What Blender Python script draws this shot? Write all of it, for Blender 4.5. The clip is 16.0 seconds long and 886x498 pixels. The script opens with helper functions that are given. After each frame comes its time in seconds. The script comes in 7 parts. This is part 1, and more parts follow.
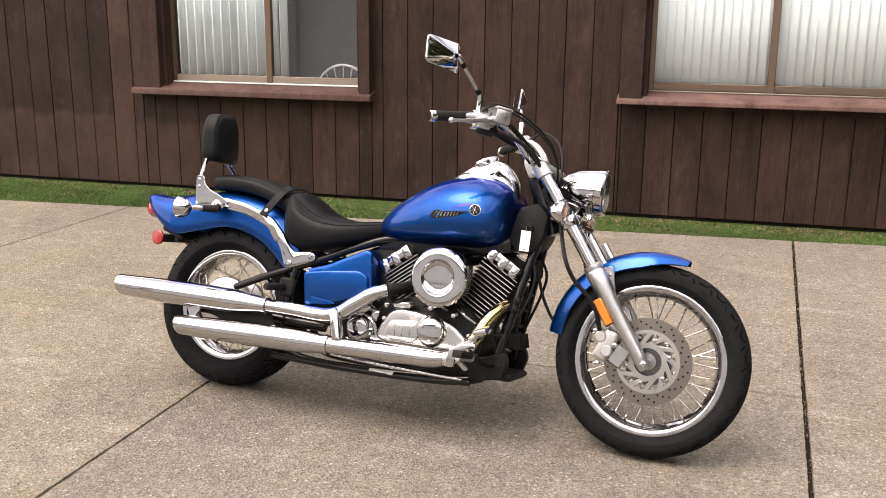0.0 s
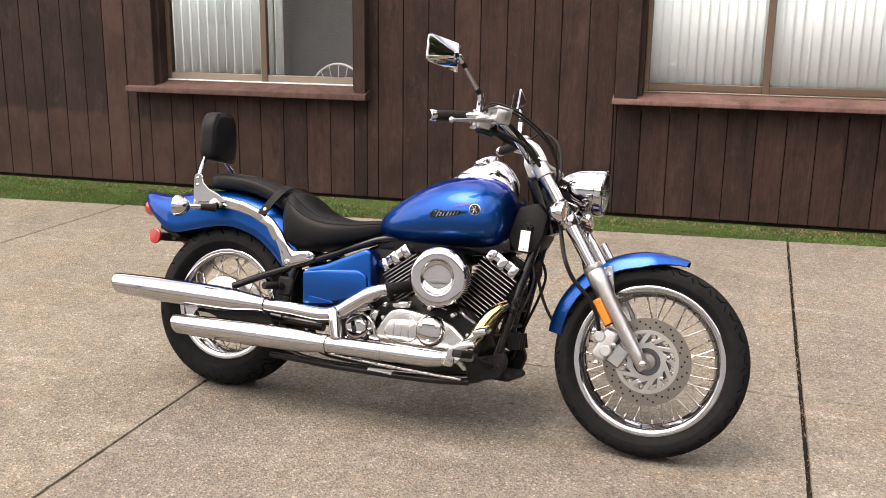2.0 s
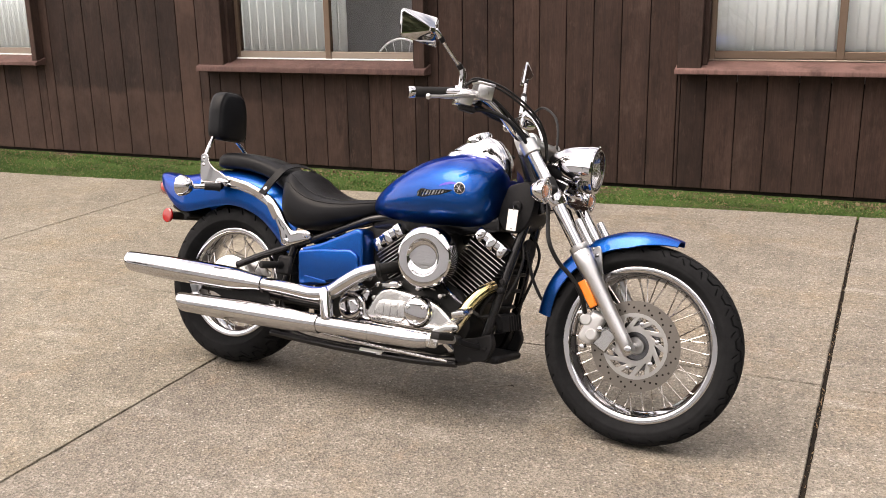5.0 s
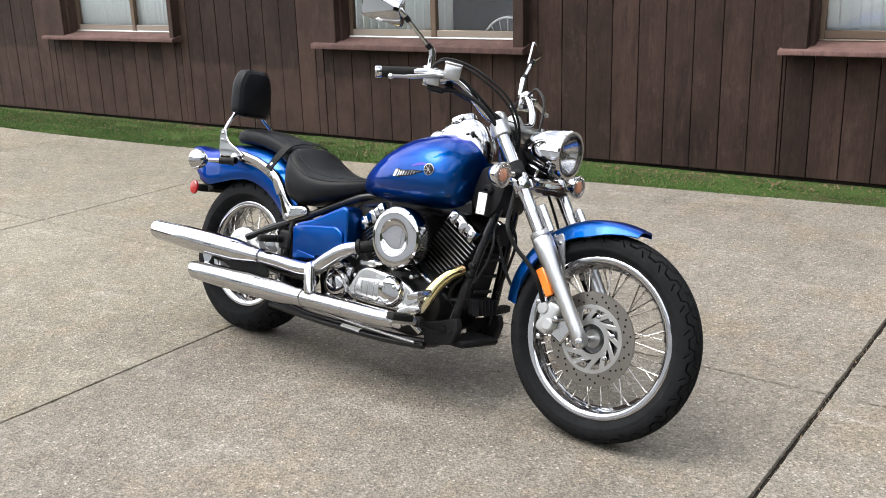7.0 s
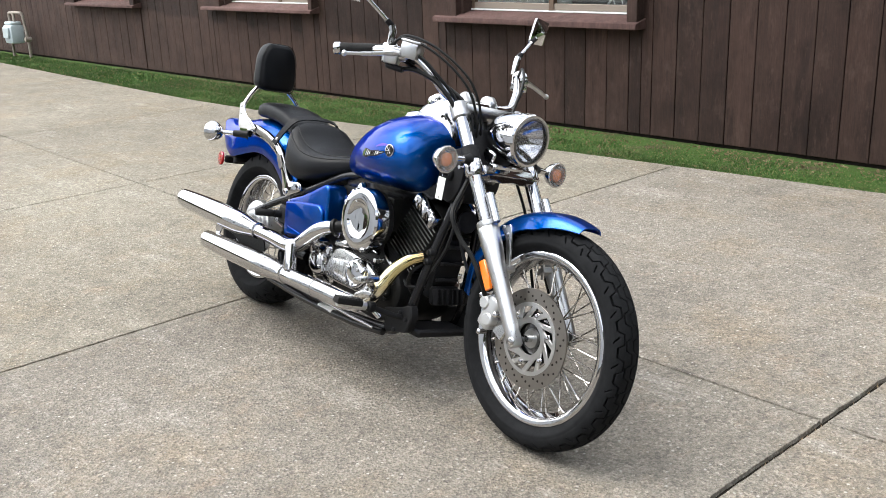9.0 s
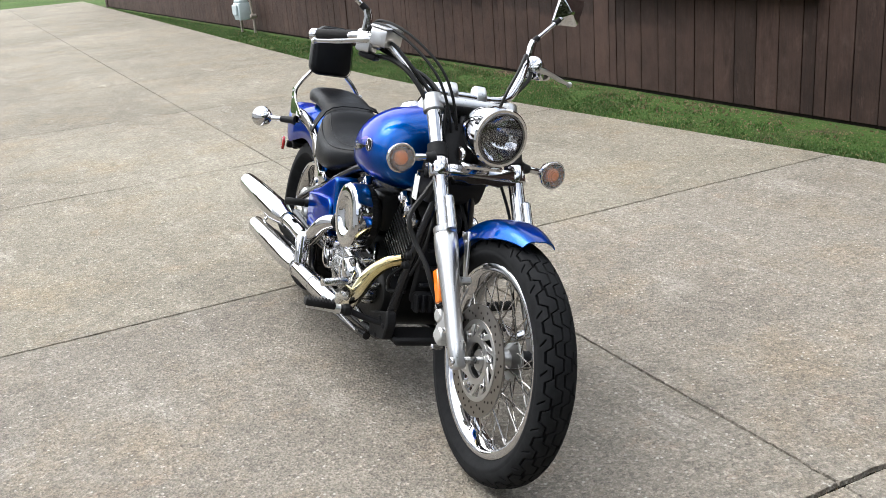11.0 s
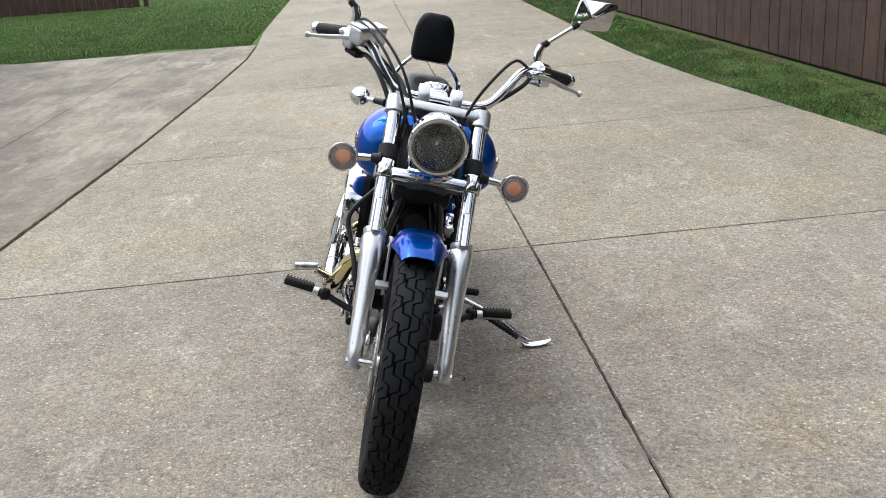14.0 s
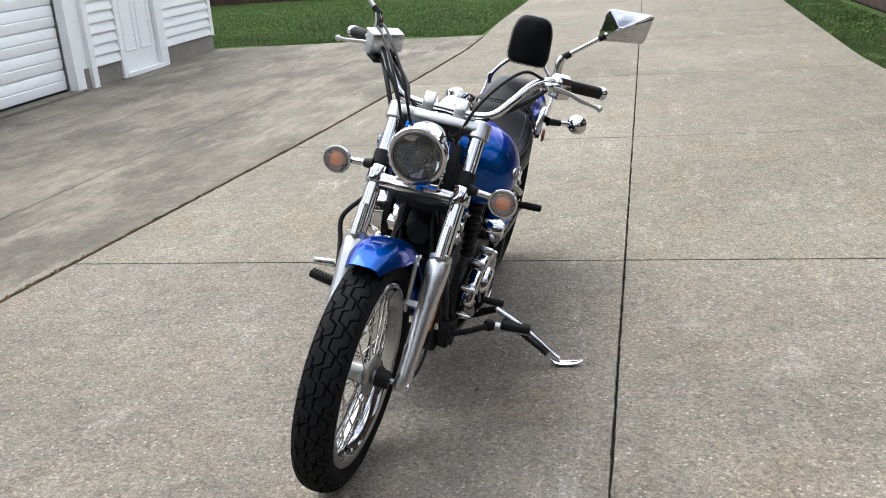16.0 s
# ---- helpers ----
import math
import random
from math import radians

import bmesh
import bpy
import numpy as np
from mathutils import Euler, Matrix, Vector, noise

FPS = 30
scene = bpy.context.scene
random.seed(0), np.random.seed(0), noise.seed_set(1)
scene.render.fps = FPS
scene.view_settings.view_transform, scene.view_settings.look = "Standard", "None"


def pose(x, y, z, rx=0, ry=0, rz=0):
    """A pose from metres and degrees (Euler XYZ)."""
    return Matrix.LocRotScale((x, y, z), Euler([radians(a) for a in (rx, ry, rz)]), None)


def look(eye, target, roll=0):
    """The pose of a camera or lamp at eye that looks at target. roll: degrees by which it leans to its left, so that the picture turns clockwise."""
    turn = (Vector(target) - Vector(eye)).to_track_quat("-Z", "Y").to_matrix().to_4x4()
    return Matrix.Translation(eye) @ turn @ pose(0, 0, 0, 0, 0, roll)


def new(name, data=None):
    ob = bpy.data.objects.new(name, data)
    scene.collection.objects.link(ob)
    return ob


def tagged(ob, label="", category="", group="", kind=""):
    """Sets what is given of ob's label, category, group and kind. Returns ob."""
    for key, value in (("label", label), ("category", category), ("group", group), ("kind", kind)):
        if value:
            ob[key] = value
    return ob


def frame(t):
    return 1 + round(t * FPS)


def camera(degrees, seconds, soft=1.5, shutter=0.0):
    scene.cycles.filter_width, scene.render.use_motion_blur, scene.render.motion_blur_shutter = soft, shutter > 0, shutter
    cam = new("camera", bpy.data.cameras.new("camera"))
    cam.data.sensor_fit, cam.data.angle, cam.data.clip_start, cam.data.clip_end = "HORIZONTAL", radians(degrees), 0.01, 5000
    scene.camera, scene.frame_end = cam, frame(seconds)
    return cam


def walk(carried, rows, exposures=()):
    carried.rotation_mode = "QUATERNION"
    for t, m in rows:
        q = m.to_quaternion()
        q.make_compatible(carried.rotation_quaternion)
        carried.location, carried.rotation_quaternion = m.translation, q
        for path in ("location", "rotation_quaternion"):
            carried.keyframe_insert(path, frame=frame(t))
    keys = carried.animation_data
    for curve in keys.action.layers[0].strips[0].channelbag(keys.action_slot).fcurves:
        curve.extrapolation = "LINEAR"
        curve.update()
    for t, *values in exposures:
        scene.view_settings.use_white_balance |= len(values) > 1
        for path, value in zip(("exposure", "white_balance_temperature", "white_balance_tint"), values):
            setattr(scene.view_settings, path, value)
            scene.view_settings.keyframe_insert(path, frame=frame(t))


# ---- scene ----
cam = camera(49.7, 16.0, soft=0.75)
PATH = [
    (0, (0.022, -0.038, 1.393), (-0.596, 1.802, 0.911), 0.5),
    (0.5, (0.018, -0.036, 1.396), (-0.601, 1.803, 0.91), 0.7),
    (1, (0.01, -0.038, 1.393), (-0.611, 1.799, 0.903), 0.7),
    (1.5, (0.006, -0.038, 1.393), (-0.609, 1.802, 0.907), 0.8),
    (2, (-0.003, -0.045, 1.393), (-0.604, 1.8, 0.91), 0.8),
    (2.5, (-0.018, -0.059, 1.392), (-0.597, 1.791, 0.899), 0.5),
    (3, (-0.026, -0.076, 1.387), (-0.602, 1.772, 0.885), 0.1),
    (5.3, (0.446, 0.217, 1.398), (-0.433, 1.929, 0.855), -1.5),
    (5.5, (0.5, 0.245, 1.398), (-0.417, 1.936, 0.851), -1.8),
    (6, (0.718, 0.325, 1.396), (-0.288, 1.962, 0.84), -1.6),
    (6.5, (0.862, 0.398, 1.397), (-0.212, 1.99, 0.84), -1.4),
    (7, (0.941, 0.53, 1.385), (-0.202, 2.068, 0.815), -1.7),
    (7.5, (1.012, 0.676, 1.393), (-0.198, 2.155, 0.804), -2.1),
    (8, (1.16, 0.817, 1.382), (-0.136, 2.219, 0.789), -2.0),
    (8.5, (1.341, 0.961, 1.382), (-0.042, 2.275, 0.782), -1.8),
    (9, (1.407, 1.12, 1.364), (-0.032, 2.367, 0.754), -2.2),
    (9.2, (1.422, 1.208, 1.362), (-0.041, 2.423, 0.746), -2.3),
    (11.3, (1.65, 2.001, 1.338), (-0.08, 2.765, 0.687), -4.4),
    (11.5, (1.639, 2.058, 1.362), (-0.093, 2.806, 0.699), -3.9),
    (12, (1.715, 2.233, 1.371), (-0.058, 2.876, 0.704), -3.6),
    (12.5, (1.856, 2.434, 1.376), (0.057, 2.962, 0.68), -2.5),
    (13, (1.901, 2.588, 1.368), (0.062, 2.979, 0.685), -3.1),
    (13.5, (1.872, 2.763, 1.369), (0.001, 3.004, 0.702), -4.0),
    (14, (1.893, 2.94, 1.361), (0.008, 3.052, 0.704), -4.2),
    (14.5, (1.96, 3.169, 1.361), (0.074, 3.146, 0.695), -3.4),
    (15, (1.958, 3.347, 1.356), (0.076, 3.176, 0.701), -3.8),
    (15.5, (1.88, 3.518, 1.357), (0.008, 3.203, 0.727), -3.7),
    (16, (1.82, 3.68, 1.358), (-0.023, 3.24, 0.718), -4.5),
]
walk(cam, [(t, look(eye, target, roll)) for t, eye, target, roll in PATH],
     exposures=[(0.0, 1.90, 7400, 17), (5.4, 1.90, 7400, 17), (6.1, 1.88, 6600, 10), (9.0, 1.98, 6350, 8), (11.5, 1.89, 6300, 8), (13.5, 1.76, 6250, 8), (16.0, 1.76, 6200, 8)])

# ---- world and light ----
SUN_ELEV, SUN_AZ = 62.0, 228.0
world = bpy.data.worlds.new("sky_world")
scene.world = world
world.use_nodes = True
wn, wlk = world.node_tree.nodes, world.node_tree.links
sky = wn.new("ShaderNodeTexSky")
sky.sky_type = "NISHITA"
sky.sun_disc = False
sky.sun_elevation, sky.sun_rotation = radians(SUN_ELEV), radians(SUN_AZ)
sky.dust_density, sky.ozone_density = 4.0, 1.0
pale = wn.new("ShaderNodeHueSaturation")
pale.inputs["Saturation"].default_value = 0.22
wlk.new(sky.outputs["Color"], pale.inputs["Color"])
# broken high cloud: white banks with paler blue between them, the same all round
gaps, banks, dome = wn.new("ShaderNodeHueSaturation"), wn.new("ShaderNodeTexNoise"), wn.new("ShaderNodeTexCoord")
gaps.inputs["Saturation"].default_value, gaps.inputs["Value"].default_value = 0.55, 0.62
banks.inputs["Scale"].default_value, banks.inputs["Detail"].default_value, banks.inputs["Roughness"].default_value = 2.6, 6.0, 0.55
cover, cloudy = wn.new("ShaderNodeMapRange"), wn.new("ShaderNodeMix")
cover.inputs["From Min"].default_value, cover.inputs["From Max"].default_value = 0.40, 0.56
cloudy.data_type = "RGBA"
bright = wn.new("ShaderNodeHueSaturation")
bright.inputs["Saturation"].default_value, bright.inputs["Value"].default_value = 0.85, 1.22
wlk.new(dome.outputs["Generated"], banks.inputs["Vector"])
wlk.new(banks.outputs["Fac"], cover.inputs["Value"])
wlk.new(sky.outputs["Color"], gaps.inputs["Color"])
even = wn.new("ShaderNodeMix")
even.data_type = "RGBA"
even.inputs[0].default_value = 0.7
even.inputs[7].default_value = (5.6, 5.65, 5.75, 1)
wlk.new(pale.outputs["Color"], bright.inputs["Color"])
wlk.new(bright.outputs["Color"], even.inputs[6])
wlk.new(cover.outputs["Result"], cloudy.inputs[0])
wlk.new(gaps.outputs["Color"], cloudy.inputs[6])
wlk.new(even.outputs[2], cloudy.inputs[7])
wlk.new(cloudy.outputs[2], wn["Background"].inputs["Color"])
wn["Background"].inputs["Strength"].default_value = 0.15
sun = new("sun", bpy.data.lights.new("sun", "SUN"))
sun.data.energy, sun.data.angle, sun.data.color = 0.62, radians(40), (1.0, 0.95, 0.87)
az = radians(SUN_AZ)
sun.matrix_basis = look((0, 0, 0), (-math.sin(az) * math.cos(radians(SUN_ELEV)), -math.cos(az) * math.cos(radians(SUN_ELEV)), -math.sin(radians(SUN_ELEV))))

# ---- materials ----
def mat(name, color, rough=0.5, metal=0.0, **extra):
    m = bpy.data.materials.new(name)
    m.use_nodes = True
    b = m.node_tree.nodes["Principled BSDF"]
    b.inputs["Base Color"].default_value = (*color, 1)
    b.inputs["Roughness"].default_value = rough
    b.inputs["Metallic"].default_value = metal
    for key, value in extra.items():
        b.inputs[key.replace("_", " ")].default_value = value
    return m


class Nodes:
    """Shortcuts for wiring one material."""

    def __init__(self, m):
        self.t = m.node_tree
        self.b = self.t.nodes["Principled BSDF"]

    def n(self, kind, **sets):
        node = self.t.nodes.new(kind)
        for key, value in sets.items():
            node.inputs[key.replace("_", " ")].default_value = value
        return node

    def ln(self, a, b):
        self.t.links.new(a, b)

    def coords(self, which="Object", scale=(1, 1, 1)):
        tc = self.t.nodes.new("ShaderNodeTexCoord")
        mp = self.t.nodes.new("ShaderNodeMapping")
        mp.inputs["Scale"].default_value = scale
        self.ln(tc.outputs[which], mp.inputs["Vector"])
        return mp.outputs["Vector"]

    def world(self, scale=(1, 1, 1)):
        g = self.t.nodes.new("ShaderNodeNewGeometry")
        mp = self.t.nodes.new("ShaderNodeMapping")
        mp.inputs["Scale"].default_value = scale
        self.ln(g.outputs["Position"], mp.inputs["Vector"])
        return mp.outputs["Vector"]

    def noise(self, vec, scale, detail=4.0, rough=0.55):
        node = self.n("ShaderNodeTexNoise", Scale=scale, Detail=detail, Roughness=rough)
        self.ln(vec, node.inputs["Vector"])
        return node.outputs["Fac"]

    def voronoi(self, vec, scale, out="Distance"):
        node = self.n("ShaderNodeTexVoronoi", Scale=scale)
        self.ln(vec, node.inputs["Vector"])
        return node.outputs[out]

    def ramp(self, fac, stops):
        node = self.t.nodes.new("ShaderNodeValToRGB")
        els = node.color_ramp.elements
        while len(els) < len(stops):
            els.new(0.5)
        for el, (p, c) in zip(els, stops):
            el.position, el.color = p, (*(c if isinstance(c, tuple) else (c, c, c)), 1)
        self.ln(fac, node.inputs["Fac"])
        return node.outputs["Color"]

    def mix(self, fac, a, b, how="MIX"):
        node = self.t.nodes.new("ShaderNodeMix")
        node.data_type, node.blend_type = "RGBA", how
        ins = {"f": node.inputs[0], "a": node.inputs[6], "b": node.inputs[7]}
        for key, v in (("f", fac), ("a", a), ("b", b)):
            if isinstance(v, (int, float)):
                ins[key].default_value = v if key == "f" else (v, v, v, 1)
            elif isinstance(v, tuple):
                ins[key].default_value = (*v, 1)
            else:
                self.ln(v, ins[key])
        return node.outputs[2]

    def math(self, op, a, b=0.0):
        node = self.t.nodes.new("ShaderNodeMath")
        node.operation = op
        for i, v in enumerate((a, b)):
            if isinstance(v, (int, float)):
                node.inputs[i].default_value = v
            else:
                self.ln(v, node.inputs[i])
        return node.outputs[0]

    def color(self, sock):
        self.ln(sock, self.b.inputs["Base Color"])

    def rough(self, sock):
        self.ln(sock, self.b.inputs["Roughness"])

    def bump(self, height, strength=0.3, dist=0.01):
        node = self.n("ShaderNodeBump", Strength=strength, Distance=dist)
        self.ln(height, node.inputs["Height"])
        self.ln(node.outputs["Normal"], self.b.inputs["Normal"])

    def rnd(self):
        return self.t.nodes.new("ShaderNodeObjectInfo").outputs["Random"]


def concrete_mat(name, tint):
    """Worn concrete with its small stones showing."""
    m = mat(name, (0.3, 0.27, 0.23), 0.88, Specular_IOR_Level=0.3)
    k = Nodes(m)
    w = k.world()
    big = k.noise(w, 0.55, 5, 0.6)
    mid = k.noise(w, 3.2, 6, 0.65)
    col = k.ramp(big, [(0.3, (0.148, 0.132, 0.112)), (0.52, (0.196, 0.177, 0.150)), (0.72, (0.242, 0.222, 0.189))])
    col = k.mix(k.ramp(mid, [(0.4, 0.0), (0.75, 0.6)]), col, (0.255, 0.231, 0.196))
    rust = k.ramp(k.noise(w, 1.7, 6, 0.72), [(0.50, 0.0), (0.72, 0.55)])
    col = k.mix(rust, col, (0.238, 0.186, 0.124))
    rose = k.ramp(k.noise(k.world((1.3, 0.9, 1)), 4.5, 5, 0.7), [(0.58, 0.0), (0.72, 0.45)])
    col = k.mix(rose, col, (0.235, 0.172, 0.122))
    scrape = k.ramp(k.noise(k.world((0.7, 2.4, 1)), 1.9, 8, 0.78), [(0.555, 0.0), (0.68, 0.58)])
    col = k.mix(scrape, col, (0.345, 0.325, 0.292))
    dark = k.ramp(k.noise(w, 0.8, 6, 0.7), [(0.28, 0.5), (0.42, 0.0)])
    col = k.mix(dark, col, (0.118, 0.107, 0.092))
    grime = k.ramp(k.noise(w, 13.0, 6, 0.75), [(0.32, 0.72), (0.5, 1.0), (0.7, 1.14)])
    col = k.mix(0.8, col, grime, "MULTIPLY")
    peb = k.ramp(k.voronoi(w, 105.0, "Color"), [(0.0, 0.40), (0.4, 0.90), (0.8, 1.25), (1.0, 2.0)])
    col = k.mix(0.60, col, peb, "MULTIPLY")
    sand = k.ramp(k.voronoi(w, 260.0, "Color"), [(0.0, 0.45), (0.5, 1.0), (1.0, 1.7)])
    col = k.mix(0.55, col, sand, "MULTIPLY")
    clump = k.ramp(k.noise(w, 62.0, 5, 0.8), [(0.3, 0.52), (0.5, 1.0), (0.7, 1.5)])
    col = k.mix(0.6, col, clump, "MULTIPLY")
    white = k.ramp(k.voronoi(w, 34.0, "Distance"), [(0.10, 0.9), (0.18, 0.0)])
    col = k.mix(k.math("MULTIPLY", white, k.ramp(k.noise(w, 9.0), [(0.36, 0.0), (0.55, 0.9)])), col, (0.47, 0.45, 0.41))
    pit = k.ramp(k.voronoi(w, 21.0, "Distance"), [(0.05, 0.8), (0.11, 0.0)])
    col = k.mix(k.math("MULTIPLY", pit, k.ramp(k.noise(w, 5.0), [(0.45, 0.0), (0.62, 0.8)])), col, (0.055, 0.047, 0.04))
    tone = k.ramp(k.rnd(), [(0.0, 0.85), (1.0, 0.96)])
    col = k.mix(1.0, col, tone, "MULTIPLY")
    k.color(k.mix(1.0, col, tint, "MULTIPLY"))
    k.bump(k.math("ADD", k.voronoi(w, 105.0), k.noise(w, 160.0)), 0.75, 0.008)
    return m


def apron_mat():
    """Older, smoother concrete, darkened in drifts by oil and algae."""
    m = mat("old_concrete", (0.3, 0.27, 0.23), 0.88, Specular_IOR_Level=0.3)
    k = Nodes(m)
    w = k.world()
    col = k.ramp(k.noise(w, 0.7, 6, 0.65), [(0.34, (0.138, 0.122, 0.098)), (0.55, (0.202, 0.180, 0.145)), (0.75, (0.250, 0.224, 0.182))])
    warm = k.ramp(k.noise(w, 1.3, 5, 0.7), [(0.52, 0.0), (0.70, 0.55)])
    col = k.mix(warm, col, (0.235, 0.195, 0.142))
    stain = k.ramp(k.noise(k.world((0.42, 0.80, 1)), 1.15, 8, 0.74), [(0.46, 0.0), (0.585, 0.85)])
    col = k.mix(stain, col, (0.072, 0.064, 0.052))
    streak = k.ramp(k.noise(k.world((0.5, 2.6, 1)), 2.1, 8, 0.76), [(0.46, 0.0), (0.60, 0.65)])
    col = k.mix(streak, col, (0.100, 0.090, 0.073))
    lite = k.ramp(k.noise(k.world((0.5, 2.0, 1)), 1.9, 8, 0.78), [(0.56, 0.0), (0.70, 0.6)])
    col = k.mix(lite, col, (0.335, 0.312, 0.268))
    grime = k.ramp(k.noise(w, 16.0, 6, 0.75), [(0.32, 0.7), (0.5, 1.0), (0.7, 1.2)])
    col = k.mix(0.8, col, grime, "MULTIPLY")
    fine = k.ramp(k.noise(w, 180.0, 3, 0.7), [(0.3, 0.55), (0.7, 1.45)])
    col = k.mix(0.7, col, fine, "MULTIPLY")
    peb = k.ramp(k.voronoi(w, 130.0, "Color"), [(0.0, 0.6), (0.5, 1.0), (1.0, 1.45)])
    col = k.mix(0.6, col, peb, "MULTIPLY")
    k.color(k.mix(1.0, col, 0.97, "MULTIPLY"))
    k.bump(k.noise(w, 190.0), 0.5, 0.004)
    return m


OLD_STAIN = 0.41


def plank_mat(name, a, b, c):
    m = mat(name, b, 0.8, Specular_IOR_Level=0.24)
    k = Nodes(m)
    o = k.world((9.0, 9.0, 0.55))
    grain = k.noise(o, 6.0, 8, 0.7)
    wide = k.noise(k.world((3.0, 3.0, 0.4)), 1.4, 4)
    rnd = k.rnd()
    col = k.ramp(k.math("ADD", k.math("MULTIPLY", grain, 0.6), k.math("MULTIPLY", wide, 0.4)), [(0.32, a), (0.5, b), (0.72, c)])
    knots = k.ramp(k.voronoi(k.world((5.0, 5.0, 1.1)), 1.5), [(0.03, 0.8), (0.12, 0.0)])
    col = k.mix(knots, col, a)
    tone = k.ramp(rnd, [(0.0, 0.60), (0.5, 0.86), (1.0, 1.12)])
    col = k.mix(1.0, col, tone, "MULTIPLY")
    worn = k.ramp(k.noise(k.world((2.0, 2.0, 1.2)), 2.2, 6, 0.7), [(0.56, 0.0), (0.72, 0.6)])
    col = k.mix(worn, col, (0.076, 0.050, 0.040))
    damp = k.ramp(k.noise(k.world((4.0, 4.0, 0.9)), 1.6, 6, 0.7), [(0.34, 0.75), (0.48, 0.0)])
    col = k.mix(damp, col, tuple(v * 0.62 for v in a))
    fibre = k.ramp(k.noise(k.world((60.0, 60.0, 1.6)), 5.0, 6, 0.75), [(0.3, 0.62), (0.5, 1.0), (0.7, 1.38)])
    col = k.mix(0.75, col, fibre, "MULTIPLY")
    scuff = k.ramp(k.noise(k.world((7.0, 7.0, 2.2)), 3.0, 7, 0.75), [(0.57, 0.0), (0.68, 0.55)])
    col = k.mix(scuff, col, c)
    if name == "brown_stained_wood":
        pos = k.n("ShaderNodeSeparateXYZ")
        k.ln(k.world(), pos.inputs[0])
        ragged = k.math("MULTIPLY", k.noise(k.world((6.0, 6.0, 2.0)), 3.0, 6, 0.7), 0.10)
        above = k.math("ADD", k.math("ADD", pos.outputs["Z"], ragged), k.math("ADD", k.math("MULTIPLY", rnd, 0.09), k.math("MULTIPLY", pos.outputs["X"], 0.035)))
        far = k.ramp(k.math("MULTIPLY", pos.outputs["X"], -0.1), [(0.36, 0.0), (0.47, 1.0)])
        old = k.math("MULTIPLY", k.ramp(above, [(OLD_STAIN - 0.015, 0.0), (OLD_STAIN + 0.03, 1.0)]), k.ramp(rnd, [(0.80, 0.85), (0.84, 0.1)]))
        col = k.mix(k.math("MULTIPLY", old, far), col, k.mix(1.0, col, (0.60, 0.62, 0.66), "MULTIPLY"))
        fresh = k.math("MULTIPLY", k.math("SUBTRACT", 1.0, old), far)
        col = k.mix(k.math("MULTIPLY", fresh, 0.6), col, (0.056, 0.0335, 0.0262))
    blotch = k.ramp(k.noise(k.world((1.0, 1.0, 0.7)), 4.5, 6, 0.72), [(0.36, 0.62), (0.52, 1.0), (0.70, 1.30)])
    col = k.mix(0.8, col, blotch, "MULTIPLY")
    k.color(col)
    k.rough(k.ramp(grain, [(0.3, 0.7), (0.7, 0.92)]))
    k.bump(k.math("ADD", grain, fibre), 0.4, 0.004)
    return m


def speckled(name, a, b, scale=60.0, rough=0.7, bump=0.2, metal=0.0, dist=0.003):
    m = mat(name, a, rough, metal, Specular_IOR_Level=0.14 if max(b) < 0.03 else 0.5)
    k = Nodes(m)
    v = k.coords()
    n1, n2 = k.noise(v, scale, 5, 0.6), k.noise(v, scale * 0.08, 4)
    k.color(k.ramp(k.math("ADD", k.math("MULTIPLY", n1, 0.55), k.math("MULTIPLY", n2, 0.45)), [(0.35, a), (0.65, b)]))
    k.bump(n1, bump, dist)
    return m


def paint_mat():
    m = mat("blue_metallic_paint", (0.002, 0.10, 0.50), 0.34, 1.0, Coat_Weight=0.68, Coat_Roughness=0.006, Coat_IOR=1.40)
    m.node_tree.nodes["Principled BSDF"].inputs["Specular Tint"].default_value = (0.02, 0.25, 0.85, 1)
    k = Nodes(m)
    v = k.coords()
    flake = k.noise(v, 900.0, 2)
    k.color(k.mix(k.ramp(flake, [(0.42, 0.0), (0.68, 0.75)]), (0.0003, 0.041, 0.205), (0.0006, 0.108, 0.45)))
    k.rough(k.ramp(k.noise(v, 7.0, 4), [(0.3, 0.36), (0.7, 0.42)]))
    return m


def metal_mat(name, col, rough, wear=0.06, scale=30.0):
    m = mat(name, col, rough, 1.0)
    k = Nodes(m)
    n = k.noise(k.coords(), scale, 6, 0.65)
    k.rough(k.ramp(n, [(0.35, max(0.0, rough - wear * 0.5)), (0.75, rough + wear)]))
    return m


def brushed_mat(name, col, rough):
    m = mat(name, col, rough, 1.0)
    k = Nodes(m)
    n = k.noise(k.coords("Object", (30.0, 30.0, 2.0)), 5.0, 4, 0.5)
    k.rough(k.ramp(n, [(0.3, rough - 0.03), (0.7, rough + 0.05)]))
    k.color(k.ramp(n, [(0.3, tuple(c * 0.95 for c in col)), (0.7, col)]))
    return m


def leather_mat():
    m = mat("black_leather", (0.012, 0.012, 0.013), 0.4, 0.0, Specular_IOR_Level=0.10)
    k = Nodes(m)
    v = k.coords()
    cell = k.voronoi(v, 320.0)
    k.bump(cell, 0.22, 0.0015)
    n = k.noise(v, 9.0, 4)
    k.rough(k.ramp(n, [(0.35, 0.33), (0.7, 0.46)]))
    k.color(k.ramp(n, [(0.3, (0.0035, 0.0038, 0.0048)), (0.7, (0.0085, 0.009, 0.0105))]))
    return m


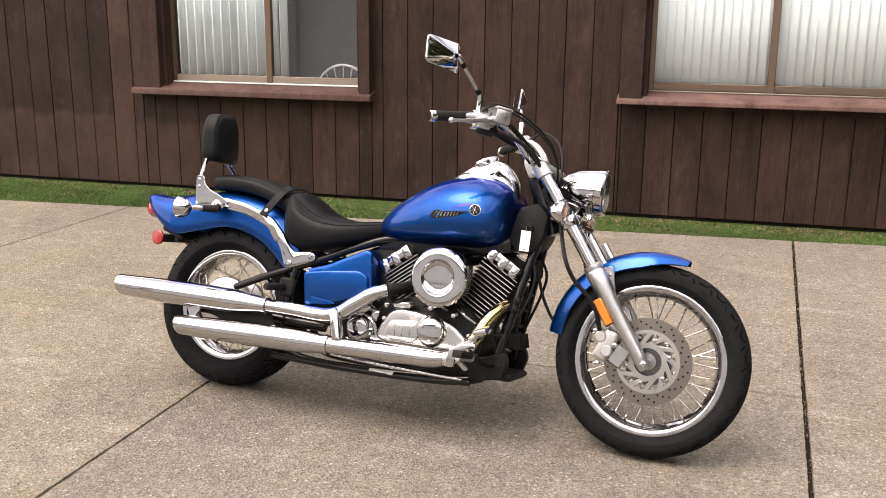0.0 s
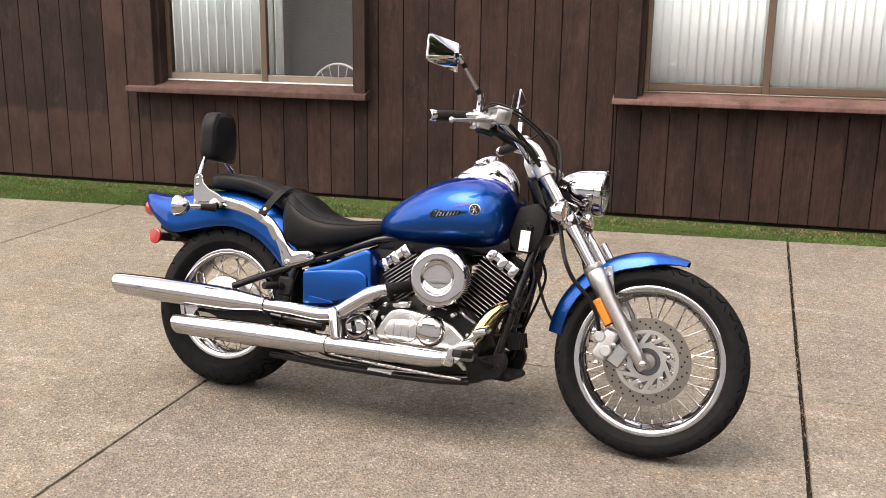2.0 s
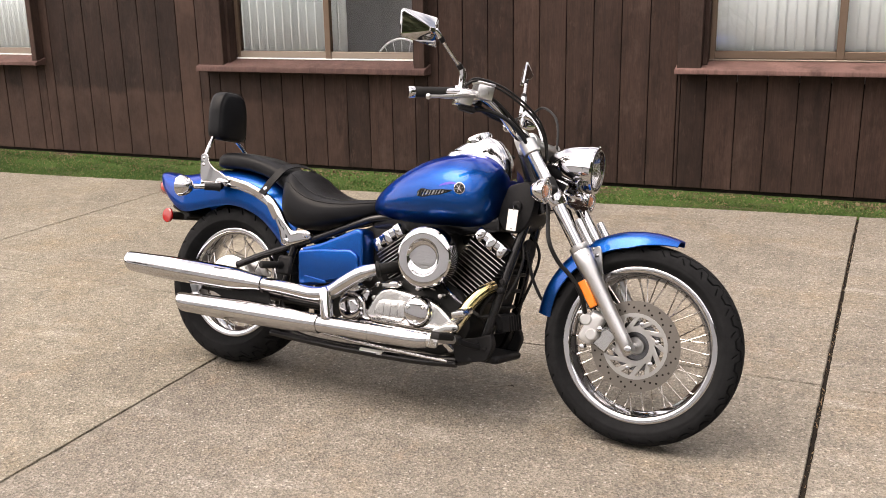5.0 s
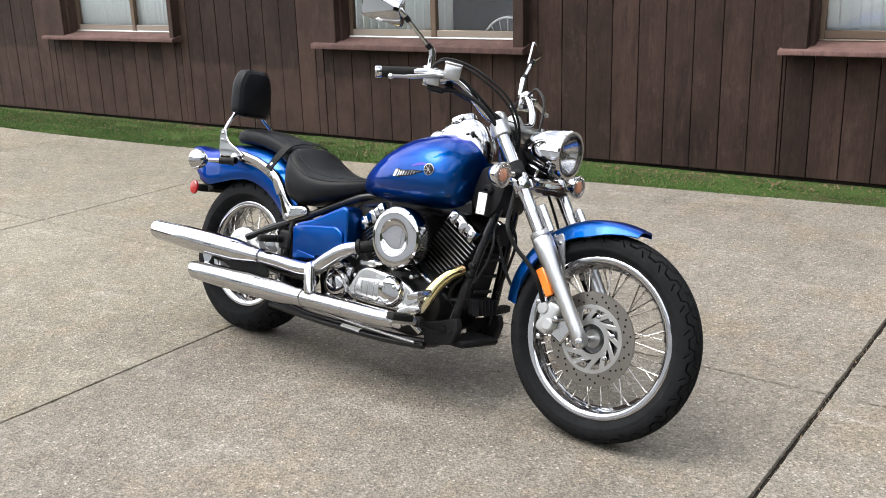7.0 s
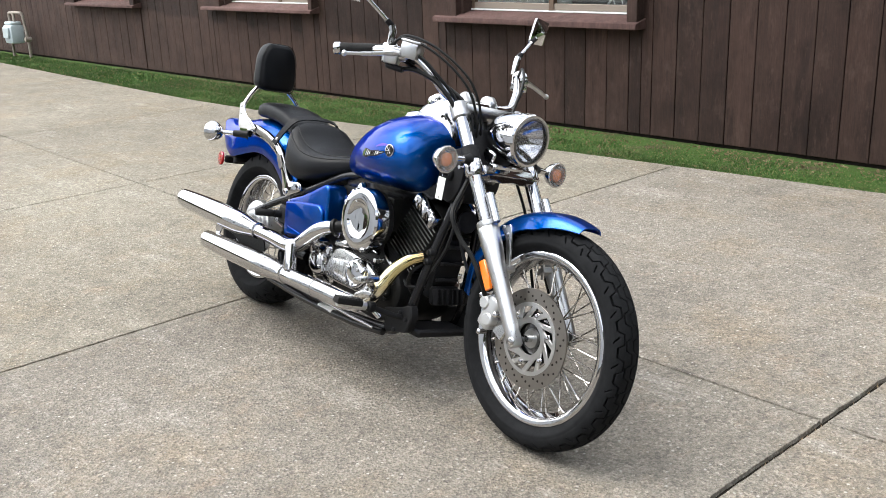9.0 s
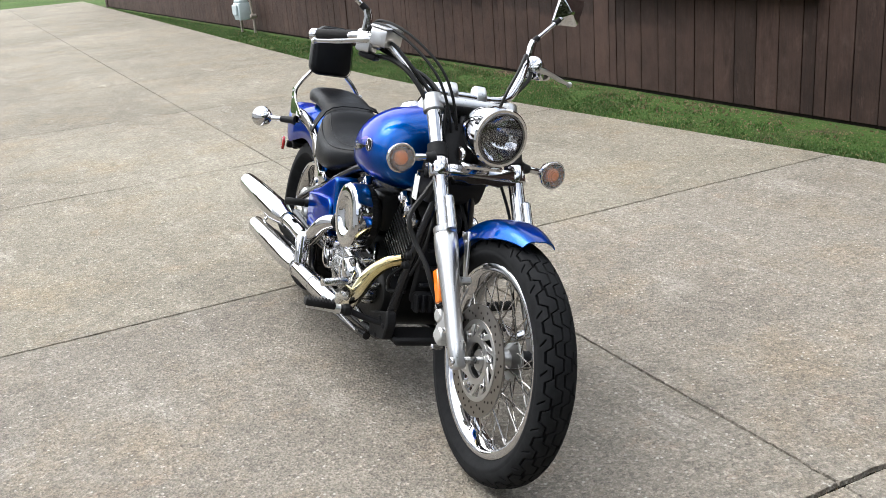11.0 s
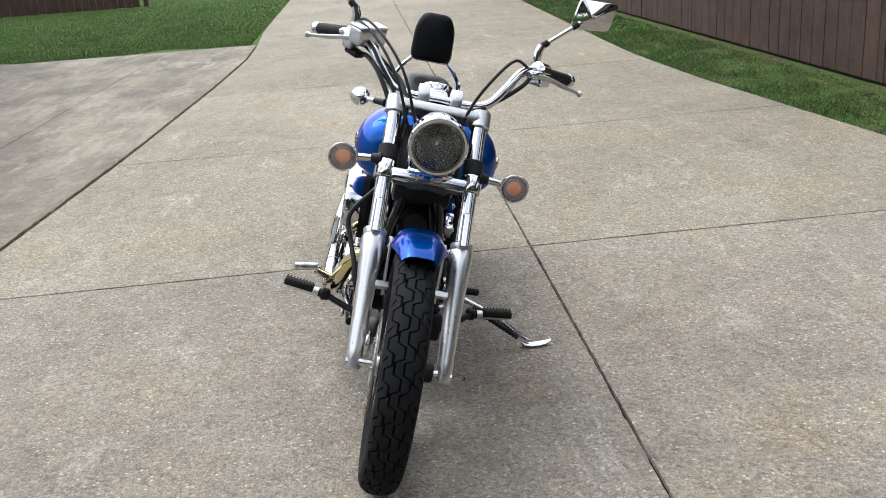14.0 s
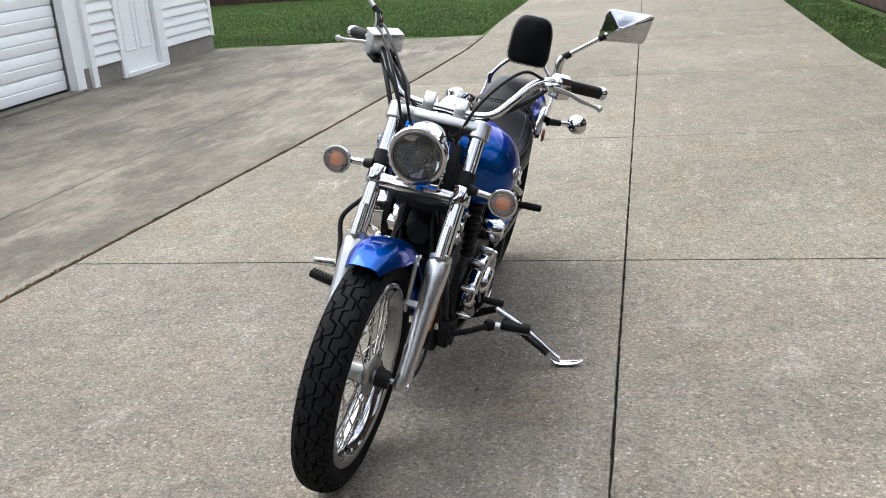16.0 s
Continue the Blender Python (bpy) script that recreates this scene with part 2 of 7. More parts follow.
def rubber_mat():
    m = mat("tyre_rubber", (0.02, 0.02, 0.02), 0.8, 0.0, Specular_IOR_Level=0.10)
    k = Nodes(m)
    v = k.coords()
    n = k.noise(v, 26.0, 6, 0.7)
    k.color(k.ramp(n, [(0.35, (0.0068, 0.0072, 0.008)), (0.7, (0.0135, 0.014, 0.0152))]))
    k.bump(k.noise(v, 300.0), 0.15, 0.001)
    return m


def grass_mat():
    m = mat("grass", (0.08, 0.14, 0.03), 0.75, Specular_IOR_Level=0.25)
    k = Nodes(m)
    g = k.t.nodes.new("ShaderNodeNewGeometry")
    tone = k.ramp(g.outputs["Random Per Island"], [(0.0, (0.036, 0.082, 0.017)), (0.5, (0.056, 0.116, 0.025)), (0.86, (0.082, 0.142, 0.034)), (0.95, (0.21, 0.17, 0.085))])
    big = k.ramp(k.noise(k.world(), 0.9, 4), [(0.35, 0.8), (0.7, 1.2)])
    k.color(k.mix(1.0, tone, big, "MULTIPLY"))
    return m


def lawn_mat():
    m = mat("lawn_soil", (0.06, 0.09, 0.02), 0.95, Specular_IOR_Level=0.1)
    k = Nodes(m)
    w = k.world()
    f = k.noise(w, 24.0, 6, 0.7)
    col = k.ramp(f, [(0.3, (0.036, 0.064, 0.016)), (0.55, (0.054, 0.092, 0.022)), (0.78, (0.078, 0.112, 0.032))])
    broad = k.ramp(k.noise(w, 0.35, 5, 0.65), [(0.35, 0.72), (0.65, 1.2)])
    col = k.mix(0.8, col, broad, "MULTIPLY")
    bare = k.ramp(k.noise(w, 0.6, 6, 0.75), [(0.58, 0.0), (0.72, 0.6)])
    col = k.mix(bare, col, (0.135, 0.110, 0.060))
    k.color(col)
    k.bump(f, 0.7, 0.02)
    return m


def dirt_mat():
    """Bare earth, greened over where the turf is thick."""
    m = mat("dirt", (0.12, 0.085, 0.055), 0.95, Specular_IOR_Level=0.1)
    k = Nodes(m)
    w = k.world()
    f = k.noise(w, 40.0, 7, 0.75)
    col = k.ramp(f, [(0.3, (0.030, 0.021, 0.014)), (0.55, (0.080, 0.057, 0.038)), (0.75, (0.19, 0.142, 0.098))])
    green = k.ramp(k.noise(w, 2.1, 6, 0.72), [(0.50, 0.9), (0.66, 0.0)])
    turf = k.ramp(f, [(0.3, (0.032, 0.068, 0.014)), (0.7, (0.064, 0.118, 0.027))])
    k.color(k.mix(green, col, turf))
    k.bump(f, 0.9, 0.02)
    return m


def glass_mat(name, tint=(1, 1, 1), gloss=0.0, ior=1.5):
    """A thin clear pane: it lets light straight through and mirrors a little."""
    m = bpy.data.materials.new(name)
    m.use_nodes = True
    t = m.node_tree
    t.nodes.remove(t.nodes["Principled BSDF"])
    clear, shine = t.nodes.new("ShaderNodeBsdfTransparent"), t.nodes.new("ShaderNodeBsdfGlossy")
    clear.inputs["Color"].default_value = (*tint, 1)
    shine.inputs["Roughness"].default_value = gloss
    face, both = t.nodes.new("ShaderNodeLayerWeight"), t.nodes.new("ShaderNodeMixShader")
    power, rise = t.nodes.new("ShaderNodeMath"), t.nodes.new("ShaderNodeMath")
    face.inputs["Blend"].default_value = 0.5
    power.operation, rise.operation = "POWER", "MULTIPLY_ADD"
    power.inputs[1].default_value = 4.0
    rise.inputs[1].default_value, rise.inputs[2].default_value = 0.7, ((ior - 1) / (ior + 1)) ** 2
    t.links.new(face.outputs["Facing"], power.inputs[0])
    t.links.new(power.outputs[0], rise.inputs[0])
    t.links.new(rise.outputs[0], both.inputs[0])
    t.links.new(clear.outputs[0], both.inputs[1])
    t.links.new(shine.outputs[0], both.inputs[2])
    t.links.new(both.outputs[0], t.nodes["Material Output"].inputs["Surface"])
    return m


def pipe_mat():
    """Chrome that has turned golden where the pipe runs hot."""
    m = mat("heat_tinted_chrome", (0.85, 0.8, 0.6), 0.07, 1.0)
    k = Nodes(m)
    v = k.coords()
    sep = k.t.nodes.new("ShaderNodeSeparateXYZ")
    k.ln(v, sep.inputs[0])
    n = k.noise(v, 14.0, 4)
    h = k.math("ADD", sep.outputs[2], k.math("MULTIPLY", n, 0.08))
    k.color(k.ramp(h, [(0.29, (0.72, 0.71, 0.70)), (0.36, (0.72, 0.65, 0.42)), (0.44, (0.70, 0.60, 0.30)), (0.49, (0.45, 0.33, 0.165))]))
    return m


M_CONC, M_CONC_PALE, M_APRON = concrete_mat("concrete", (1.0, 0.995, 0.985)), concrete_mat("yellowed_concrete", (1.05, 1.045, 0.985)), apron_mat()
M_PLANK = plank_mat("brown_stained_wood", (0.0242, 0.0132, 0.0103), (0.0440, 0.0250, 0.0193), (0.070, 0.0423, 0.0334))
M_TRIM = plank_mat("brown_painted_trim", (0.035, 0.0203, 0.0163), (0.049, 0.0290, 0.0234), (0.066, 0.039, 0.0318))
M_SILL = plank_mat("reddish_brown_sill", (0.100, 0.056, 0.049), (0.128, 0.073, 0.065), (0.155, 0.091, 0.081))
M_DARK = speckled("dark_backing", (0.010, 0.008, 0.007), (0.02, 0.015, 0.013), 30, 0.9)
M_CHROME = metal_mat("chrome", (0.54, 0.54, 0.555), 0.03, 0.04)
M_ALU = brushed_mat("brushed_aluminium", (0.56, 0.56, 0.565), 0.30)
M_CAST = metal_mat("polished_cast_alloy", (0.58, 0.58, 0.575), 0.20, 0.12)
M_DISC = brushed_mat("ground_steel", (0.235, 0.216, 0.195), 0.38)
M_CARRIER = brushed_mat("satin_carrier_alloy", (0.50, 0.495, 0.485), 0.36)
M_SPOKE = metal_mat("zinc_spokes", (0.44, 0.42, 0.395), 0.22, 0.1)
M_BLUE = paint_mat()
M_BLACK = mat("black_enamel", (0.006, 0.006, 0.007), 0.25, 0.0, Specular_IOR_Level=0.3, Coat_Weight=0.12, Coat_Roughness=0.06)
M_PLASTIC = speckled("black_plastic", (0.008, 0.008, 0.009), (0.016, 0.016, 0.017), 200, 0.55, 0.15)
M_ENGBLK = speckled("black_engine_enamel", (0.007, 0.007, 0.007), (0.015, 0.015, 0.015), 120, 0.42, 0.2)
M_SILVER = mat("silver_caliper_paint", (0.50, 0.505, 0.51), 0.30, 0.55)
M_FIN = metal_mat("machined_fin_edge", (0.55, 0.55, 0.55), 0.3)
M_LEATHER, M_RUBBER = leather_mat(), rubber_mat()
M_GRIP = speckled("grip_rubber", (0.010, 0.010, 0.010), (0.018, 0.018, 0.018), 300, 0.65, 0.3)
M_CABLE = mat("cable_sheath", (0.008, 0.008, 0.008), 0.45, 0.0, Specular_IOR_Level=0.2)
M_ORANGE = mat("orange_reflector_plastic", (0.72, 0.18, 0.015), 0.25, 0.0, Coat_Weight=0.5)
M_RED = mat("red_lens_plastic", (0.27, 0.008, 0.008), 0.22, 0.0, Coat_Weight=0.6)
M_AMBER = mat("amber_bulb_glass", (0.70, 0.22, 0.075), 0.22)
M_LENS = glass_mat("clear_lens", (0.93, 0.93, 0.93), 0.02)
def bowl_mat():
    """Mirror bowl seen through moulded ribs."""
    m = mat("lamp_reflector", (0.62, 0.63, 0.67), 0.02, 1.0)
    k = Nodes(m)
    wave = k.n("ShaderNodeTexWave", Scale=38.0, Distortion=0.4)
    wave.bands_direction = "Y"
    k.ln(k.coords(), wave.inputs["Vector"])
    k.bump(wave.outputs["Fac"], 0.012, 0.004)
    return m


M_BOWL = bowl_mat()
M_SIGLENS = mat("ribbed_clear_lens", (0.62, 0.60, 0.58), 0.10, 0.0, Alpha=0.07, Coat_Weight=0.5)
# low base colour carries dark reflections and shade; also serves plain grey parts
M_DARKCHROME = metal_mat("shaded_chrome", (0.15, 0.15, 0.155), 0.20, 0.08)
M_HUB = brushed_mat("dull_hub_alloy", (0.40, 0.40, 0.40), 0.35)
M_PANE = glass_mat("window_glass", (0.995, 1.0, 1.0), 0.0, 1.6)
M_MIRROR = mat("mirror_glass", (0.9, 0.9, 0.9), 0.0, 1.0)
M_WHITEPL = speckled("white_plastic", (0.70, 0.70, 0.67), (0.78, 0.78, 0.75), 40, 0.4, 0.05)
M_GOLD = pipe_mat()
M_BLINDS = speckled("white_vinyl_slats", (0.84, 0.93, 0.955), (0.88, 0.955, 0.975), 20, 0.55, 0.05)
M_BRONZE = mat("bronze_aluminium", (0.16, 0.115, 0.085), 0.42, 0.6)
M_TANFRAME = mat("tan_aluminium", (0.24, 0.20, 0.165), 0.45, 0.2)
M_WALLIN = speckled("interior_paint", (0.30, 0.30, 0.29), (0.36, 0.36, 0.35), 10, 0.8, 0.05)
M_SIDING = speckled("white_vinyl_siding", (0.84, 0.85, 0.86), (0.89, 0.90, 0.91), 14, 0.5, 0.08)
M_WHITE = speckled("white_paint", (0.81, 0.82, 0.83), (0.87, 0.88, 0.89), 22, 0.5, 0.1)
M_BLOCK = speckled("grey_foundation_block", (0.17, 0.155, 0.135), (0.25, 0.23, 0.20), 60, 0.9, 0.5)
M_ROOF = speckled("asphalt_shingle", (0.045, 0.042, 0.04), (0.09, 0.085, 0.08), 80, 0.95, 0.6)
M_GRASS, M_LAWN, M_DIRT = grass_mat(), lawn_mat(), dirt_mat()
M_FILLER = speckled("black_joint_filler", (0.005, 0.004, 0.003), (0.020, 0.016, 0.012), 50, 0.95, 0.6)
M_METER = speckled("pale_grey_enamel", (0.36, 0.42, 0.44), (0.44, 0.50, 0.52), 20, 0.45, 0.1)
M_PIPEGREY = speckled("weathered_pipe", (0.24, 0.21, 0.18), (0.36, 0.32, 0.28), 40, 0.6, 0.2, 0.4)
M_LEAF = speckled("dry_leaf", (0.13, 0.088, 0.05), (0.24, 0.175, 0.11), 20, 0.85, 0.1)
M_DARKGLASS = mat("dark_window", (0.02, 0.025, 0.03), 0.05, 0.0)

# ---- mesh tools ----
def mesh_object(name, bm, material, parent=None, label="", sharp=38):
    bmesh.ops.recalc_face_normals(bm, faces=bm.faces)
    me = bpy.data.meshes.new(name)
    bm.to_mesh(me)
    bm.free()
    me.materials.append(material)
    me.shade_smooth()
    me.set_sharp_from_angle(angle=radians(sharp))
    ob = new(name, me)
    ob.parent = parent
    if label:
        tagged(ob, label)
    return ob


def part(name, bm, material, parent, label="", sharp=38):
    return mesh_object(name, bm, material, parent, label, sharp)


def thing(name, label, category, m=None, group="", kind=""):
    ob = new(name)
    ob.empty_display_size = 0.1
    if m is not None:
        ob.matrix_basis = m
    return tagged(ob, label, category, group, kind)


def V(*a):
    return Vector(a)


def loft(bm, rings, cap=True, closed=True):
    rows = [[bm.verts.new(p) for p in ring] for ring in rings]
    n = len(rows[0])
    for a, b in zip(rows, rows[1:]):
        for i in range(n if closed else n - 1):
            j = (i + 1) % n
            bm.faces.new((a[i], a[j], b[j], b[i]))
    if cap:
        bm.faces.new(rows[0][::-1])
        bm.faces.new(rows[-1])
    return bm


def curve_points(pts, k=6):
    """A smooth run through the given points."""
    pts = [Vector(p) for p in pts]
    if len(pts) < 3:
        return pts
    ext = [2 * pts[0] - pts[1]] + pts + [2 * pts[-1] - pts[-2]]
    out = []
    for i in range(1, len(ext) - 2):
        p0, p1, p2, p3 = ext[i - 1:i + 3]
        for s in range(k):
            t = s / k
            out.append(0.5 * (2 * p1 + (p2 - p0) * t + (2 * p0 - 5 * p1 + 4 * p2 - p3) * t * t + (3 * p1 - p0 - 3 * p2 + p3) * t ** 3))
    return out + [pts[-1]]


def tube(bm, pts, r, n=12, cap=True, flat=1.0):
    """A round bar along pts; r is one radius or one for each point."""
    pts = [Vector(p) for p in pts]
    rs = list(r) if isinstance(r, (list, tuple)) else [r] * len(pts)
    rings, side = [], None
    for i, p in enumerate(pts):
        d = (pts[min(i + 1, len(pts) - 1)] - pts[max(i - 1, 0)]).normalized()
        if side is None:
            side = d.orthogonal().normalized()
        side = (side - d * side.dot(d)).normalized()
        up = d.cross(side)
        rings.append([p + (side * math.cos(a) + up * math.sin(a) * flat) * rs[i] for a in (2 * math.pi * q / n for q in range(n))])
    return loft(bm, rings, cap)


def bent(bm, pts, r, n=12, k=6):
    """A tube along a smooth run; radii are spread along it."""
    run = curve_points(pts, k)
    if isinstance(r, (list, tuple)):
        xs = np.linspace(0, 1, len(r))
        r = [float(np.interp(q, xs, r)) for q in np.linspace(0, 1, len(run))]
    return tube(bm, run, r, n)


def lathe(bm, at, axis, profile, n=32, hollow=False):
    """Turned shape: profile of (distance along axis, radius); a hollow one closes on itself as a ring."""
    at, d = Vector(at), Vector(axis).normalized()
    side = d.orthogonal().normalized()
    up = d.cross(side)
    rings = []
    for h, r in profile:
        r = max(r, 1e-4)
        rings.append([at + d * h + (side * math.cos(a) + up * math.sin(a)) * r for a in (2 * math.pi * q / n for q in range(n))])
    return loft(bm, rings + [rings[0]], False) if hollow else loft(bm, rings, True)


def box(bm, c, s, rot=None, bevel=0.0, seg=1):
    """A box of centre c and size s, turned by rot (a matrix or degrees), with its edges broken."""
    b2 = bmesh.new()
    bmesh.ops.create_cube(b2, size=1.0)
    bmesh.ops.scale(b2, vec=s, verts=b2.verts)
    if bevel:
        bmesh.ops.bevel(b2, geom=b2.edges[:], offset=bevel, segments=seg, affect="EDGES", profile=0.5)
    m = Matrix.Translation(c)
    if rot is not None:
        m = m @ (rot.to_4x4() if isinstance(rot, Matrix) else pose(0, 0, 0, *rot))
    return join(bm, b2, m)


def join(bm, b2, m=None):
    new_verts = [bm.verts.new((m @ v.co) if m else v.co) for v in b2.verts]
    b2.verts.index_update()
    for f in b2.faces:
        bm.faces.new([new_verts[v.index] for v in f.verts])
    b2.free()
    return bm


def plate(bm, outline, y0, y1, bevel=0.0, seg=1, m=None):
    """A flat piece: an outline of (x, z) given depth from y0 to y1."""
    b2 = bmesh.new()
    f = b2.faces.new([b2.verts.new((x, y0, z)) for x, z in outline])
    res = bmesh.ops.extrude_face_region(b2, geom=[f])
    bmesh.ops.translate(b2, vec=(0, y1 - y0, 0), verts=[g for g in res["geom"] if isinstance(g, bmesh.types.BMVert)])
    if bevel:
        sharp_edges = [e for e in b2.edges if len(e.link_faces) == 2 and e.calc_face_angle(0) > 0.5]
        bmesh.ops.bevel(b2, geom=sharp_edges, offset=bevel, segments=seg, affect="EDGES", profile=0.5)
    return join(bm, b2, m)


def nb():
    return bmesh.new()


def along(a, b):
    """A turn that lays local z along b - a."""
    return (Vector(b) - Vector(a)).to_track_quat("Z", "Y").to_matrix()


def rounded(points, r, n=4):
    """An outline of (x, z) with its corners rounded."""
    out = []
    k = len(points)
    for i in range(k):
        p, a, b = Vector(points[i]), Vector(points[i - 1]), Vector(points[(i + 1) % k])
        q = min(r, (a - p).length * 0.45, (b - p).length * 0.45)
        s, e = p + (a - p).normalized() * q, p + (b - p).normalized() * q
        for j in range(n + 1):
            t = j / n
            c = s * (1 - t) ** 2 + p * 2 * t * (1 - t) + e * t * t
            out.append((c.x, c.y))
    return out

# ---- the ground ----
def sheet(name, outline, z, material, label, category, thick=0.0, kind="structure"):
    bm = nb()
    top = [bm.verts.new((x, y, z)) for x, y in outline]
    bm.faces.new(top)
    if thick:
        low = [bm.verts.new((x, y, z - thick)) for x, y in outline]
        for i in range(len(top)):
            j = (i + 1) % len(top)
            bm.faces.new((top[i], low[i], low[j], top[j]))
    ob = mesh_object(name, bm, material)
    return tagged(ob, label, category, kind=kind)


sheet("ground", [(-900, -900), (900, -900), (900, 900), (-900, 900)], -0.045, M_LAWN, "green lawn with thin bare patches reaching far", "ground")
EDGE_N = [(6.0, 6.98), (3.0, 6.60), (0.8, 6.33), (-2.7, 5.89), (-5.5, 5.53), (-7.2, 5.41), (-12.0, 5.40), (-30.0, 5.42)]
GROOVE = [(6.0, 0.5), (0.0, 0.84), (-2.06, 1.04), (-4.45, 1.27), (-7.2, 1.47), (-9.0, 1.56), (-10.03, 1.55), (-12.0, 1.47), (-30.0, 1.44)]


def on_line(line, x):
    xs = [p[0] for p in line][::-1]
    ys = [p[1] for p in line][::-1]
    return float(np.interp(x, xs, ys))


def mid_y(x):
    return 3.563 + 0.0095 * x


# soil under the slabs shows as the dark joints
sheet("joint_filler", [(6, 0.2), (6, 7.1)] + [(x, on_line(EDGE_N, x) - 0.03) for x in (5.9, 3, 0.8, -2.7, -5.5, -7.2, -12, -29.9)] + [(-29.9, 1.6), (-10.33, 1.6), (-10.33, -2.0), (6, -2.0)], -0.013, M_FILLER, "black filler and dirt in the driveway joints", "joint filler")

driveway = thing("driveway", "tan exposed-aggregate concrete driveway in slabs, stained and worn", "driveway", kind="structure")
rng = random.Random(4)


def slab(parent, outline, material):
    """One cast panel with a broken edge."""
    bm = nb()
    n = len(outline)
    cx, cy = sum(p[0] for p in outline) / n, sum(p[1] for p in outline) / n
    def inset(d):
        return [(x + math.copysign(min(d, abs(cx - x)), cx - x), y + math.copysign(min(d, abs(cy - y)), cy - y)) for x, y in outline]
    rings = [[(x, y, -0.06) for x, y in outline], [(x, y, -0.007) for x, y in outline], [(x, y, 0.0) for x, y in inset(0.002)]]
    rows = [[bm.verts.new(p) for p in r] for r in rings]
    for a, b in zip(rows, rows[1:]):
        for i in range(n):
            j = (i + 1) % n
            bm.faces.new((a[i], a[j], b[j], b[i]))
    bm.faces.new(rows[-1])
    return part("slab", bm, material, parent)


CROSS = [6.0, 3.0, 0.245, -1.945, -4.25, -6.69, -9.10, -11.5, -14.0, -16.5, -19.0, -22.0, -26.0, -30.0]


def cross_x(x0, y):
    """The cross joints lean a little towards the house."""
    return x0 - 0.022 * (y - 3.5) if x0 < 0 else x0


def ragged(points):
    """Worn edges: every run is broken into short steps that wander a little."""
    out = []
    for p, q in zip(points, points[1:] + points[:1]):
        k = max(1, int(math.hypot(q[0] - p[0], q[1] - p[1]) / 0.035))
        for i in range(k):
            t = i / k
            w = 0.0018 if rng.random() < 0.85 else 0.006
            out.append((p[0] + (q[0] - p[0]) * t + rng.uniform(-w, w) * 0.7, p[1] + (q[1] - p[1]) * t + rng.uniform(-w, w) * 0.7))
    return out


def strip(x0, x1, lo, hi, g0=0.004, g1=0.004, gl=0.005, gh=0.005, n=6):
    """A slab between two cross joints and two long edges given as functions of x."""
    xs = [x0 + (x1 - x0) * i / n for i in range(n + 1)]
    low = [(cross_x(x, lo(x)) if 0 < i < n else cross_x(x, lo(x)) + (-g0 if i == 0 else g1), lo(x) + gl) for i, x in enumerate(xs)]
    top = [(cross_x(x, hi(x)) if 0 < i < n else cross_x(x, hi(x)) + (-g0 if i == 0 else g1), hi(x) - gh) for i, x in enumerate(xs)]
    return ragged(low + top[::-1]) if x1 > -12 else low + top[::-1]


def g_edge(x):
    return on_line(GROOVE, x)


def n_edge(x):
    return on_line(EDGE_N, x)


for xa, xb in zip(CROSS, CROSS[1:]):
    wide_a = 0.0075 if abs(xa - 0.245) < 0.01 else 0.0040
    wide_b = 0.0075 if abs(xb - 0.245) < 0.01 else 0.0040
    slab(driveway, strip(xa, xb, g_edge, mid_y, wide_a, wide_b, 0.008, 0.0036), M_CONC if xa > -1 else M_CONC_PALE)
    slab(driveway, strip(xa, xb, mid_y, n_edge, wide_a, wide_b, 0.0036, 0.0), M_CONC if xa > -1 else M_CONC_PALE)

apron = thing("garage_apron", "grey weathered concrete apron with dark stains before the garage", "apron", kind="structure")
AX = [6.0, 2.9, -0.9, -10.35]


def apron_mid(x):
    """The long joint down the middle of the apron."""
    return 0.02 - 0.041 * x


for xa, xb in zip(AX, AX[1:]):
    xs = [xa - 0.003 + (xb - xa + 0.006) * i / 8 for i in range(9)]
    slab(apron, [(x, -2.16) for x in (xa - 0.003, xb + 0.003)] + [(x, apron_mid(x) - 0.0025) for x in reversed(xs)], M_APRON)
    slab(apron, [(x, apron_mid(x) + 0.0025) for x in xs] + [(x, g_edge(x) - 0.008) for x in reversed(xs)], M_APRON)

def dirt_strip():
    """Bare earth that rises a little towards the wall."""
    bm = nb()
    r = random.Random(8)
    rows = []
    n = 150
    for i in range(n + 1):
        x = 6.0 - 35.9 * i / n
        e = on_line(EDGE_N, x) - 0.005
        wy = 6.85 + 0.05 * x + 0.06
        rows.append([bm.verts.new((x, e + (wy - e) * f, -0.03 - 0.012 * f + (r.uniform(-0.008, 0.012) if 0 < f < 1 else 0))) for f in (0, 0.12, 0.25, 0.4, 0.55, 0.7, 0.85, 1)])
    for p, q in zip(rows, rows[1:]):
        for j in range(7):
            bm.faces.new((p[j], p[j + 1], q[j + 1], q[j]))
    tagged(mesh_object("dirt_strip", bm, M_DIRT), "bare brown dirt strip along the building wall", "dirt strip", kind="structure")


dirt_strip()


def wall_y(x):
    return 6.85 + 0.05 * x


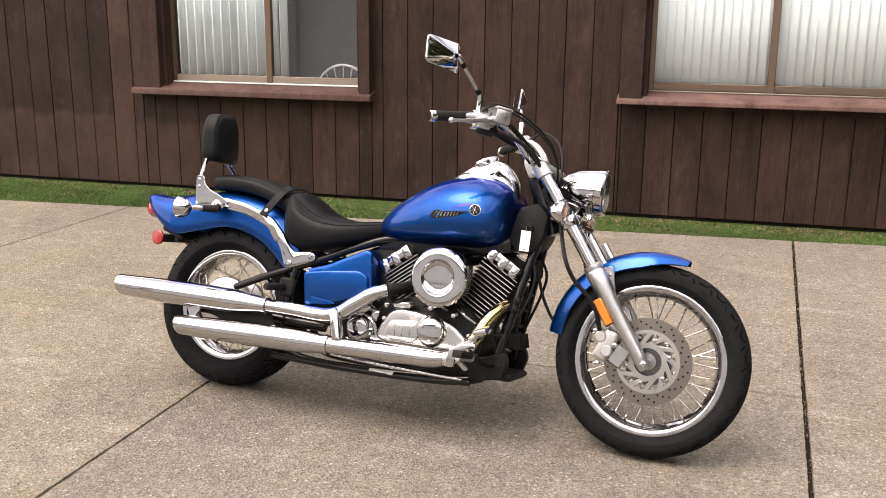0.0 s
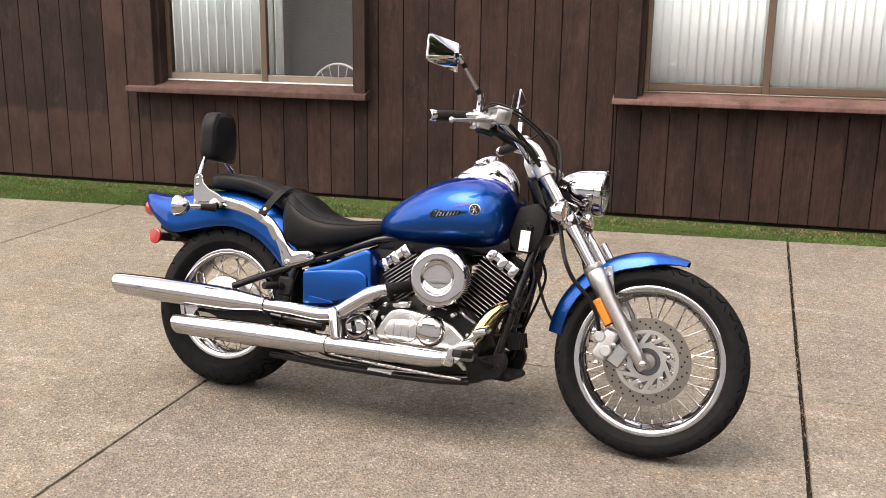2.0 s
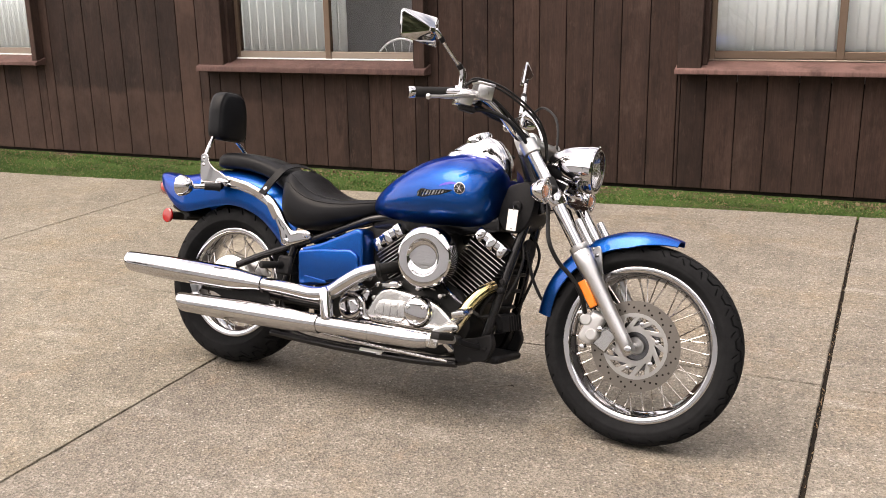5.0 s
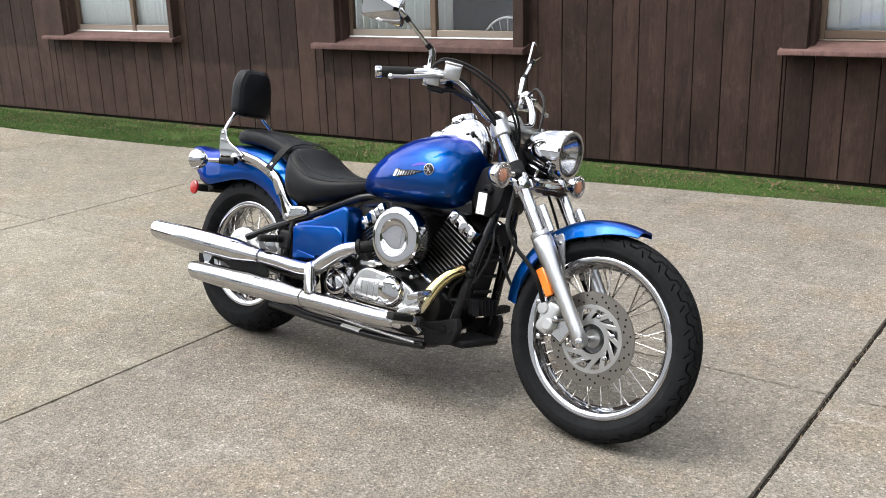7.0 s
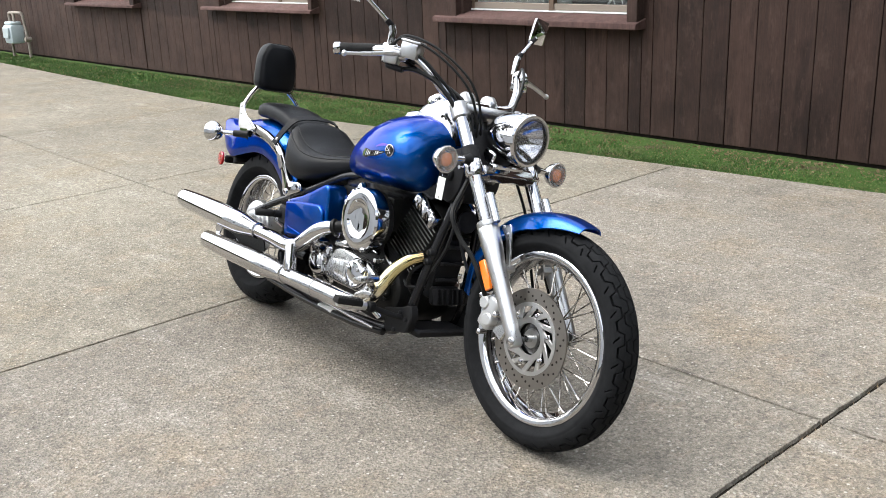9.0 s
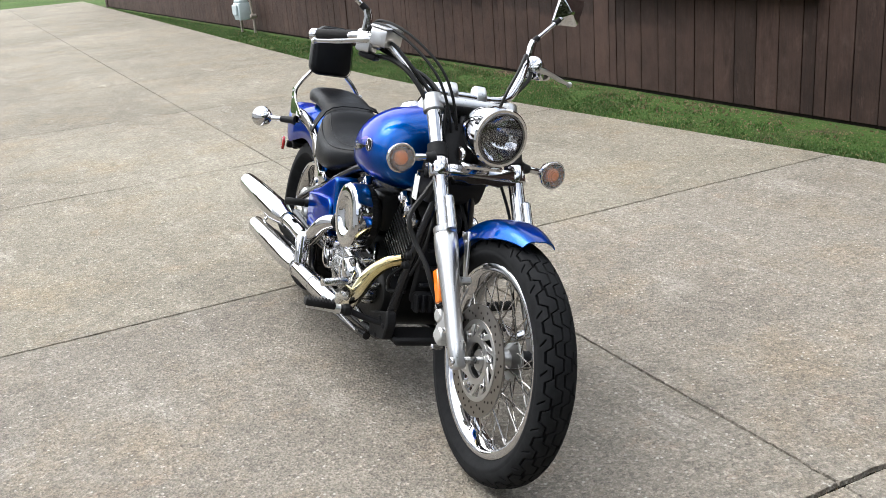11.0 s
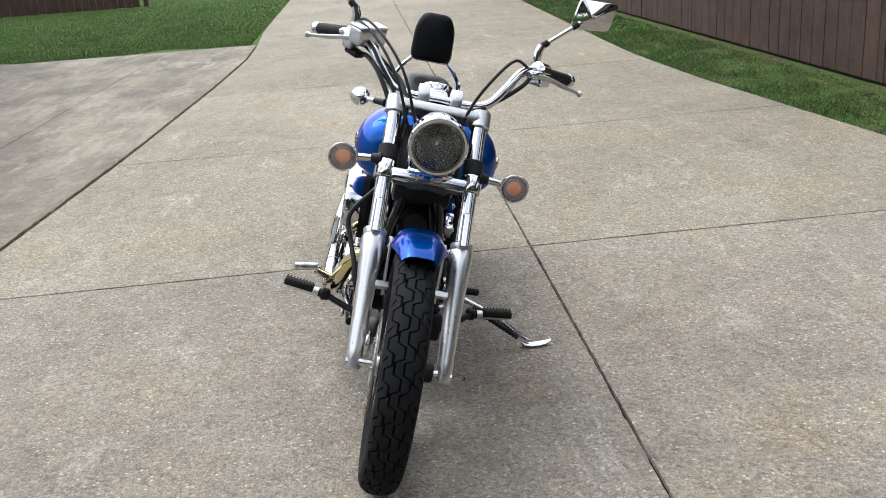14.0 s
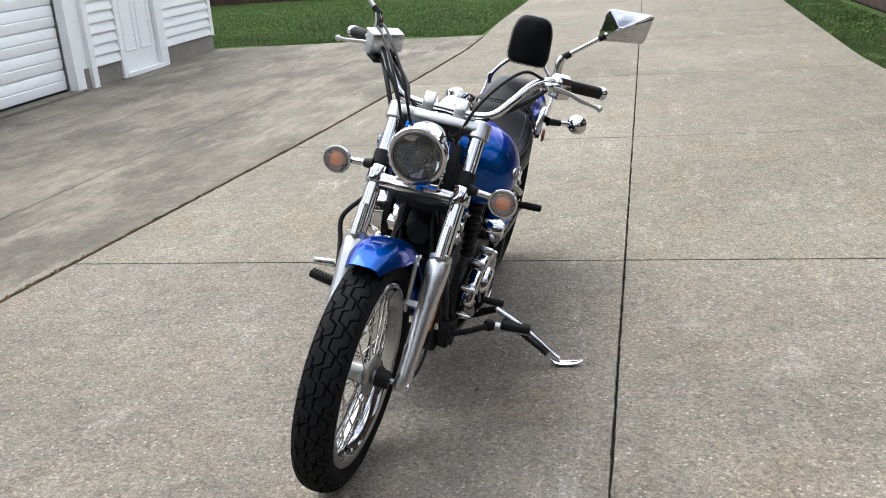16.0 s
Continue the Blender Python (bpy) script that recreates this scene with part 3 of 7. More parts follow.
def blades(name, count, place, tall, label, category, seed, material=None, width=0.005):
    """Many single blades, each a bent strip of its own."""
    r = np.random.default_rng(seed)
    p = place(r, count)
    count = len(p)
    h = r.uniform(tall[0], tall[1], count)
    a = r.uniform(0, 2 * np.pi, count)
    lean = r.uniform(0.1, 0.9, count)
    la = r.uniform(0, 2 * np.pi, count)
    w = width * r.uniform(0.7, 1.5, count)
    side = np.stack([np.cos(a), np.sin(a), np.zeros(count)], 1) * w[:, None]
    out = np.stack([np.cos(la), np.sin(la), np.zeros(count)], 1)
    up = np.array([0, 0, 1.0])
    mid = p + out * (h * lean * 0.3)[:, None] + up * (h * 0.6)[:, None]
    tip = p + out * (h * lean)[:, None] + up * h[:, None] * (1.05 - 0.4 * lean)[:, None]
    vs = np.stack([p - side, p + side, mid - side * 0.7, mid + side * 0.7, tip], 1).reshape(-1, 3)
    base = (np.arange(count) * 5)[:, None]
    quads = base + np.array([[0, 1, 3, 2]])
    tris = base + np.array([[2, 3, 4]])
    me = bpy.data.meshes.new(name)
    me.from_pydata(vs.tolist(), [], quads.tolist() + tris.tolist())
    me.materials.append(material or M_GRASS)
    ob = new(name, me)
    return tagged(ob, label, category, kind="stuff")


def strip_place(x0, x1, dense=1.0):
    def place(r, count):
        x = r.uniform(x0, x1, count)
        f = r.uniform(0, 1, count) ** 1.25
        e = np.interp(x, [p[0] for p in EDGE_N][::-1], [p[1] for p in EDGE_N][::-1])
        y = e + 0.01 + f * (6.85 + 0.05 * x - e - 0.12)
        keep = r.uniform(0, 1, count) > np.clip((f - 0.52 - 0.35 * (x < -4.5)) * 2.2, 0, 0.96)
        patch = np.sin(x * 2.1) * 0.5 + np.sin(x * 0.7 + 1.3) * 0.5 + np.sin(x * 5.3) * 0.25
        keep &= r.uniform(-1.3, 0.6, count) < patch + 0.75 - 0.35 * (x > -4)
        return np.stack([x, y, -0.035 - 0.012 * f], 1)[keep]
    return place


def lawn_place(r, count):
    x = -10.45 - r.exponential(7.0, count)
    y = r.uniform(-9, 1.42, count)
    worn = -10.50 - 0.22 * (1 + np.sin(y * 2.3 + 0.6) * 0.7 + np.sin(y * 6.1) * 0.4)
    keep = (x > -40) & ((x < worn) | (r.uniform(0, 1, count) < 0.12))
    return np.stack([x, y, np.full(count, -0.045)], 1)[keep]


blades("grass_strip", 190000, strip_place(-9.0, 2.0), (0.008, 0.030), "short green grass strip beside the brown wall", "grass", 11, width=0.0032)
blades("grass_strip", 50000, strip_place(-26.0, -9.0), (0.012, 0.04), "short green grass strip beside the brown wall", "grass", 12, width=0.008)
blades("lawn_grass", 200000, lawn_place, (0.008, 0.026), "mown green lawn behind the garage apron", "grass", 13, width=0.006)


def bare_edge():
    """Worn brown earth where the lawn meets the end of the apron."""
    bm = nb()
    ys = np.linspace(-2.2, 1.46, 60)
    a = [bm.verts.new((-10.352, y, -0.030)) for y in ys]
    b = [bm.verts.new((-10.55 - 0.2 * (1 + math.sin(y * 2.3 + 0.6) * 0.7 + math.sin(y * 6.1) * 0.4), y, -0.040)) for y in ys]
    for i in range(59):
        bm.faces.new((a[i], a[i + 1], b[i + 1], b[i]))
    tagged(mesh_object("bare_earth", bm, M_DIRT), "worn brown earth along the edge of the apron", "bare earth", kind="structure")


bare_edge()


def leaf_place(r, count):
    x = r.uniform(-9, 2, count)
    e = np.interp(x, [p[0] for p in EDGE_N][::-1], [p[1] for p in EDGE_N][::-1])
    f = 1 - r.uniform(0, 1, count) ** 1.6 * 0.6
    return np.stack([x, e + f * (6.85 + 0.05 * x - e - 0.05), -0.028 - 0.012 * f], 1)


blades("leaf_litter", 3800, leaf_place, (0.004, 0.02), "dry brown leaves and straw at the wall foot", "leaf litter", 14, M_LEAF, 0.008)

def joint_place(r, count):
    y = r.uniform(0.9, 6.2, count)
    return np.stack([0.245 + r.uniform(-0.007, 0.007, count), y, np.full(count, -0.03)], 1)


blades("joint_debris", 700, joint_place, (0.012, 0.034), "dry brown bits caught in the driveway joint", "debris", 15, M_LEAF, 0.003)

def groove_place(r, count):
    x = r.uniform(-10.0, 1.5, count)
    y = np.interp(x, [p[0] for p in GROOVE][::-1], [p[1] for p in GROOVE][::-1])
    return np.stack([x, y + r.uniform(-0.010, 0.010, count), np.full(count, -0.003)], 1)


blades("joint_debris", 6000, groove_place, (0.006, 0.018), "dry brown bits caught in the driveway joint", "debris", 16, M_LEAF, 0.004)

# ---- the brown building ----
WA = math.atan(0.05)
WALL = Matrix.Translation((0, 6.85, 0)) @ Matrix.Rotation(WA, 4, "Z")
# in the wall's own measure: x along it, y into the house, z up
STRETCH = math.sqrt(1 + 0.05 ** 2)
house = thing("brown_building", "long single-storey building clad in dark brown vertical boards", "building", WALL)
WINDOWS = [(-4.83, -2.80, -4.52, -2.96, -3.70), (-0.985, 1.60, -0.755, 1.37, 0.033), (-8.53, -6.53, -8.13, -6.66, -7.27), (-12.05, -10.12, -11.75, -10.3, -11.0), (-17.6, -15.6, -17.3, -15.8, -16.5)]
WINDOWS = [tuple(STRETCH * v for v in w) for w in WINDOWS]
SILL_Z, HEAD_Z, TOP_Z = 0.765, 2.05, 2.75
X0, X1 = -26.0, 14.0


def wall_piece(name, x0, x1, y0, y1, z0, z1, material, parent, label=""):
    bm = nb()
    box(bm, ((x0 + x1) / 2, (y0 + y1) / 2, (z0 + z1) / 2), (x1 - x0, y1 - y0, z1 - z0))
    return part(name, bm, material, parent, label)


# sheathing behind the boards, open at the windows
wins = sorted(WINDOWS)
def sheathing(x0, x1, z0, z1):
    part("wall", box(nb(), ((x0 + x1) / 2, 0.12, (z0 + z1) / 2), (x1 - x0, 0.16, z1 - z0)), M_DARK, house)


cur = X0
for wo in wins:
    a, b = wo[0] + 0.05, wo[1] - 0.05
    sheathing(cur, a, -0.06, TOP_Z)
    sheathing(a, b, -0.06, SILL_Z - 0.06)
    sheathing(a, b, HEAD_Z + 0.1, TOP_Z)
    cur = b
sheathing(cur, X1, -0.06, TOP_Z)
bm = nb()
box(bm, ((X0 + X1) / 2, 3.2, -0.02), (X1 - X0, 6.0, 0.04))
part("floor", bm, M_WALLIN, house)
bm = nb()
box(bm, ((X0 + X1) / 2, 1.7, TOP_Z / 2), (X1 - X0, 0.1, TOP_Z))
part("partition", bm, M_WALLIN, house)
for xe in (X0, X1):
    bm = nb()
    box(bm, (xe, 3.1, TOP_Z / 2), (0.2, 6.2, TOP_Z + 0.1))
    part("end_wall", bm, M_PLANK, house)
bm = nb()
box(bm, ((X0 + X1) / 2, 6.2, TOP_Z / 2), (X1 - X0, 0.2, TOP_Z + 0.1))
part("back_wall", bm, M_PLANK, house)
bm = nb()
loft(bm, [[(x, -0.12, TOP_Z), (x, -0.12, TOP_Z + 0.16), (x, 3.1, TOP_Z + 1.1), (x, 6.8, TOP_Z + 0.16), (x, 6.8, TOP_Z)] for x in (X0 - 0.5, X1 + 0.5)])
part("roof", bm, M_ROOF, house)

# the boards
PITCH = 0.1955 * STRETCH
first = -0.98 * STRETCH
board_meshes = {}


def board_mesh(width, height):
    key = (round(width, 3), round(height, 3))
    if key not in board_meshes:
        bm = nb()
        box(bm, (0, 0, height / 2), (width, 0.02, height), bevel=0.0022)
        me = bpy.data.meshes.new("board")
        bmesh.ops.recalc_face_normals(bm, faces=bm.faces)
        bm.to_mesh(me)
        bm.free()
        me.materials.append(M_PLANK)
        board_meshes[key] = me
    return board_meshes[key]


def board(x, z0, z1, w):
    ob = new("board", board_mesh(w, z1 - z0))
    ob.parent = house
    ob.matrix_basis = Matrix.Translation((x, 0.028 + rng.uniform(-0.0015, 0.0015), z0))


def cladding():
    k0, k1 = math.ceil((X0 - first) / PITCH), math.floor((X1 - first) / PITCH)
    for k in range(k0, k1):
        a, b = first + k * PITCH, first + (k + 1) * PITCH
        spans = [(a, b, -0.014, TOP_Z)]
        for wo in WINDOWS:
            nxt = []
            for (p, q, z0, z1) in spans:
                l, r = wo[0] + 0.03, wo[1] - 0.03
                if q <= l or p >= r:
                    nxt.append((p, q, z0, z1))
                    continue
                if p < l:
                    nxt.append((p, l, z0, z1))
                if q > r:
                    nxt.append((r, q, z0, z1))
                p2, q2 = max(p, l), min(q, r)
                nxt.append((p2, q2, z0, SILL_Z + 0.012))
                nxt.append((p2, q2, HEAD_Z + 0.1, z1))
            spans = nxt
        for (p, q, z0, z1) in spans:
            if q - p < 0.02:
                continue
            w = q - p - 0.006
            board((p + q) / 2, z0, z1, w)


def window(index, wo, SILL_Z, slats):
    so, s1, ga, gb, mu = wo
    wnd = thing(f"window_{index}", "sliding window with vertical white blinds in brown trim", "window", WALL, kind="structure")
    # sloping sill
    bm = nb()
    prof = [(-0.11, SILL_Z - (0.042 if index == 1 else 0.030)), (-0.11, SILL_Z), (0.10, SILL_Z + 0.055), (0.10, SILL_Z - (0.042 if index == 1 else 0.030))]
    loft(bm, [[(x, y, z) for y, z in prof] for x in (so, s1)])
    bmesh.ops.bevel(bm, geom=bm.edges[:], offset=0.003, segments=1, affect="EDGES")
    part("window_sill", bm, M_SILL, wnd, "reddish-brown painted sloping sill")
    # deep side casings
    for p, q in ((so + 0.012, ga - 0.06), (gb + 0.06, s1 - 0.012)):
        bm = nb()
        box(bm, ((p + q) / 2, -0.03, (SILL_Z + HEAD_Z) / 2 + 0.012), (q - p, 0.09, HEAD_Z - SILL_Z + 0.02), bevel=0.004)
        part("casing", bm, M_TRIM, wnd)
        bm = nb()
        x = ga - 0.045 if p < ga else gb + 0.045
        box(bm, (x, 0.045, (SILL_Z + HEAD_Z) / 2 + 0.03), (0.03, 0.12, HEAD_Z - SILL_Z + 0.01), bevel=0.002)
        part("jamb", bm, M_TRIM, wnd)
    bm = nb()
    box(bm, ((so + s1) / 2, -0.03, HEAD_Z + 0.085), (s1 - so, 0.09, 0.12), bevel=0.004)
    part("head_casing", bm, M_TRIM, wnd)
    # metal frame of the slider
    bot = SILL_Z + 0.042
    for c, s, mt in [(((ga + gb) / 2, 0.09, bot + 0.012), (gb - ga + 0.06, 0.05, 0.010), M_WHITE if index in (1, 3) else M_TANFRAME), (((ga + gb) / 2, 0.10, bot + 0.045), (gb - ga + 0.05, 0.035, 0.05), M_TANFRAME if index in (1, 3) else M_BRONZE),
                     (((ga + gb) / 2, 0.10, HEAD_Z), (gb - ga + 0.05, 0.05, 0.05), M_TANFRAME), ((ga - 0.012, 0.10, (bot + HEAD_Z) / 2), (0.035, 0.04, HEAD_Z - bot), M_BRONZE),
                     ((gb + 0.012, 0.10, (bot + HEAD_Z) / 2), (0.035, 0.04, HEAD_Z - bot), M_BRONZE), ((mu, 0.095, (bot + HEAD_Z) / 2), (0.05, 0.045, HEAD_Z - bot), M_BRONZE)]:
        bm = nb()
        box(bm, c, s, bevel=0.003)
        part("window_frame", bm, mt, wnd)
    for p, q, y in ((ga, mu, 0.112), (mu, gb, 0.098)):
        bm = nb()
        box(bm, ((p + q) / 2, y, (bot + 0.06 + HEAD_Z) / 2), (q - p - 0.02, 0.004, HEAD_Z - bot - 0.1))
        pane = part("pane", bm, M_PANE, wnd)
        pane.visible_shadow = False
    # vertical blinds hung inside
    bl = thing("vertical_blinds", "white vertical blind slats hanging behind the glass", "blinds", WALL, group="blinds in the windows")
    bm = nb()
    box(bm, ((ga + gb) / 2, 0.150, HEAD_Z - 0.02), (gb - ga, 0.05, 0.04), bevel=0.003)
    part("headrail", bm, M_WHITEPL, bl)
    r = random.Random(index * 7)
    b2 = nb()
    h = HEAD_Z - 0.04 - (SILL_Z + 0.10)
    arc = [(-0.042 + 0.084 * i / 6, 0.004 * (1 - (i / 3 - 1) ** 2)) for i in range(7)]
    loft(b2, [[(x, y + d, z) for d in (0.0, 0.0012) for x, y in (arc if d == 0 else arc[::-1])] for z in (0, h)])
    bmesh.ops.recalc_face_normals(b2, faces=b2.faces)
    me = bpy.data.meshes.new("slat")
    b2.to_mesh(me)
    b2.free()
    me.materials.append(M_BLINDS)
    me.shade_smooth()
    for (p, q, turn) in slats:
        x = p
        while x < q:
            ob = new("slat", me)
            ob.parent = bl
            ob.matrix_basis = pose(x, 0.140 + r.uniform(-0.004, 0.004), SILL_Z + 0.10, r.uniform(-0.5, 0.5), 0, turn + r.uniform(-1, 1) * (7 if abs(turn) > 35 else 2))
            x += 0.062 if abs(turn) < 40 else 0.075
    return wnd


w = WINDOWS
window(1, w[0], 0.775, [(w[0][2] + 0.05, w[0][4] - 0.02, 52.0), (w[0][4] + 0.03, w[0][4] + 0.16, 68.0)])
window(2, w[1], 0.808, [(w[1][2] + 0.03, w[1][3] - 0.02, -7.0)])
window(3, w[2], 0.782, [(w[2][2] + 0.03, w[2][3] - 0.02, 7.0)])
window(4, w[3], 0.765, [(w[3][2] + 0.03, w[3][3] - 0.02, 14.0)])
window(5, w[4], 0.765, [(w[4][2] + 0.03, w[4][3] - 0.02, 14.0)])


def wire_chair():
    ch = thing("wire_chair", "white wire chair with an arched back behind the glass", "chair", WALL @ pose(-3.21 * STRETCH, 0.40, 0))
    bm = nb()
    arch = [(-0.26 * math.cos(a), 0, 0.66 + 0.31 * math.sin(a)) for a in np.linspace(0, math.pi, 19)]
    tube(bm, [(-0.26, 0, 0.45)] + arch + [(0.26, 0, 0.45)], 0.009, 8)
    part("back_hoop", bm, M_WHITE, ch)
    for i in range(9):
        a = math.pi * (i + 1) / 10
        bm = nb()
        tube(bm, [(-0.03 * math.cos(a), 0, 0.62), (-0.255 * math.cos(a), 0, 0.66 + 0.305 * math.sin(a))], 0.004, 6)
        part("back_wire", bm, M_WHITE, ch)
    bm = nb()
    lathe(bm, (0, 0.2, 0.44), (0, 0, 1), [(0, 0.2), (0.012, 0.215), (0.025, 0.2)], 24)
    part("seat", bm, M_WHITE, ch)
    for sx in (-1, 1):
        for y in (0.02, 0.36):
            bm = nb()
            tube(bm, [(sx * 0.16, y, 0.45), (sx * 0.2, y, 0.0)], 0.009, 8)
            part("leg", bm, M_WHITE, ch)


wire_chair()


def board_fence():
    """Tall dark boards on posts and two rails, across the far end of the lawn."""
    fx, y0, y1 = -19.6, -15.0, -1.75
    fence = thing("board_fence", "tall dark brown board fence behind the lawn", "fence")
    bm = nb()
    box(bm, (0, 0, 0.92), (0.02, 0.142, 1.84), bevel=0.002)
    first_board = part("board", bm, M_PLANK, fence)
    count = int((y1 - y0) / 0.15)
    for k in range(count):
        ob = first_board if k == 0 else new("board", first_board.data)
        ob.parent = fence
        ob.matrix_basis = pose(fx + rng.uniform(-0.004, 0.004), y0 + 0.15 * k, -0.045 + rng.uniform(0.0, 0.02), rng.uniform(-0.3, 0.3))
    for z in (0.4, 1.5):
        part("rail", box(nb(), (fx - 0.035, (y0 + y1) / 2, z), (0.045, y1 - y0, 0.09), bevel=0.004), M_PLANK, fence)
    for k in range(6):
        part("post", box(nb(), (fx - 0.085, y0 + (y1 - y0) * k / 5, 0.9), (0.09, 0.09, 1.9), bevel=0.005), M_PLANK, fence)


board_fence()


def gas_meter():
    gm = thing("gas_meter", "pale grey gas meter with weathered pipes against the wall", "gas meter", WALL @ pose(-13.70, -0.22, -0.03))
    bm = nb()
    box(bm, (0, 0, 0.335), (0.30, 0.20, 0.27), bevel=0.03, seg=2)
    body = part("body", bm, M_METER, gm)
    bm = nb()
    box(bm, (0, -0.115, 0.36), (0.2, 0.035, 0.16), bevel=0.012)
    part("dial_cover", bm, M_METER, body)
    bm = nb()
    box(bm, (0, 0, 0.49), (0.26, 0.16, 0.05), bevel=0.015)
    part("top_cap", bm, M_METER, body)
    for pts in ([(-0.09, 0, 0.5), (-0.09, 0, 0.62), (-0.02, 0, 0.64), (0.25, 0.02, 0.64), (0.30, 0.04, 0.60), (0.33, 0.06, 0.2), (0.33, 0.06, 0.0)], [(0.07, 0, 0.5), (0.07, 0, 0.60), (0.04, 0, 0.64)], [(-0.13, 0, 0.22), (-0.13, 0, 0.0)]):
        bm = nb()
        bent(bm, pts, 0.02, 10, 4)
        part("pipe", bm, M_PIPEGREY, gm)
    bm = nb()
    lathe(bm, (0.33, 0.06, 0.26), (0, 1, 0), [(-0.05, 0.02), (-0.045, 0.035), (0.045, 0.035), (0.05, 0.02)], 16)
    part("shut_off_valve", bm, M_PIPEGREY, gm)


gas_meter()

# ---- the white garage ----
GY = -2.15
garage = thing("white_garage", "white vinyl-sided garage with a panelled overhead door", "garage")
GX0, GX1, GTOP = -10.31, 5.5, 2.7
DOOR = (-7.0, -2.1)
bm = nb()
for a, b, z0, z1 in ((GX0, -8.83, 0.0, GTOP), (-7.98, DOOR[0] - 0.08, 0.0, GTOP), (DOOR[1] + 0.08, GX1, 0.0, GTOP), (-8.83, -7.98, 2.08, GTOP), (DOOR[0] - 0.08, DOOR[1] + 0.08, 2.2, GTOP)):
    box(bm, ((a + b) / 2, GY - 0.16, (z0 + z1) / 2), (b - a, 0.2, z1 - z0))
box(bm, (GX0 + 0.1, GY - 3.3, GTOP / 2), (0.2, 6.1, GTOP))
box(bm, (GX1 - 0.1, GY - 3.3, GTOP / 2), (0.2, 6.1, GTOP))
box(bm, ((GX0 + GX1) / 2, GY - 6.3, GTOP / 2), (GX1 - GX0, 0.2, GTOP))
part("wall", bm, M_WHITE, garage)
bm = nb()
loft(bm, [[(x, GY + 0.15, GTOP), (x, GY + 0.15, GTOP + 0.16), (x, GY - 3.2, GTOP + 1.7), (x, GY - 6.9, GTOP + 0.16), (x, GY - 6.9, GTOP)] for x in (GX0 - 0.3, GX1 + 0.3)])
part("roof", bm, M_ROOF, garage)
for a, b in ((GX0 - 0.02, -8.83), (-7.98, DOOR[0] - 0.2), (DOOR[1] + 0.2, GX1)):
    bm = nb()
    box(bm, ((a + b) / 2, GY - 0.045, 0.10), (b - a, 0.07, 0.225), bevel=0.004)
    part("foundation", bm, M_BLOCK, garage)
bm = nb()
box(bm, (GX0 - 0.0, GY - 3.2, 0.10), (0.06, 6.2, 0.225), bevel=0.004)
part("foundation", bm, M_BLOCK, garage)


def lap(bm, x0, x1, z):
    prof = [(-0.04, z + 0.004), (-0.012, z + 0.004), (0.010, z), (0.012, z + 0.010), (-0.026, z + 0.1145), (-0.04, z + 0.1145)]
    loft(bm, [[(x, GY + y, q) for y, q in prof] for x in (x0, x1)])


for a, b in ((GX0 + 0.03, -8.93), (-7.93, -7.36), (DOOR[1] + 0.2, GX1 - 0.05)):
    z = 0.205
    while z < GTOP - 0.1:
        bm = nb()
        lap(bm, a, b, z)
        part("siding_board", bm, M_SIDING, garage)
        z += 0.1125
z = 0.205
while z < GTOP - 0.1:
    bm = nb()
    loft(bm, [[(GX0 + y, q, zz) for y, zz in ((0.004, z + 0.004), (-0.026, z), (-0.028, z + 0.008), (0.0, z + 0.1145))] for q in (GY - 0.03, GY - 6.2)])
    part("siding_board", bm, M_SIDING, garage)
    z += 0.1125
for x0, x1, y1, z1, z0 in ((GX0 - 0.03, GX0 + 0.06, 0.012, GTOP, 0.19), (-8.98, -8.80, 0.03, 2.12, -0.01), (-8.02, -7.93, 0.02, 2.12, 0.0), (-7.40, -7.30, 0.03, 2.4, -0.01), (-7.16, -7.0, 0.02, 2.25, 0.0), (DOOR[1], DOOR[1] + 0.2, 0.03, 2.25, 0.0)):
    bm = nb()
    box(bm, ((x0 + x1) / 2, GY + y1 / 2 - 0.04, (z0 + z1) / 2), (x1 - x0, y1 + 0.08, z1 - z0), bevel=0.004)
    part("trim_board", bm, M_WHITE, garage)
bm = nb()
box(bm, (-7.23, GY - 0.05, 1.1), (0.15, 0.06, 2.3), bevel=0.003)
part("trim_board", bm, M_WHITE, garage)
bm = nb()
box(bm, ((DOOR[0] + DOOR[1]) / 2, GY - 0.05, 2.24), (DOOR[1] - DOOR[0] + 0.4, 0.1, 0.12), bevel=0.004)
part("trim_board", bm, M_WHITE, garage)
gd = part("overhead_door", box(nb(), ((DOOR[0] + DOOR[1]) / 2, GY - 0.14, 1.1), (DOOR[1] - DOOR[0], 0.02, 2.16)), M_WHITE, garage, "white ribbed overhead garage door, closed")
for i in range(10):
    bm = nb()
    z = 0.045 + i * 0.2125
    ht = 0.2 if i % 2 == 0 else 0.2085
    loft(bm, [[(x, GY + y, q) for y, q in ((-0.13, z), (-0.108, z + 0.004), (-0.104, z + 0.02), (-0.104, z + 0.09), (-0.112, z + 0.1), (-0.104, z + 0.11), (-0.106, z + ht - 0.01), (-0.112, z + ht), (-0.13, z + ht))] for x in (DOOR[0] + 0.004, DOOR[1] - 0.004)])
    part("door_panel", bm, M_WHITE, gd)
bm = nb()
box(bm, ((DOOR[0] + DOOR[1]) / 2, GY - 0.12, 0.034), (DOOR[1] - DOOR[0], 0.03, 0.016), bevel=0.004)
part("rubber_seal", bm, M_PLASTIC, gd)
bm = nb()
box(bm, ((DOOR[0] + DOOR[1]) / 2, GY - 0.05, -0.01), (DOOR[1] - DOOR[0] + 0.3, 0.2, 0.068), bevel=0.010)
part("threshold", bm, M_APRON, garage)
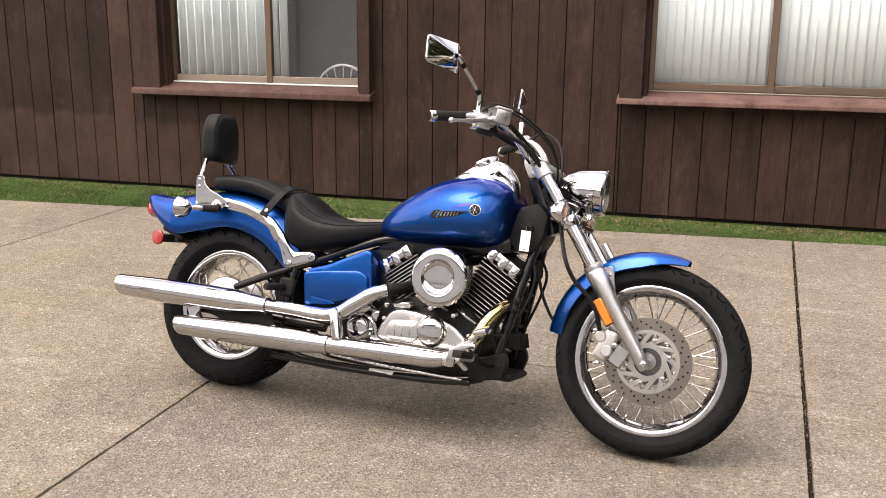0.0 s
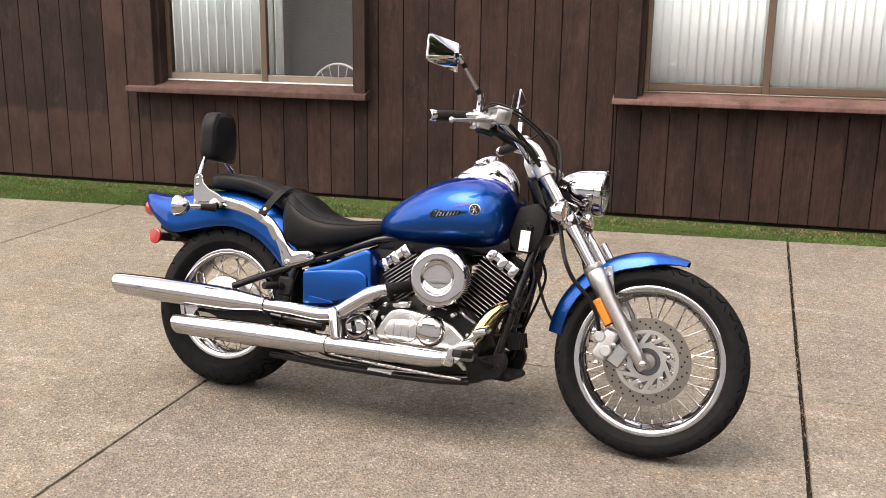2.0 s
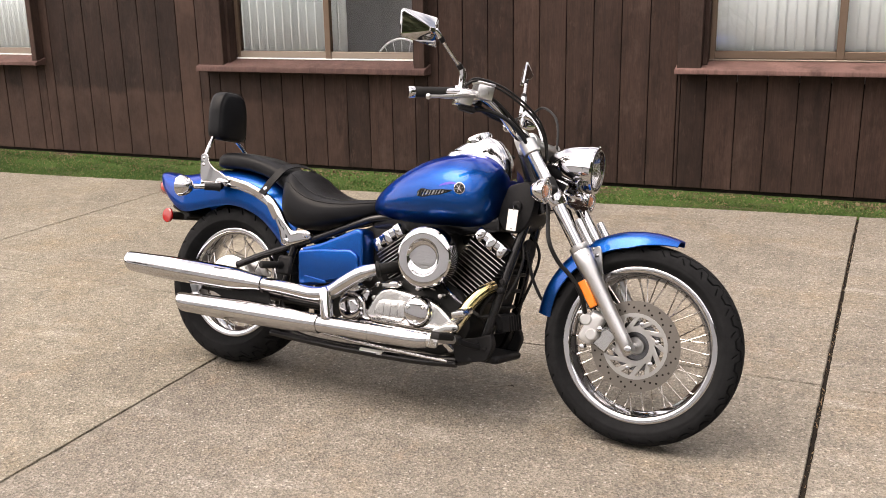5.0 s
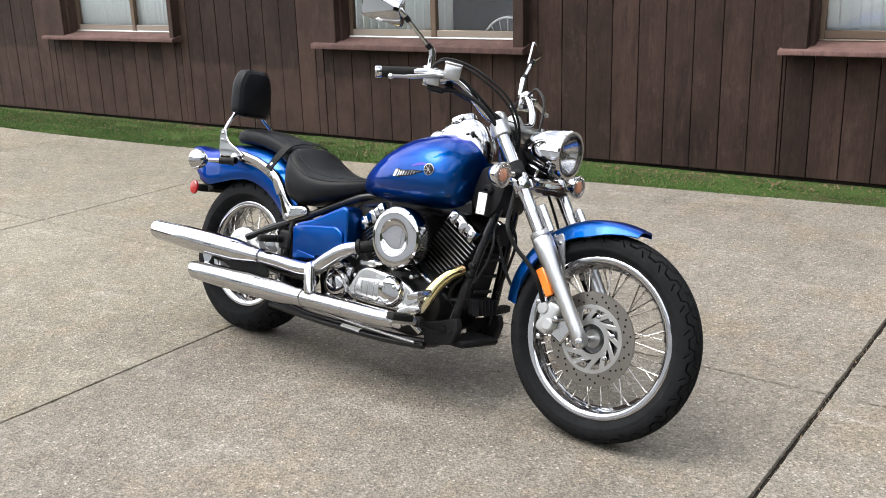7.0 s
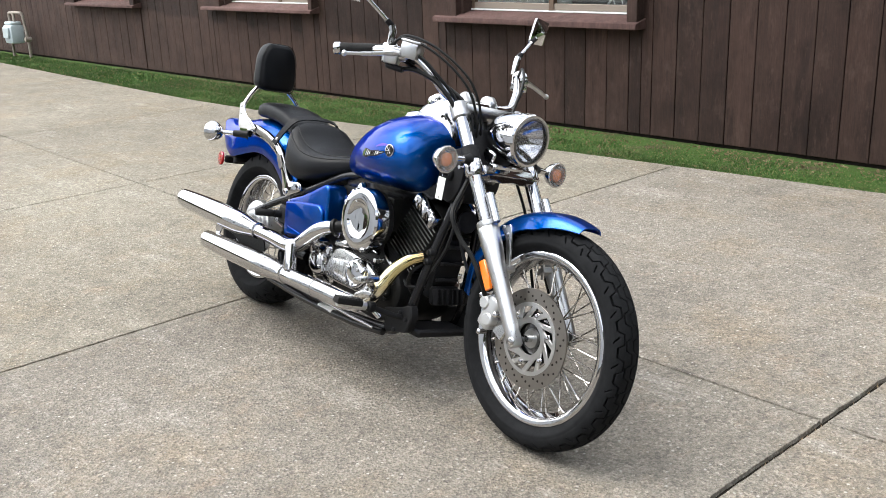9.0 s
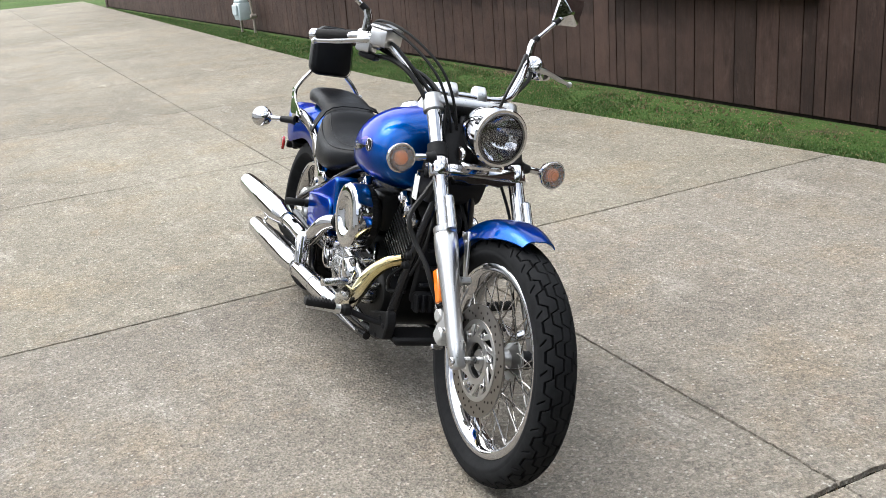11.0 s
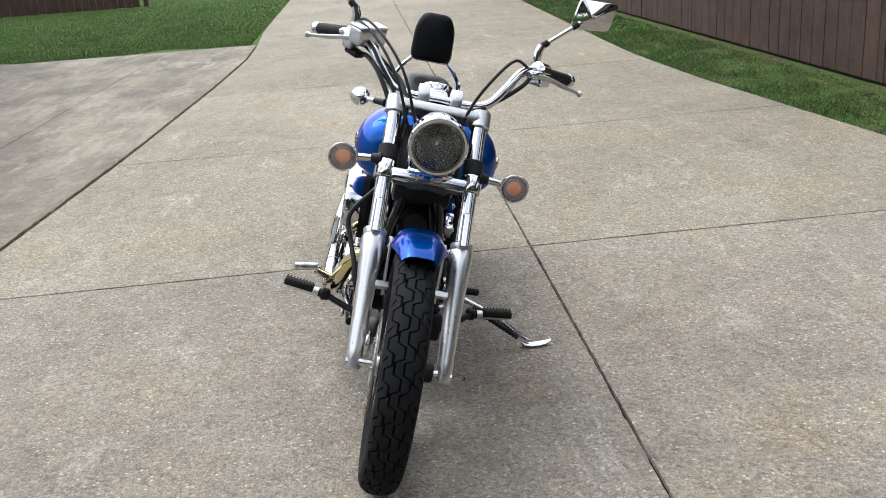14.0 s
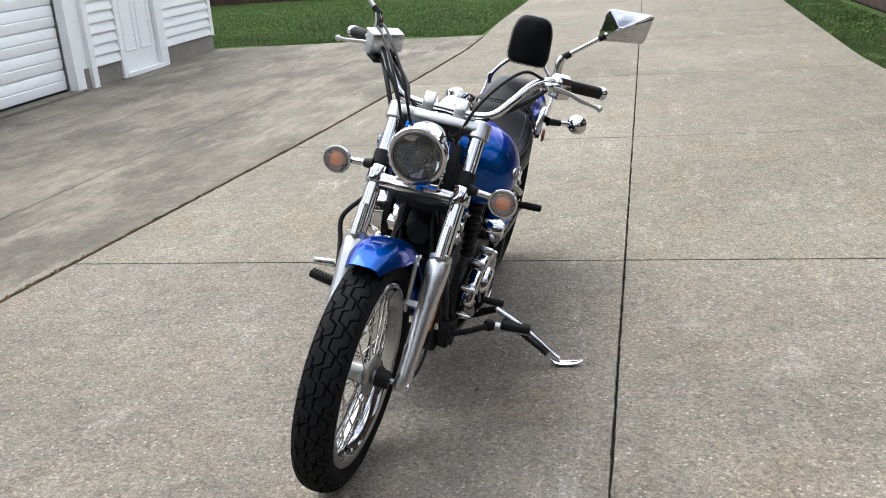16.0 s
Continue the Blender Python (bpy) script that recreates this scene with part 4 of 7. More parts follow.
door = thing("door_1", "white panelled entry door with a small window, closed and scuffed at the foot", "door", kind="structure")
bm = nb()
box(bm, (-8.405, GY - 0.045, 1.055), (0.77, 0.045, 2.0), bevel=0.004)
leaf = part("door_leaf", bm, M_WHITE, door)
for px in (-8.58, -8.23):
    for z0, z1 in ((0.28, 0.92),):
        for q, (c, s) in enumerate((((px, GY - 0.02, z0), (0.25, 0.014, 0.025)), ((px, GY - 0.02, z1), (0.25, 0.014, 0.025)), ((px - 0.125, GY - 0.02, (z0 + z1) / 2), (0.025, 0.014, z1 - z0)), ((px + 0.125, GY - 0.02, (z0 + z1) / 2), (0.025, 0.014, z1 - z0)))):
            bm = nb()
            box(bm, c, s, bevel=0.005)
            part("moulding", bm, M_WHITE, leaf)
bm = nb()
box(bm, (-8.405, GY - 0.022, 1.5), (0.56, 0.012, 0.8), bevel=0.003)
part("window", bm, M_DARKGLASS, leaf, "dark glazed upper panel")
bm = nb()
lathe(bm, (-8.08, GY - 0.02, 1.0), (0, 1, 0), [(0, 0.03), (0.008, 0.03), (0.012, 0.012), (0.04, 0.012), (0.045, 0.027), (0.065, 0.027), (0.072, 0.015)], 16)
part("door_knob", bm, M_CHROME, leaf)
bm = nb()
box(bm, (-8.41, GY - 0.04, 0.022), (0.82, 0.16, 0.055), bevel=0.006)
part("door_sill", bm, M_WHITE, door)

# ---- unseen trees, added across the open end of the drive ----
def foliage_mat():
    m = mat("dull_foliage", (0.04, 0.05, 0.025), 0.8, Specular_IOR_Level=0.15)
    k = Nodes(m)
    g = k.t.nodes.new("ShaderNodeNewGeometry")
    k.color(k.ramp(g.outputs["Random Per Island"], [(0.0, (0.040, 0.048, 0.026)), (0.6, (0.058, 0.066, 0.034)), (1.0, (0.085, 0.085, 0.048))]))
    return m


M_FOLIAGE = foliage_mat()


def unseen_trees():
    """A belt of leafy crowns out of view, added to darken reflections: thousands of single leaves about a few dozen
    heads.
    """
    r = np.random.default_rng(31)
    heads = np.stack([r.uniform(16, 23, 180), np.tile(np.linspace(-32, 32, 45), 4) + r.uniform(-1, 1, 180), np.repeat((2.4, 5.6, 8.6, 11.4), 45) + r.uniform(-1.2, 1.6, 180)], 1)
    size = r.uniform(1.5, 2.9, 180)
    n = 110000
    pick = r.integers(0, 180, n)
    d = r.normal(size=(n, 3))
    d /= np.linalg.norm(d, axis=1)[:, None]
    p = heads[pick] + d * (size[pick] * r.uniform(0.55, 1.1, n))[:, None] * np.array([1, 1, 1.15])
    p[:, 2] = np.maximum(p[:, 2], 0.05)
    a, b = r.normal(size=(n, 3)), r.normal(size=(n, 3))
    a /= np.linalg.norm(a, axis=1)[:, None]
    b = np.cross(a, b)
    b /= np.linalg.norm(b, axis=1)[:, None]
    w = r.uniform(0.16, 0.34, n)[:, None]
    vs = np.stack([p - a * w, p + b * w * 0.5, p + a * w, p - b * w * 0.5], 1).reshape(-1, 3)
    me = bpy.data.meshes.new("unseen_trees")
    me.from_pydata(vs.tolist(), [], (np.arange(n)[:, None] * 4 + np.arange(4)).tolist())
    me.materials.append(M_FOLIAGE)
    tagged(new("unseen_trees", me), "unseen dark green leafy trees, added to darken what the chrome mirrors", "trees", kind="stuff")


unseen_trees()

# ---- the motorcycle ----
# own measure: x ahead from the rear contact, y to its left, z up in its leaning plane
BIKE = Matrix.Translation((-1.885, 2.954, 0.003)) @ Matrix.Rotation(radians(-3.5), 4, "Z") @ Matrix.Rotation(radians(-14.6), 4, "X")
bike = thing("motorcycle", "blue cruiser motorcycle with much chrome, leaning on its side stand", "motorcycle", BIKE)
REAR, FRONT = V(0.04, 0, 0.305), V(1.617, -0.004, 0.314)


def tyre(parent, at, R, half, height, rim_r, rim_half, lugs, label):
    """A tyre with its zigzag tread cut into the crown."""
    nu, nv = 1080, 150
    us = np.arange(nu) / nu * 2 * np.pi
    q0 = np.linspace(-1, 1, nv)
    ph = 2.55 * (0.55 * q0 + 0.45 * q0 ** 3)
    rc = R - height
    cs, sn = np.cos(ph), np.sin(ph)
    prof_r = rc + height * np.sign(cs) * np.abs(cs) ** 0.85
    prof_y = half * np.sign(sn) * np.abs(sn) ** 0.80
    low = np.clip((np.abs(ph) - np.pi / 2) / (2.55 - np.pi / 2), 0, 1)
    prof_r = np.where(low > 0, rc + (rim_r + 0.006 - rc) * low, prof_r)
    prof_y = np.where(low > 0, np.sign(ph) * (half - (half - rim_half + 0.002) * low ** 1.5), prof_y)
    seg = np.hypot(np.diff(prof_r), np.diff(prof_y))
    s = np.r_[0, np.cumsum(seg)]
    s -= s[-1] / 2
    pitch = 2 * np.pi * R / lugs
    U = us[:, None] * R
    S = s[None, :] + 0 * U
    f = (U / pitch) % 1.0

    def step(q):
        """Stepped wave between -1 and 1."""
        q = q % 1.0
        return np.clip(np.where(q < 0.5, (q - 0.25) * 15, (0.75 - q) * 15), -1, 1)
    wide = half * 0.034
    g = np.zeros_like(U + S)
    for centre, amp, off in ((half * 0.22, half * 0.19, 0.0), (-half * 0.22, half * 0.19, 0.0), (half * 0.70, half * 0.18, 0.25), (-half * 0.70, half * 0.18, 0.25)):
        d = np.abs(S - centre - amp * step(f + off))
        g = np.maximum(g, np.clip(1.6 - d / wide, 0, 1))
    for sg in (-1, 1):
        a = sg * S
        inside = (a > half * 0.80) & (a < half * 1.15)
        d = np.abs(((f + (a - half * 0.5) / pitch * 0.8 + 0.5 * (sg > 0)) % 1.0) - 0.5) * pitch
        g = np.maximum(g, np.where(inside, np.clip(1.5 - d / (wide * 0.9), 0, 1), 0))
    ring = (np.abs(np.abs(S) - half * 1.42) < 0.0025) * 0.25
    depth = 0.009 * g + 0.002 * ring
    rr = prof_r[None, :] - depth * np.clip(np.cos(ph), 0.15, 1)[None, :]
    yy = prof_y[None, :] - depth * np.sin(ph)[None, :]
    X = at[0] + rr * np.cos(us)[:, None]
    Z = at[2] + rr * np.sin(us)[:, None]
    Y = at[1] + yy
    vs = np.stack([X, Y + 0 * X, Z], -1).reshape(-1, 3)
    i, j = np.meshgrid(np.arange(nu), np.arange(nv - 1), indexing="ij")
    i2 = (i + 1) % nu
    faces = np.stack([i * nv + j, i2 * nv + j, i2 * nv + j + 1, i * nv + j + 1], -1).reshape(-1, 4)
    me = bpy.data.meshes.new("tyre")
    me.from_pydata(vs.tolist(), [], faces.tolist())
    me.materials.append(M_RUBBER)
    me.shade_smooth()
    me.set_sharp_from_angle(angle=radians(24))
    ob = new("tyre", me)
    ob.parent = parent
    return tagged(ob, label)


def wheel(name, at, R, half, height, rim_r, rim_half, hub, flange, spokes, label, tyre_label, lugs):
    bm = nb()
    lathe(bm, at, (0, 1, 0), hub, 36)
    wh = part(name, bm, M_HUB if name == "front_wheel" else M_ALU, bike, label)
    tyre(wh, at, R, half, height, rim_r, rim_half, lugs, tyre_label)
    bm = nb()
    rings = []
    side_prof = [(0.0, rim_r + 0.009), (0.005, rim_r + 0.006), (0.006, rim_r - 0.001), (0.004, rim_r - 0.010), (0.0, rim_r - 0.017), (-0.008, rim_r - 0.020)]
    prof = [(-rim_half - d, r) for d, r in side_prof] + [(-rim_half * 0.45, rim_r - 0.030), (0, rim_r - 0.033), (rim_half * 0.45, rim_r - 0.030)] + [(rim_half + d, r) for d, r in side_prof[::-1]] + [(rim_half * 0.5, rim_r - 0.016), (-rim_half * 0.5, rim_r - 0.016)]
    for q in range(96):
        a = 2 * math.pi * q / 96
        rings.append([(at[0] + r * math.cos(a), y, at[2] + r * math.sin(a)) for y, r in prof])
    loft(bm, rings + [rings[0]], cap=False)
    bmesh.ops.remove_doubles(bm, verts=bm.verts, dist=1e-6)
    part("rim", bm, M_CHROME, wh, "polished chrome rim", 60)
    # spokes: one mesh for each lean, turned round the axle
    fr, fy = flange
    for side in (-1, 1):
        for lean in (-1, 1):
            bm = nb()
            a0, a1 = 0.0, lean * 0.62
            p = V(fr * math.cos(a0), side * (fy + (0.004 if lean > 0 else 0)), fr * math.sin(a0))
            q = V((rim_r - 0.026) * math.cos(a1), side * rim_half * 0.22, (rim_r - 0.026) * math.sin(a1))
            tube(bm, [p, q], 0.0020, 6)
            lathe(bm, q, p - q, [(0.0, 0.0036), (0.016, 0.0036), (0.018, 0.002)], 6)
            first_spoke = part("spoke", bm, M_SPOKE, wh)
            for k in range(spokes // 4):
                ang = 2 * math.pi * (k + (0.25 if side > 0 else 0) + (0.5 if lean > 0 else 0)) / (spokes // 4)
                ob = first_spoke if k == 0 else new("spoke", first_spoke.data)
                ob.parent = wh
                ob.matrix_basis = Matrix.Translation(at) @ Matrix.Rotation(-ang, 4, "Y")
    return wh


front_wheel = wheel("front_wheel", FRONT, 0.311, 0.0505, 0.046, 0.236, 0.034,
                    [(-0.056, 0.012), (-0.055, 0.026), (-0.044, 0.030), (-0.040, 0.046), (-0.036, 0.046), (-0.032, 0.026), (-0.02, 0.027), (0.025, 0.027), (0.035, 0.052), (0.041, 0.055), (0.046, 0.05), (0.05, 0.02), (0.075, 0.018)],
                    (0.044, 0.034), 40, "spoked front wheel with a cast hub", "black front tyre with a zigzag tread", 28)
rear_wheel = wheel("rear_wheel", REAR, 0.305, 0.084, 0.066, 0.203, 0.05,
                   [(-0.094, 0.03), (-0.093, 0.058), (-0.090, 0.064), (-0.080, 0.068), (-0.078, 0.096), (-0.074, 0.103), (-0.064, 0.106), (-0.05, 0.106), (-0.045, 0.07), (0.045, 0.07), (0.05, 0.09), (0.07, 0.09), (0.078, 0.02)],
                   (0.088, 0.05), 40, "spoked rear wheel with a polished drum hub", "black wide rear tyre", 26)


def brake_disc():
    y = -0.062
    c = FRONT
    bm = nb()
    n = 72
    rings = []
    for r, yy in ((0.139, y - 0.0022), (0.139, y + 0.0022), (0.098, y + 0.0022), (0.098, y - 0.0022)):
        rings.append([(c.x + r * math.cos(a), yy, c.z + r * math.sin(a)) for a in (2 * math.pi * q / n for q in range(n))])
    loft(bm, rings + [rings[0]], cap=False)
    bmesh.ops.remove_doubles(bm, verts=bm.verts, dist=1e-6)
    disc = part("brake_disc", bm, M_DISC, bike, "drilled steel brake disc")
    # drilled holes as dark plugs set into the face
    bm = nb()
    for k in range(48):
        a = 2 * math.pi * k / 48
        r = (0.109, 0.118, 0.128)[k % 3]
        lathe(bm, (c.x + r * math.cos(a), y - 0.0028, c.z + r * math.sin(a)), (0, 1, 0), [(0, 0.0034), (0.005, 0.0034)], 8)
    tagged(part("drilled_hole", bm, M_DARK, disc), kind="stuff")
    # carrier with slanting bars
    bm = nb()
    for r0, r1 in ((0.090, 0.101), (0.044, 0.060)):
        rings = []
        for r, yy in ((r1, y - 0.004), (r1, y + 0.003), (r0, y + 0.003), (r0, y - 0.004)):
            rings.append([(c.x + r * math.cos(a), yy, c.z + r * math.sin(a)) for a in (2 * math.pi * q / n for q in range(n))])
        loft(bm, rings + [rings[0]], cap=False)
    part("carrier", bm, M_CARRIER, disc)
    # added dark disc: the hub's shade behind the slots, put in as colour
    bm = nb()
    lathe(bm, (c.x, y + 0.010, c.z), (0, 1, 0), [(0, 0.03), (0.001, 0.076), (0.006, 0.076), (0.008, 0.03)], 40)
    part("slot_shade_disc", bm, M_DARKCHROME, disc, "dark disc standing in for the hub's shade behind the carrier slots")
    for k in range(12):
        a = 2 * math.pi * k / 12
        bm = nb()
        p = V(c.x + 0.055 * math.cos(a), y, c.z + 0.055 * math.sin(a))
        q = V(c.x + 0.095 * math.cos(a - 0.55), y, c.z + 0.095 * math.sin(a - 0.55))
        mid = (p + q) / 2
        box(bm, mid, (0.0150, 0.006, (q - p).length + 0.012), Matrix.Rotation(math.atan2((q - p).x, (q - p).z), 3, "Y"), bevel=0.002)
        part("carrier_bar", bm, M_CARRIER, disc)
    for k in range(6):
        a = 2 * math.pi * (k + 0.3) / 6
        bm = nb()
        lathe(bm, (c.x + 0.070 * math.cos(a), y - 0.009, c.z + 0.070 * math.sin(a)), (0, 1, 0), [(0, 0.003), (0.001, 0.006), (0.006, 0.006), (0.008, 0.008)], 10)
        part("bolt", bm, M_CHROME, disc)


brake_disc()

# ---- fork ----
FA = V(1.606, 0, 0.306)          # foot of a fork leg
FN = V(1.425, 0, 0.580)          # neck of the slider
FT = V(1.213, 0, 0.897)          # top clamp
fd = (FT - FA).normalized()
for side in (-1, 1):
    off = V(0, side * 0.115, 0)
    bm = nb()
    a, b = FA + off - fd * 0.018, FN + off
    tube(bm, [a, a + fd * 0.006, a + fd * 0.05, a + fd * 0.14, a + fd * 0.24, b - fd * 0.05, b - fd * 0.006, b], [0.017, 0.0205, 0.0215, 0.0225, 0.0265, 0.031, 0.0315, 0.029], 24)
    leg = part("fork_slider", bm, M_ALU, bike, "brushed aluminium fork slider")
    bm = nb()
    tube(bm, [b, b + fd * 0.003, b + fd * 0.016, b + fd * 0.02], [0.0295, 0.0305, 0.0305, 0.026], 24)
    part("dust_seal", bm, M_ALU, leg)
    bm = nb()
    tube(bm, [b, FT + off - fd * 0.01], 0.0205, 24)
    part("fork_tube", bm, M_CHROME, bike, "chrome fork tube")
    bm = nb()
    sh = b + V(0.031, 0, 0.019) + fd * 0.005
    tube(bm, [sh, sh + fd * 0.085, sh + fd * 0.088], [0.013, 0.013, 0.010], 16)
    part("fork_rod", bm, M_CHROME, leg, "short chrome rod on the slider")
    # fender lug and axle pinch bolt
    bm = nb()
    p = FA + off + fd * 0.205
    box(bm, p + V(0, -side * 0.032, 0), (0.03, 0.05, 0.018), Matrix.Rotation(math.atan2(fd.x, fd.z), 3, "Y"), bevel=0.003)
    part("fender_lug", bm, M_ALU, leg)
    bm = nb()
    lathe(bm, FA + V(0.004, side * 0.134, 0.0), (0, side, 0), [(-0.02, 0.012), (0.0, 0.012), (0.002, 0.010), (0.003, 0.005)], 16)
    part("axle_end", bm, M_CHROME, leg)
bm = nb()
tube(bm, [(FRONT.x, -0.10, FRONT.z), (FRONT.x, 0.10, FRONT.z)], 0.010, 12)
part("axle", bm, M_CAST, front_wheel)
bm = nb()
lathe(bm, (FRONT.x, 0.052, FRONT.z), (0, 1, 0), [(0, 0.024), (0.03, 0.024), (0.036, 0.02)], 20)
part("speedometer_drive", bm, M_PLASTIC, front_wheel)

turn = Matrix.Rotation(math.atan2(fd.x, fd.z), 3, "Y")
# lower clamp
lc = FA + fd * ((0.735 - FA.z) / fd.z)
bm = nb()
box(bm, lc + V(0.012, 0, -0.01), (0.050, 0.20, 0.030), turn, bevel=0.006, seg=2)
clamp = part("lower_clamp", bm, M_CHROME, bike, "chrome lower fork clamp")
for side in (-1, 1):
    bm = nb()
    p = lc + V(0, side * 0.115, 0)
    tube(bm, [p - fd * 0.028, p - fd * 0.024, p + fd * 0.016, p + fd * 0.02], [0.026, 0.0285, 0.0285, 0.026], 24)
    part("clamp_ring", bm, M_CHROME, clamp)
    bm = nb()
    lathe(bm, p + V(-0.035, side * 0.012, -0.006), (0, 1, 0), [(-0.012, 0.006), (0.012, 0.006)], 10)
    part("bolt", bm, M_CHROME, clamp)
    bm = nb()
    tube(bm, [p + fd * 0.022, p + fd * 0.024, p + fd * 0.062, p + fd * 0.064], [0.023, 0.0265, 0.0265, 0.023], 24)
    part("signal_collar", bm, M_PLASTIC, bike, "black rubber collar round the fork tube")
# cover plate under the headlamp: chrome, coloured dark for what it mirrors
bm = nb()
plate(bm, rounded([(-0.098, 0.008), (0.098, 0.008), (0.09, -0.004), (0.06, -0.004), (0.045, -0.012), (0.0, -0.006), (-0.045, -0.012), (-0.06, -0.004), (-0.09, -0.004)], 0.006), -0.003, 0.003, 0.0015, m=Matrix.Translation(lc + V(0.046, 0, -0.02)) @ Matrix.Rotation(radians(90), 4, "Z") @ Matrix.Rotation(radians(-16), 4, "X"))
part("clamp_cover", bm, M_DARKCHROME, clamp, "scalloped chrome cover plate, its dark reflections put into the colour")
# top clamp
bm = nb()
tc = FT - fd * 0.012
box(bm, tc + V(-0.004, 0, 0.0), (0.062, 0.25, 0.028), turn, bevel=0.007, seg=2)
top_clamp = part("top_clamp", bm, M_ALU, bike, "satin top fork clamp")
for side in (-1, 1):
    p = FT + V(0, side * 0.115, 0)
    bm = nb()
    tube(bm, [p - fd * 0.036, p - fd * 0.034, p + fd * 0.008, p + fd * 0.013], [0.026, 0.0285, 0.0285, 0.022], 24)
    part("clamp_ring", bm, M_ALU, top_clamp)
bm = nb()
tube(bm, [lc + V(-0.065, 0, -0.05), tc + V(-0.05, 0, 0.0)], 0.034, 20)
part("steering_head", bm, M_BLACK, bike)

# ---- front fender ----
bm = nb()
rings = []
for k in range(34):
    a = radians(74 + (171 - 74) * k / 33)
    R = 0.344 + 0.008 * math.sin(math.pi * k / 33)
    taper = min(1.0, 0.62 + k * 0.06, 0.72 + (33 - k) * 0.05)
    skirt = 0.050 * min(1.0, 0.35 + k * 0.075)
    ring = []
    w = 0.070 * taper
    pr = []
    for q in range(17):
        s = -1 + q / 8
        y = w * math.copysign(abs(s) ** 0.75, s)
        drop = skirt * abs(s) ** 3.2
        pr.append((y, R - drop))
    pr += [(y * 0.965, r - 0.003) for y, r in pr[::-1]]
    rings.append([(FRONT.x + r * math.cos(a), y, FRONT.z + r * math.sin(a)) for y, r in pr])
loft(bm, rings)
ff = part("front_fender", bm, M_BLUE, bike, "glossy metallic blue front fender", 50)
for side in (-1, 1):
    bm = nb()
    a = V(1.455, side * 0.064, 0.575)
    plate(bm, rounded([(1.438, 0.588), (1.474, 0.606), (1.484, 0.586), (1.504, 0.455), (1.496, 0.450), (1.462, 0.566)], 0.008), side * 0.064, side * 0.072, 0.002)
    st = part("fender_stay", bm, M_ALU, ff)
    for x, z in ((1.452, 0.592), (1.470, 0.575)):
        bm = nb()
        lathe(bm, (x, side * 0.070, z), (0, side, 0), [(0, 0.007), (0.004, 0.007), (0.006, 0.003)], 10)
        part("bolt", bm, M_CHROME, ff)

# ---- brake caliper, reflectors, hose ----
bm = nb()
box(bm, (1.484, -0.090, 0.352), (0.050, 0.048, 0.105), (0, 24, 0), bevel=0.013, seg=3)
lathe(bm, (1.466, -0.119, 0.376), (0, 1, 0), [(0, 0.015), (0.004, 0.019), (0.03, 0.020)], 18)
lathe(bm, (1.488, -0.119, 0.332), (0, 1, 0), [(0, 0.015), (0.004, 0.019), (0.03, 0.020)], 18)
cal = part("brake_caliper", bm, M_SILVER, bike, "silver two-piston brake caliper")
bm = nb()
box(bm, (1.526, -0.085, 0.320), (0.05, 0.014, 0.07), (0, 30, 0), bevel=0.005)
part("caliper_bracket", bm, M_CAST, cal)
for x, z in ((1.464, 0.290), (1.448, 0.392), (1.514, 0.352)):
    bm = nb()
    lathe(bm, (x, -0.118, z), (0, 1, 0), [(0, 0.005), (0.002, 0.008), (0.03, 0.008)], 10)
    part("bolt", bm, M_CHROME, cal)
for side in (-1, 1):
    bm = nb()
    p = FA + fd * 0.190 + V(-0.032, side * 0.133, -0.01)
    box(bm, p, (0.026, 0.010, 0.088), turn, bevel=0.003)
    rf = part("side_reflector", bm, M_ORANGE, bike, "orange rectangular side reflector")
    bm = nb()
    box(bm, p - V(0, side * 0.008, 0), (0.03, 0.006, 0.094), turn, bevel=0.001)
    part("bracket", bm, M_PLASTIC, rf)

# ---- headlamp ----
M_FLUTE = mat("moulded_glass_rib", (0.70, 0.72, 0.76), 0.12, 0.0, Alpha=0.12)
HC = V(1.412, 0, 0.838)
ha = V(1, 0, -0.055).normalized()
bm = nb()
lathe(bm, HC, ha, [(-0.165, 0.004), (-0.163, 0.018), (-0.152, 0.034), (-0.125, 0.054), (-0.09, 0.068), (-0.05, 0.0745), (-0.026, 0.0755), (-0.024, 0.0775), (-0.002, 0.0775), (0.003, 0.074), (0.003, 0.0675), (-0.006, 0.0672), (-0.075, 0.064), (-0.095, 0.045), (-0.12, 0.002)], 56)
head = part("headlamp", bm, M_CHROME, bike, "chrome bullet headlamp with fluted glass", 30)
bm = nb()
curve = [(-0.060 + r * r / 0.08, r) for r in (0.0662, 0.062, 0.057, 0.052, 0.047, 0.042, 0.037, 0.032, 0.027, 0.022, 0.017, 0.012, 0.006, 0.001)]
lathe(bm, HC, ha, curve + [(h - 0.003, r) for h, r in reversed(curve)], 64, True)
part("reflector", bm, M_BOWL, head, "dull silver reflector bowl", 60)
bm = nb()
lathe(bm, HC, ha, [(-0.003, 0.0665), (0.002, 0.066), (0.006, 0.05), (0.009, 0.025), (0.010, 0.002)], 48)
ring_bm = nb()
lathe(ring_bm, HC, ha, [(-0.004, 0.0675), (0.0035, 0.0672), (0.005, 0.0655), (0.0045, 0.0615), (0.001, 0.0605), (-0.008, 0.0600), (-0.008, 0.0664)], 56, True)
part("lens_ring", ring_bm, M_DARKCHROME, head, "grey satin ring round the glass")
lens = part("headlamp_lens", bm, M_LENS, head, "clear convex lens")
lens.visible_shadow = False
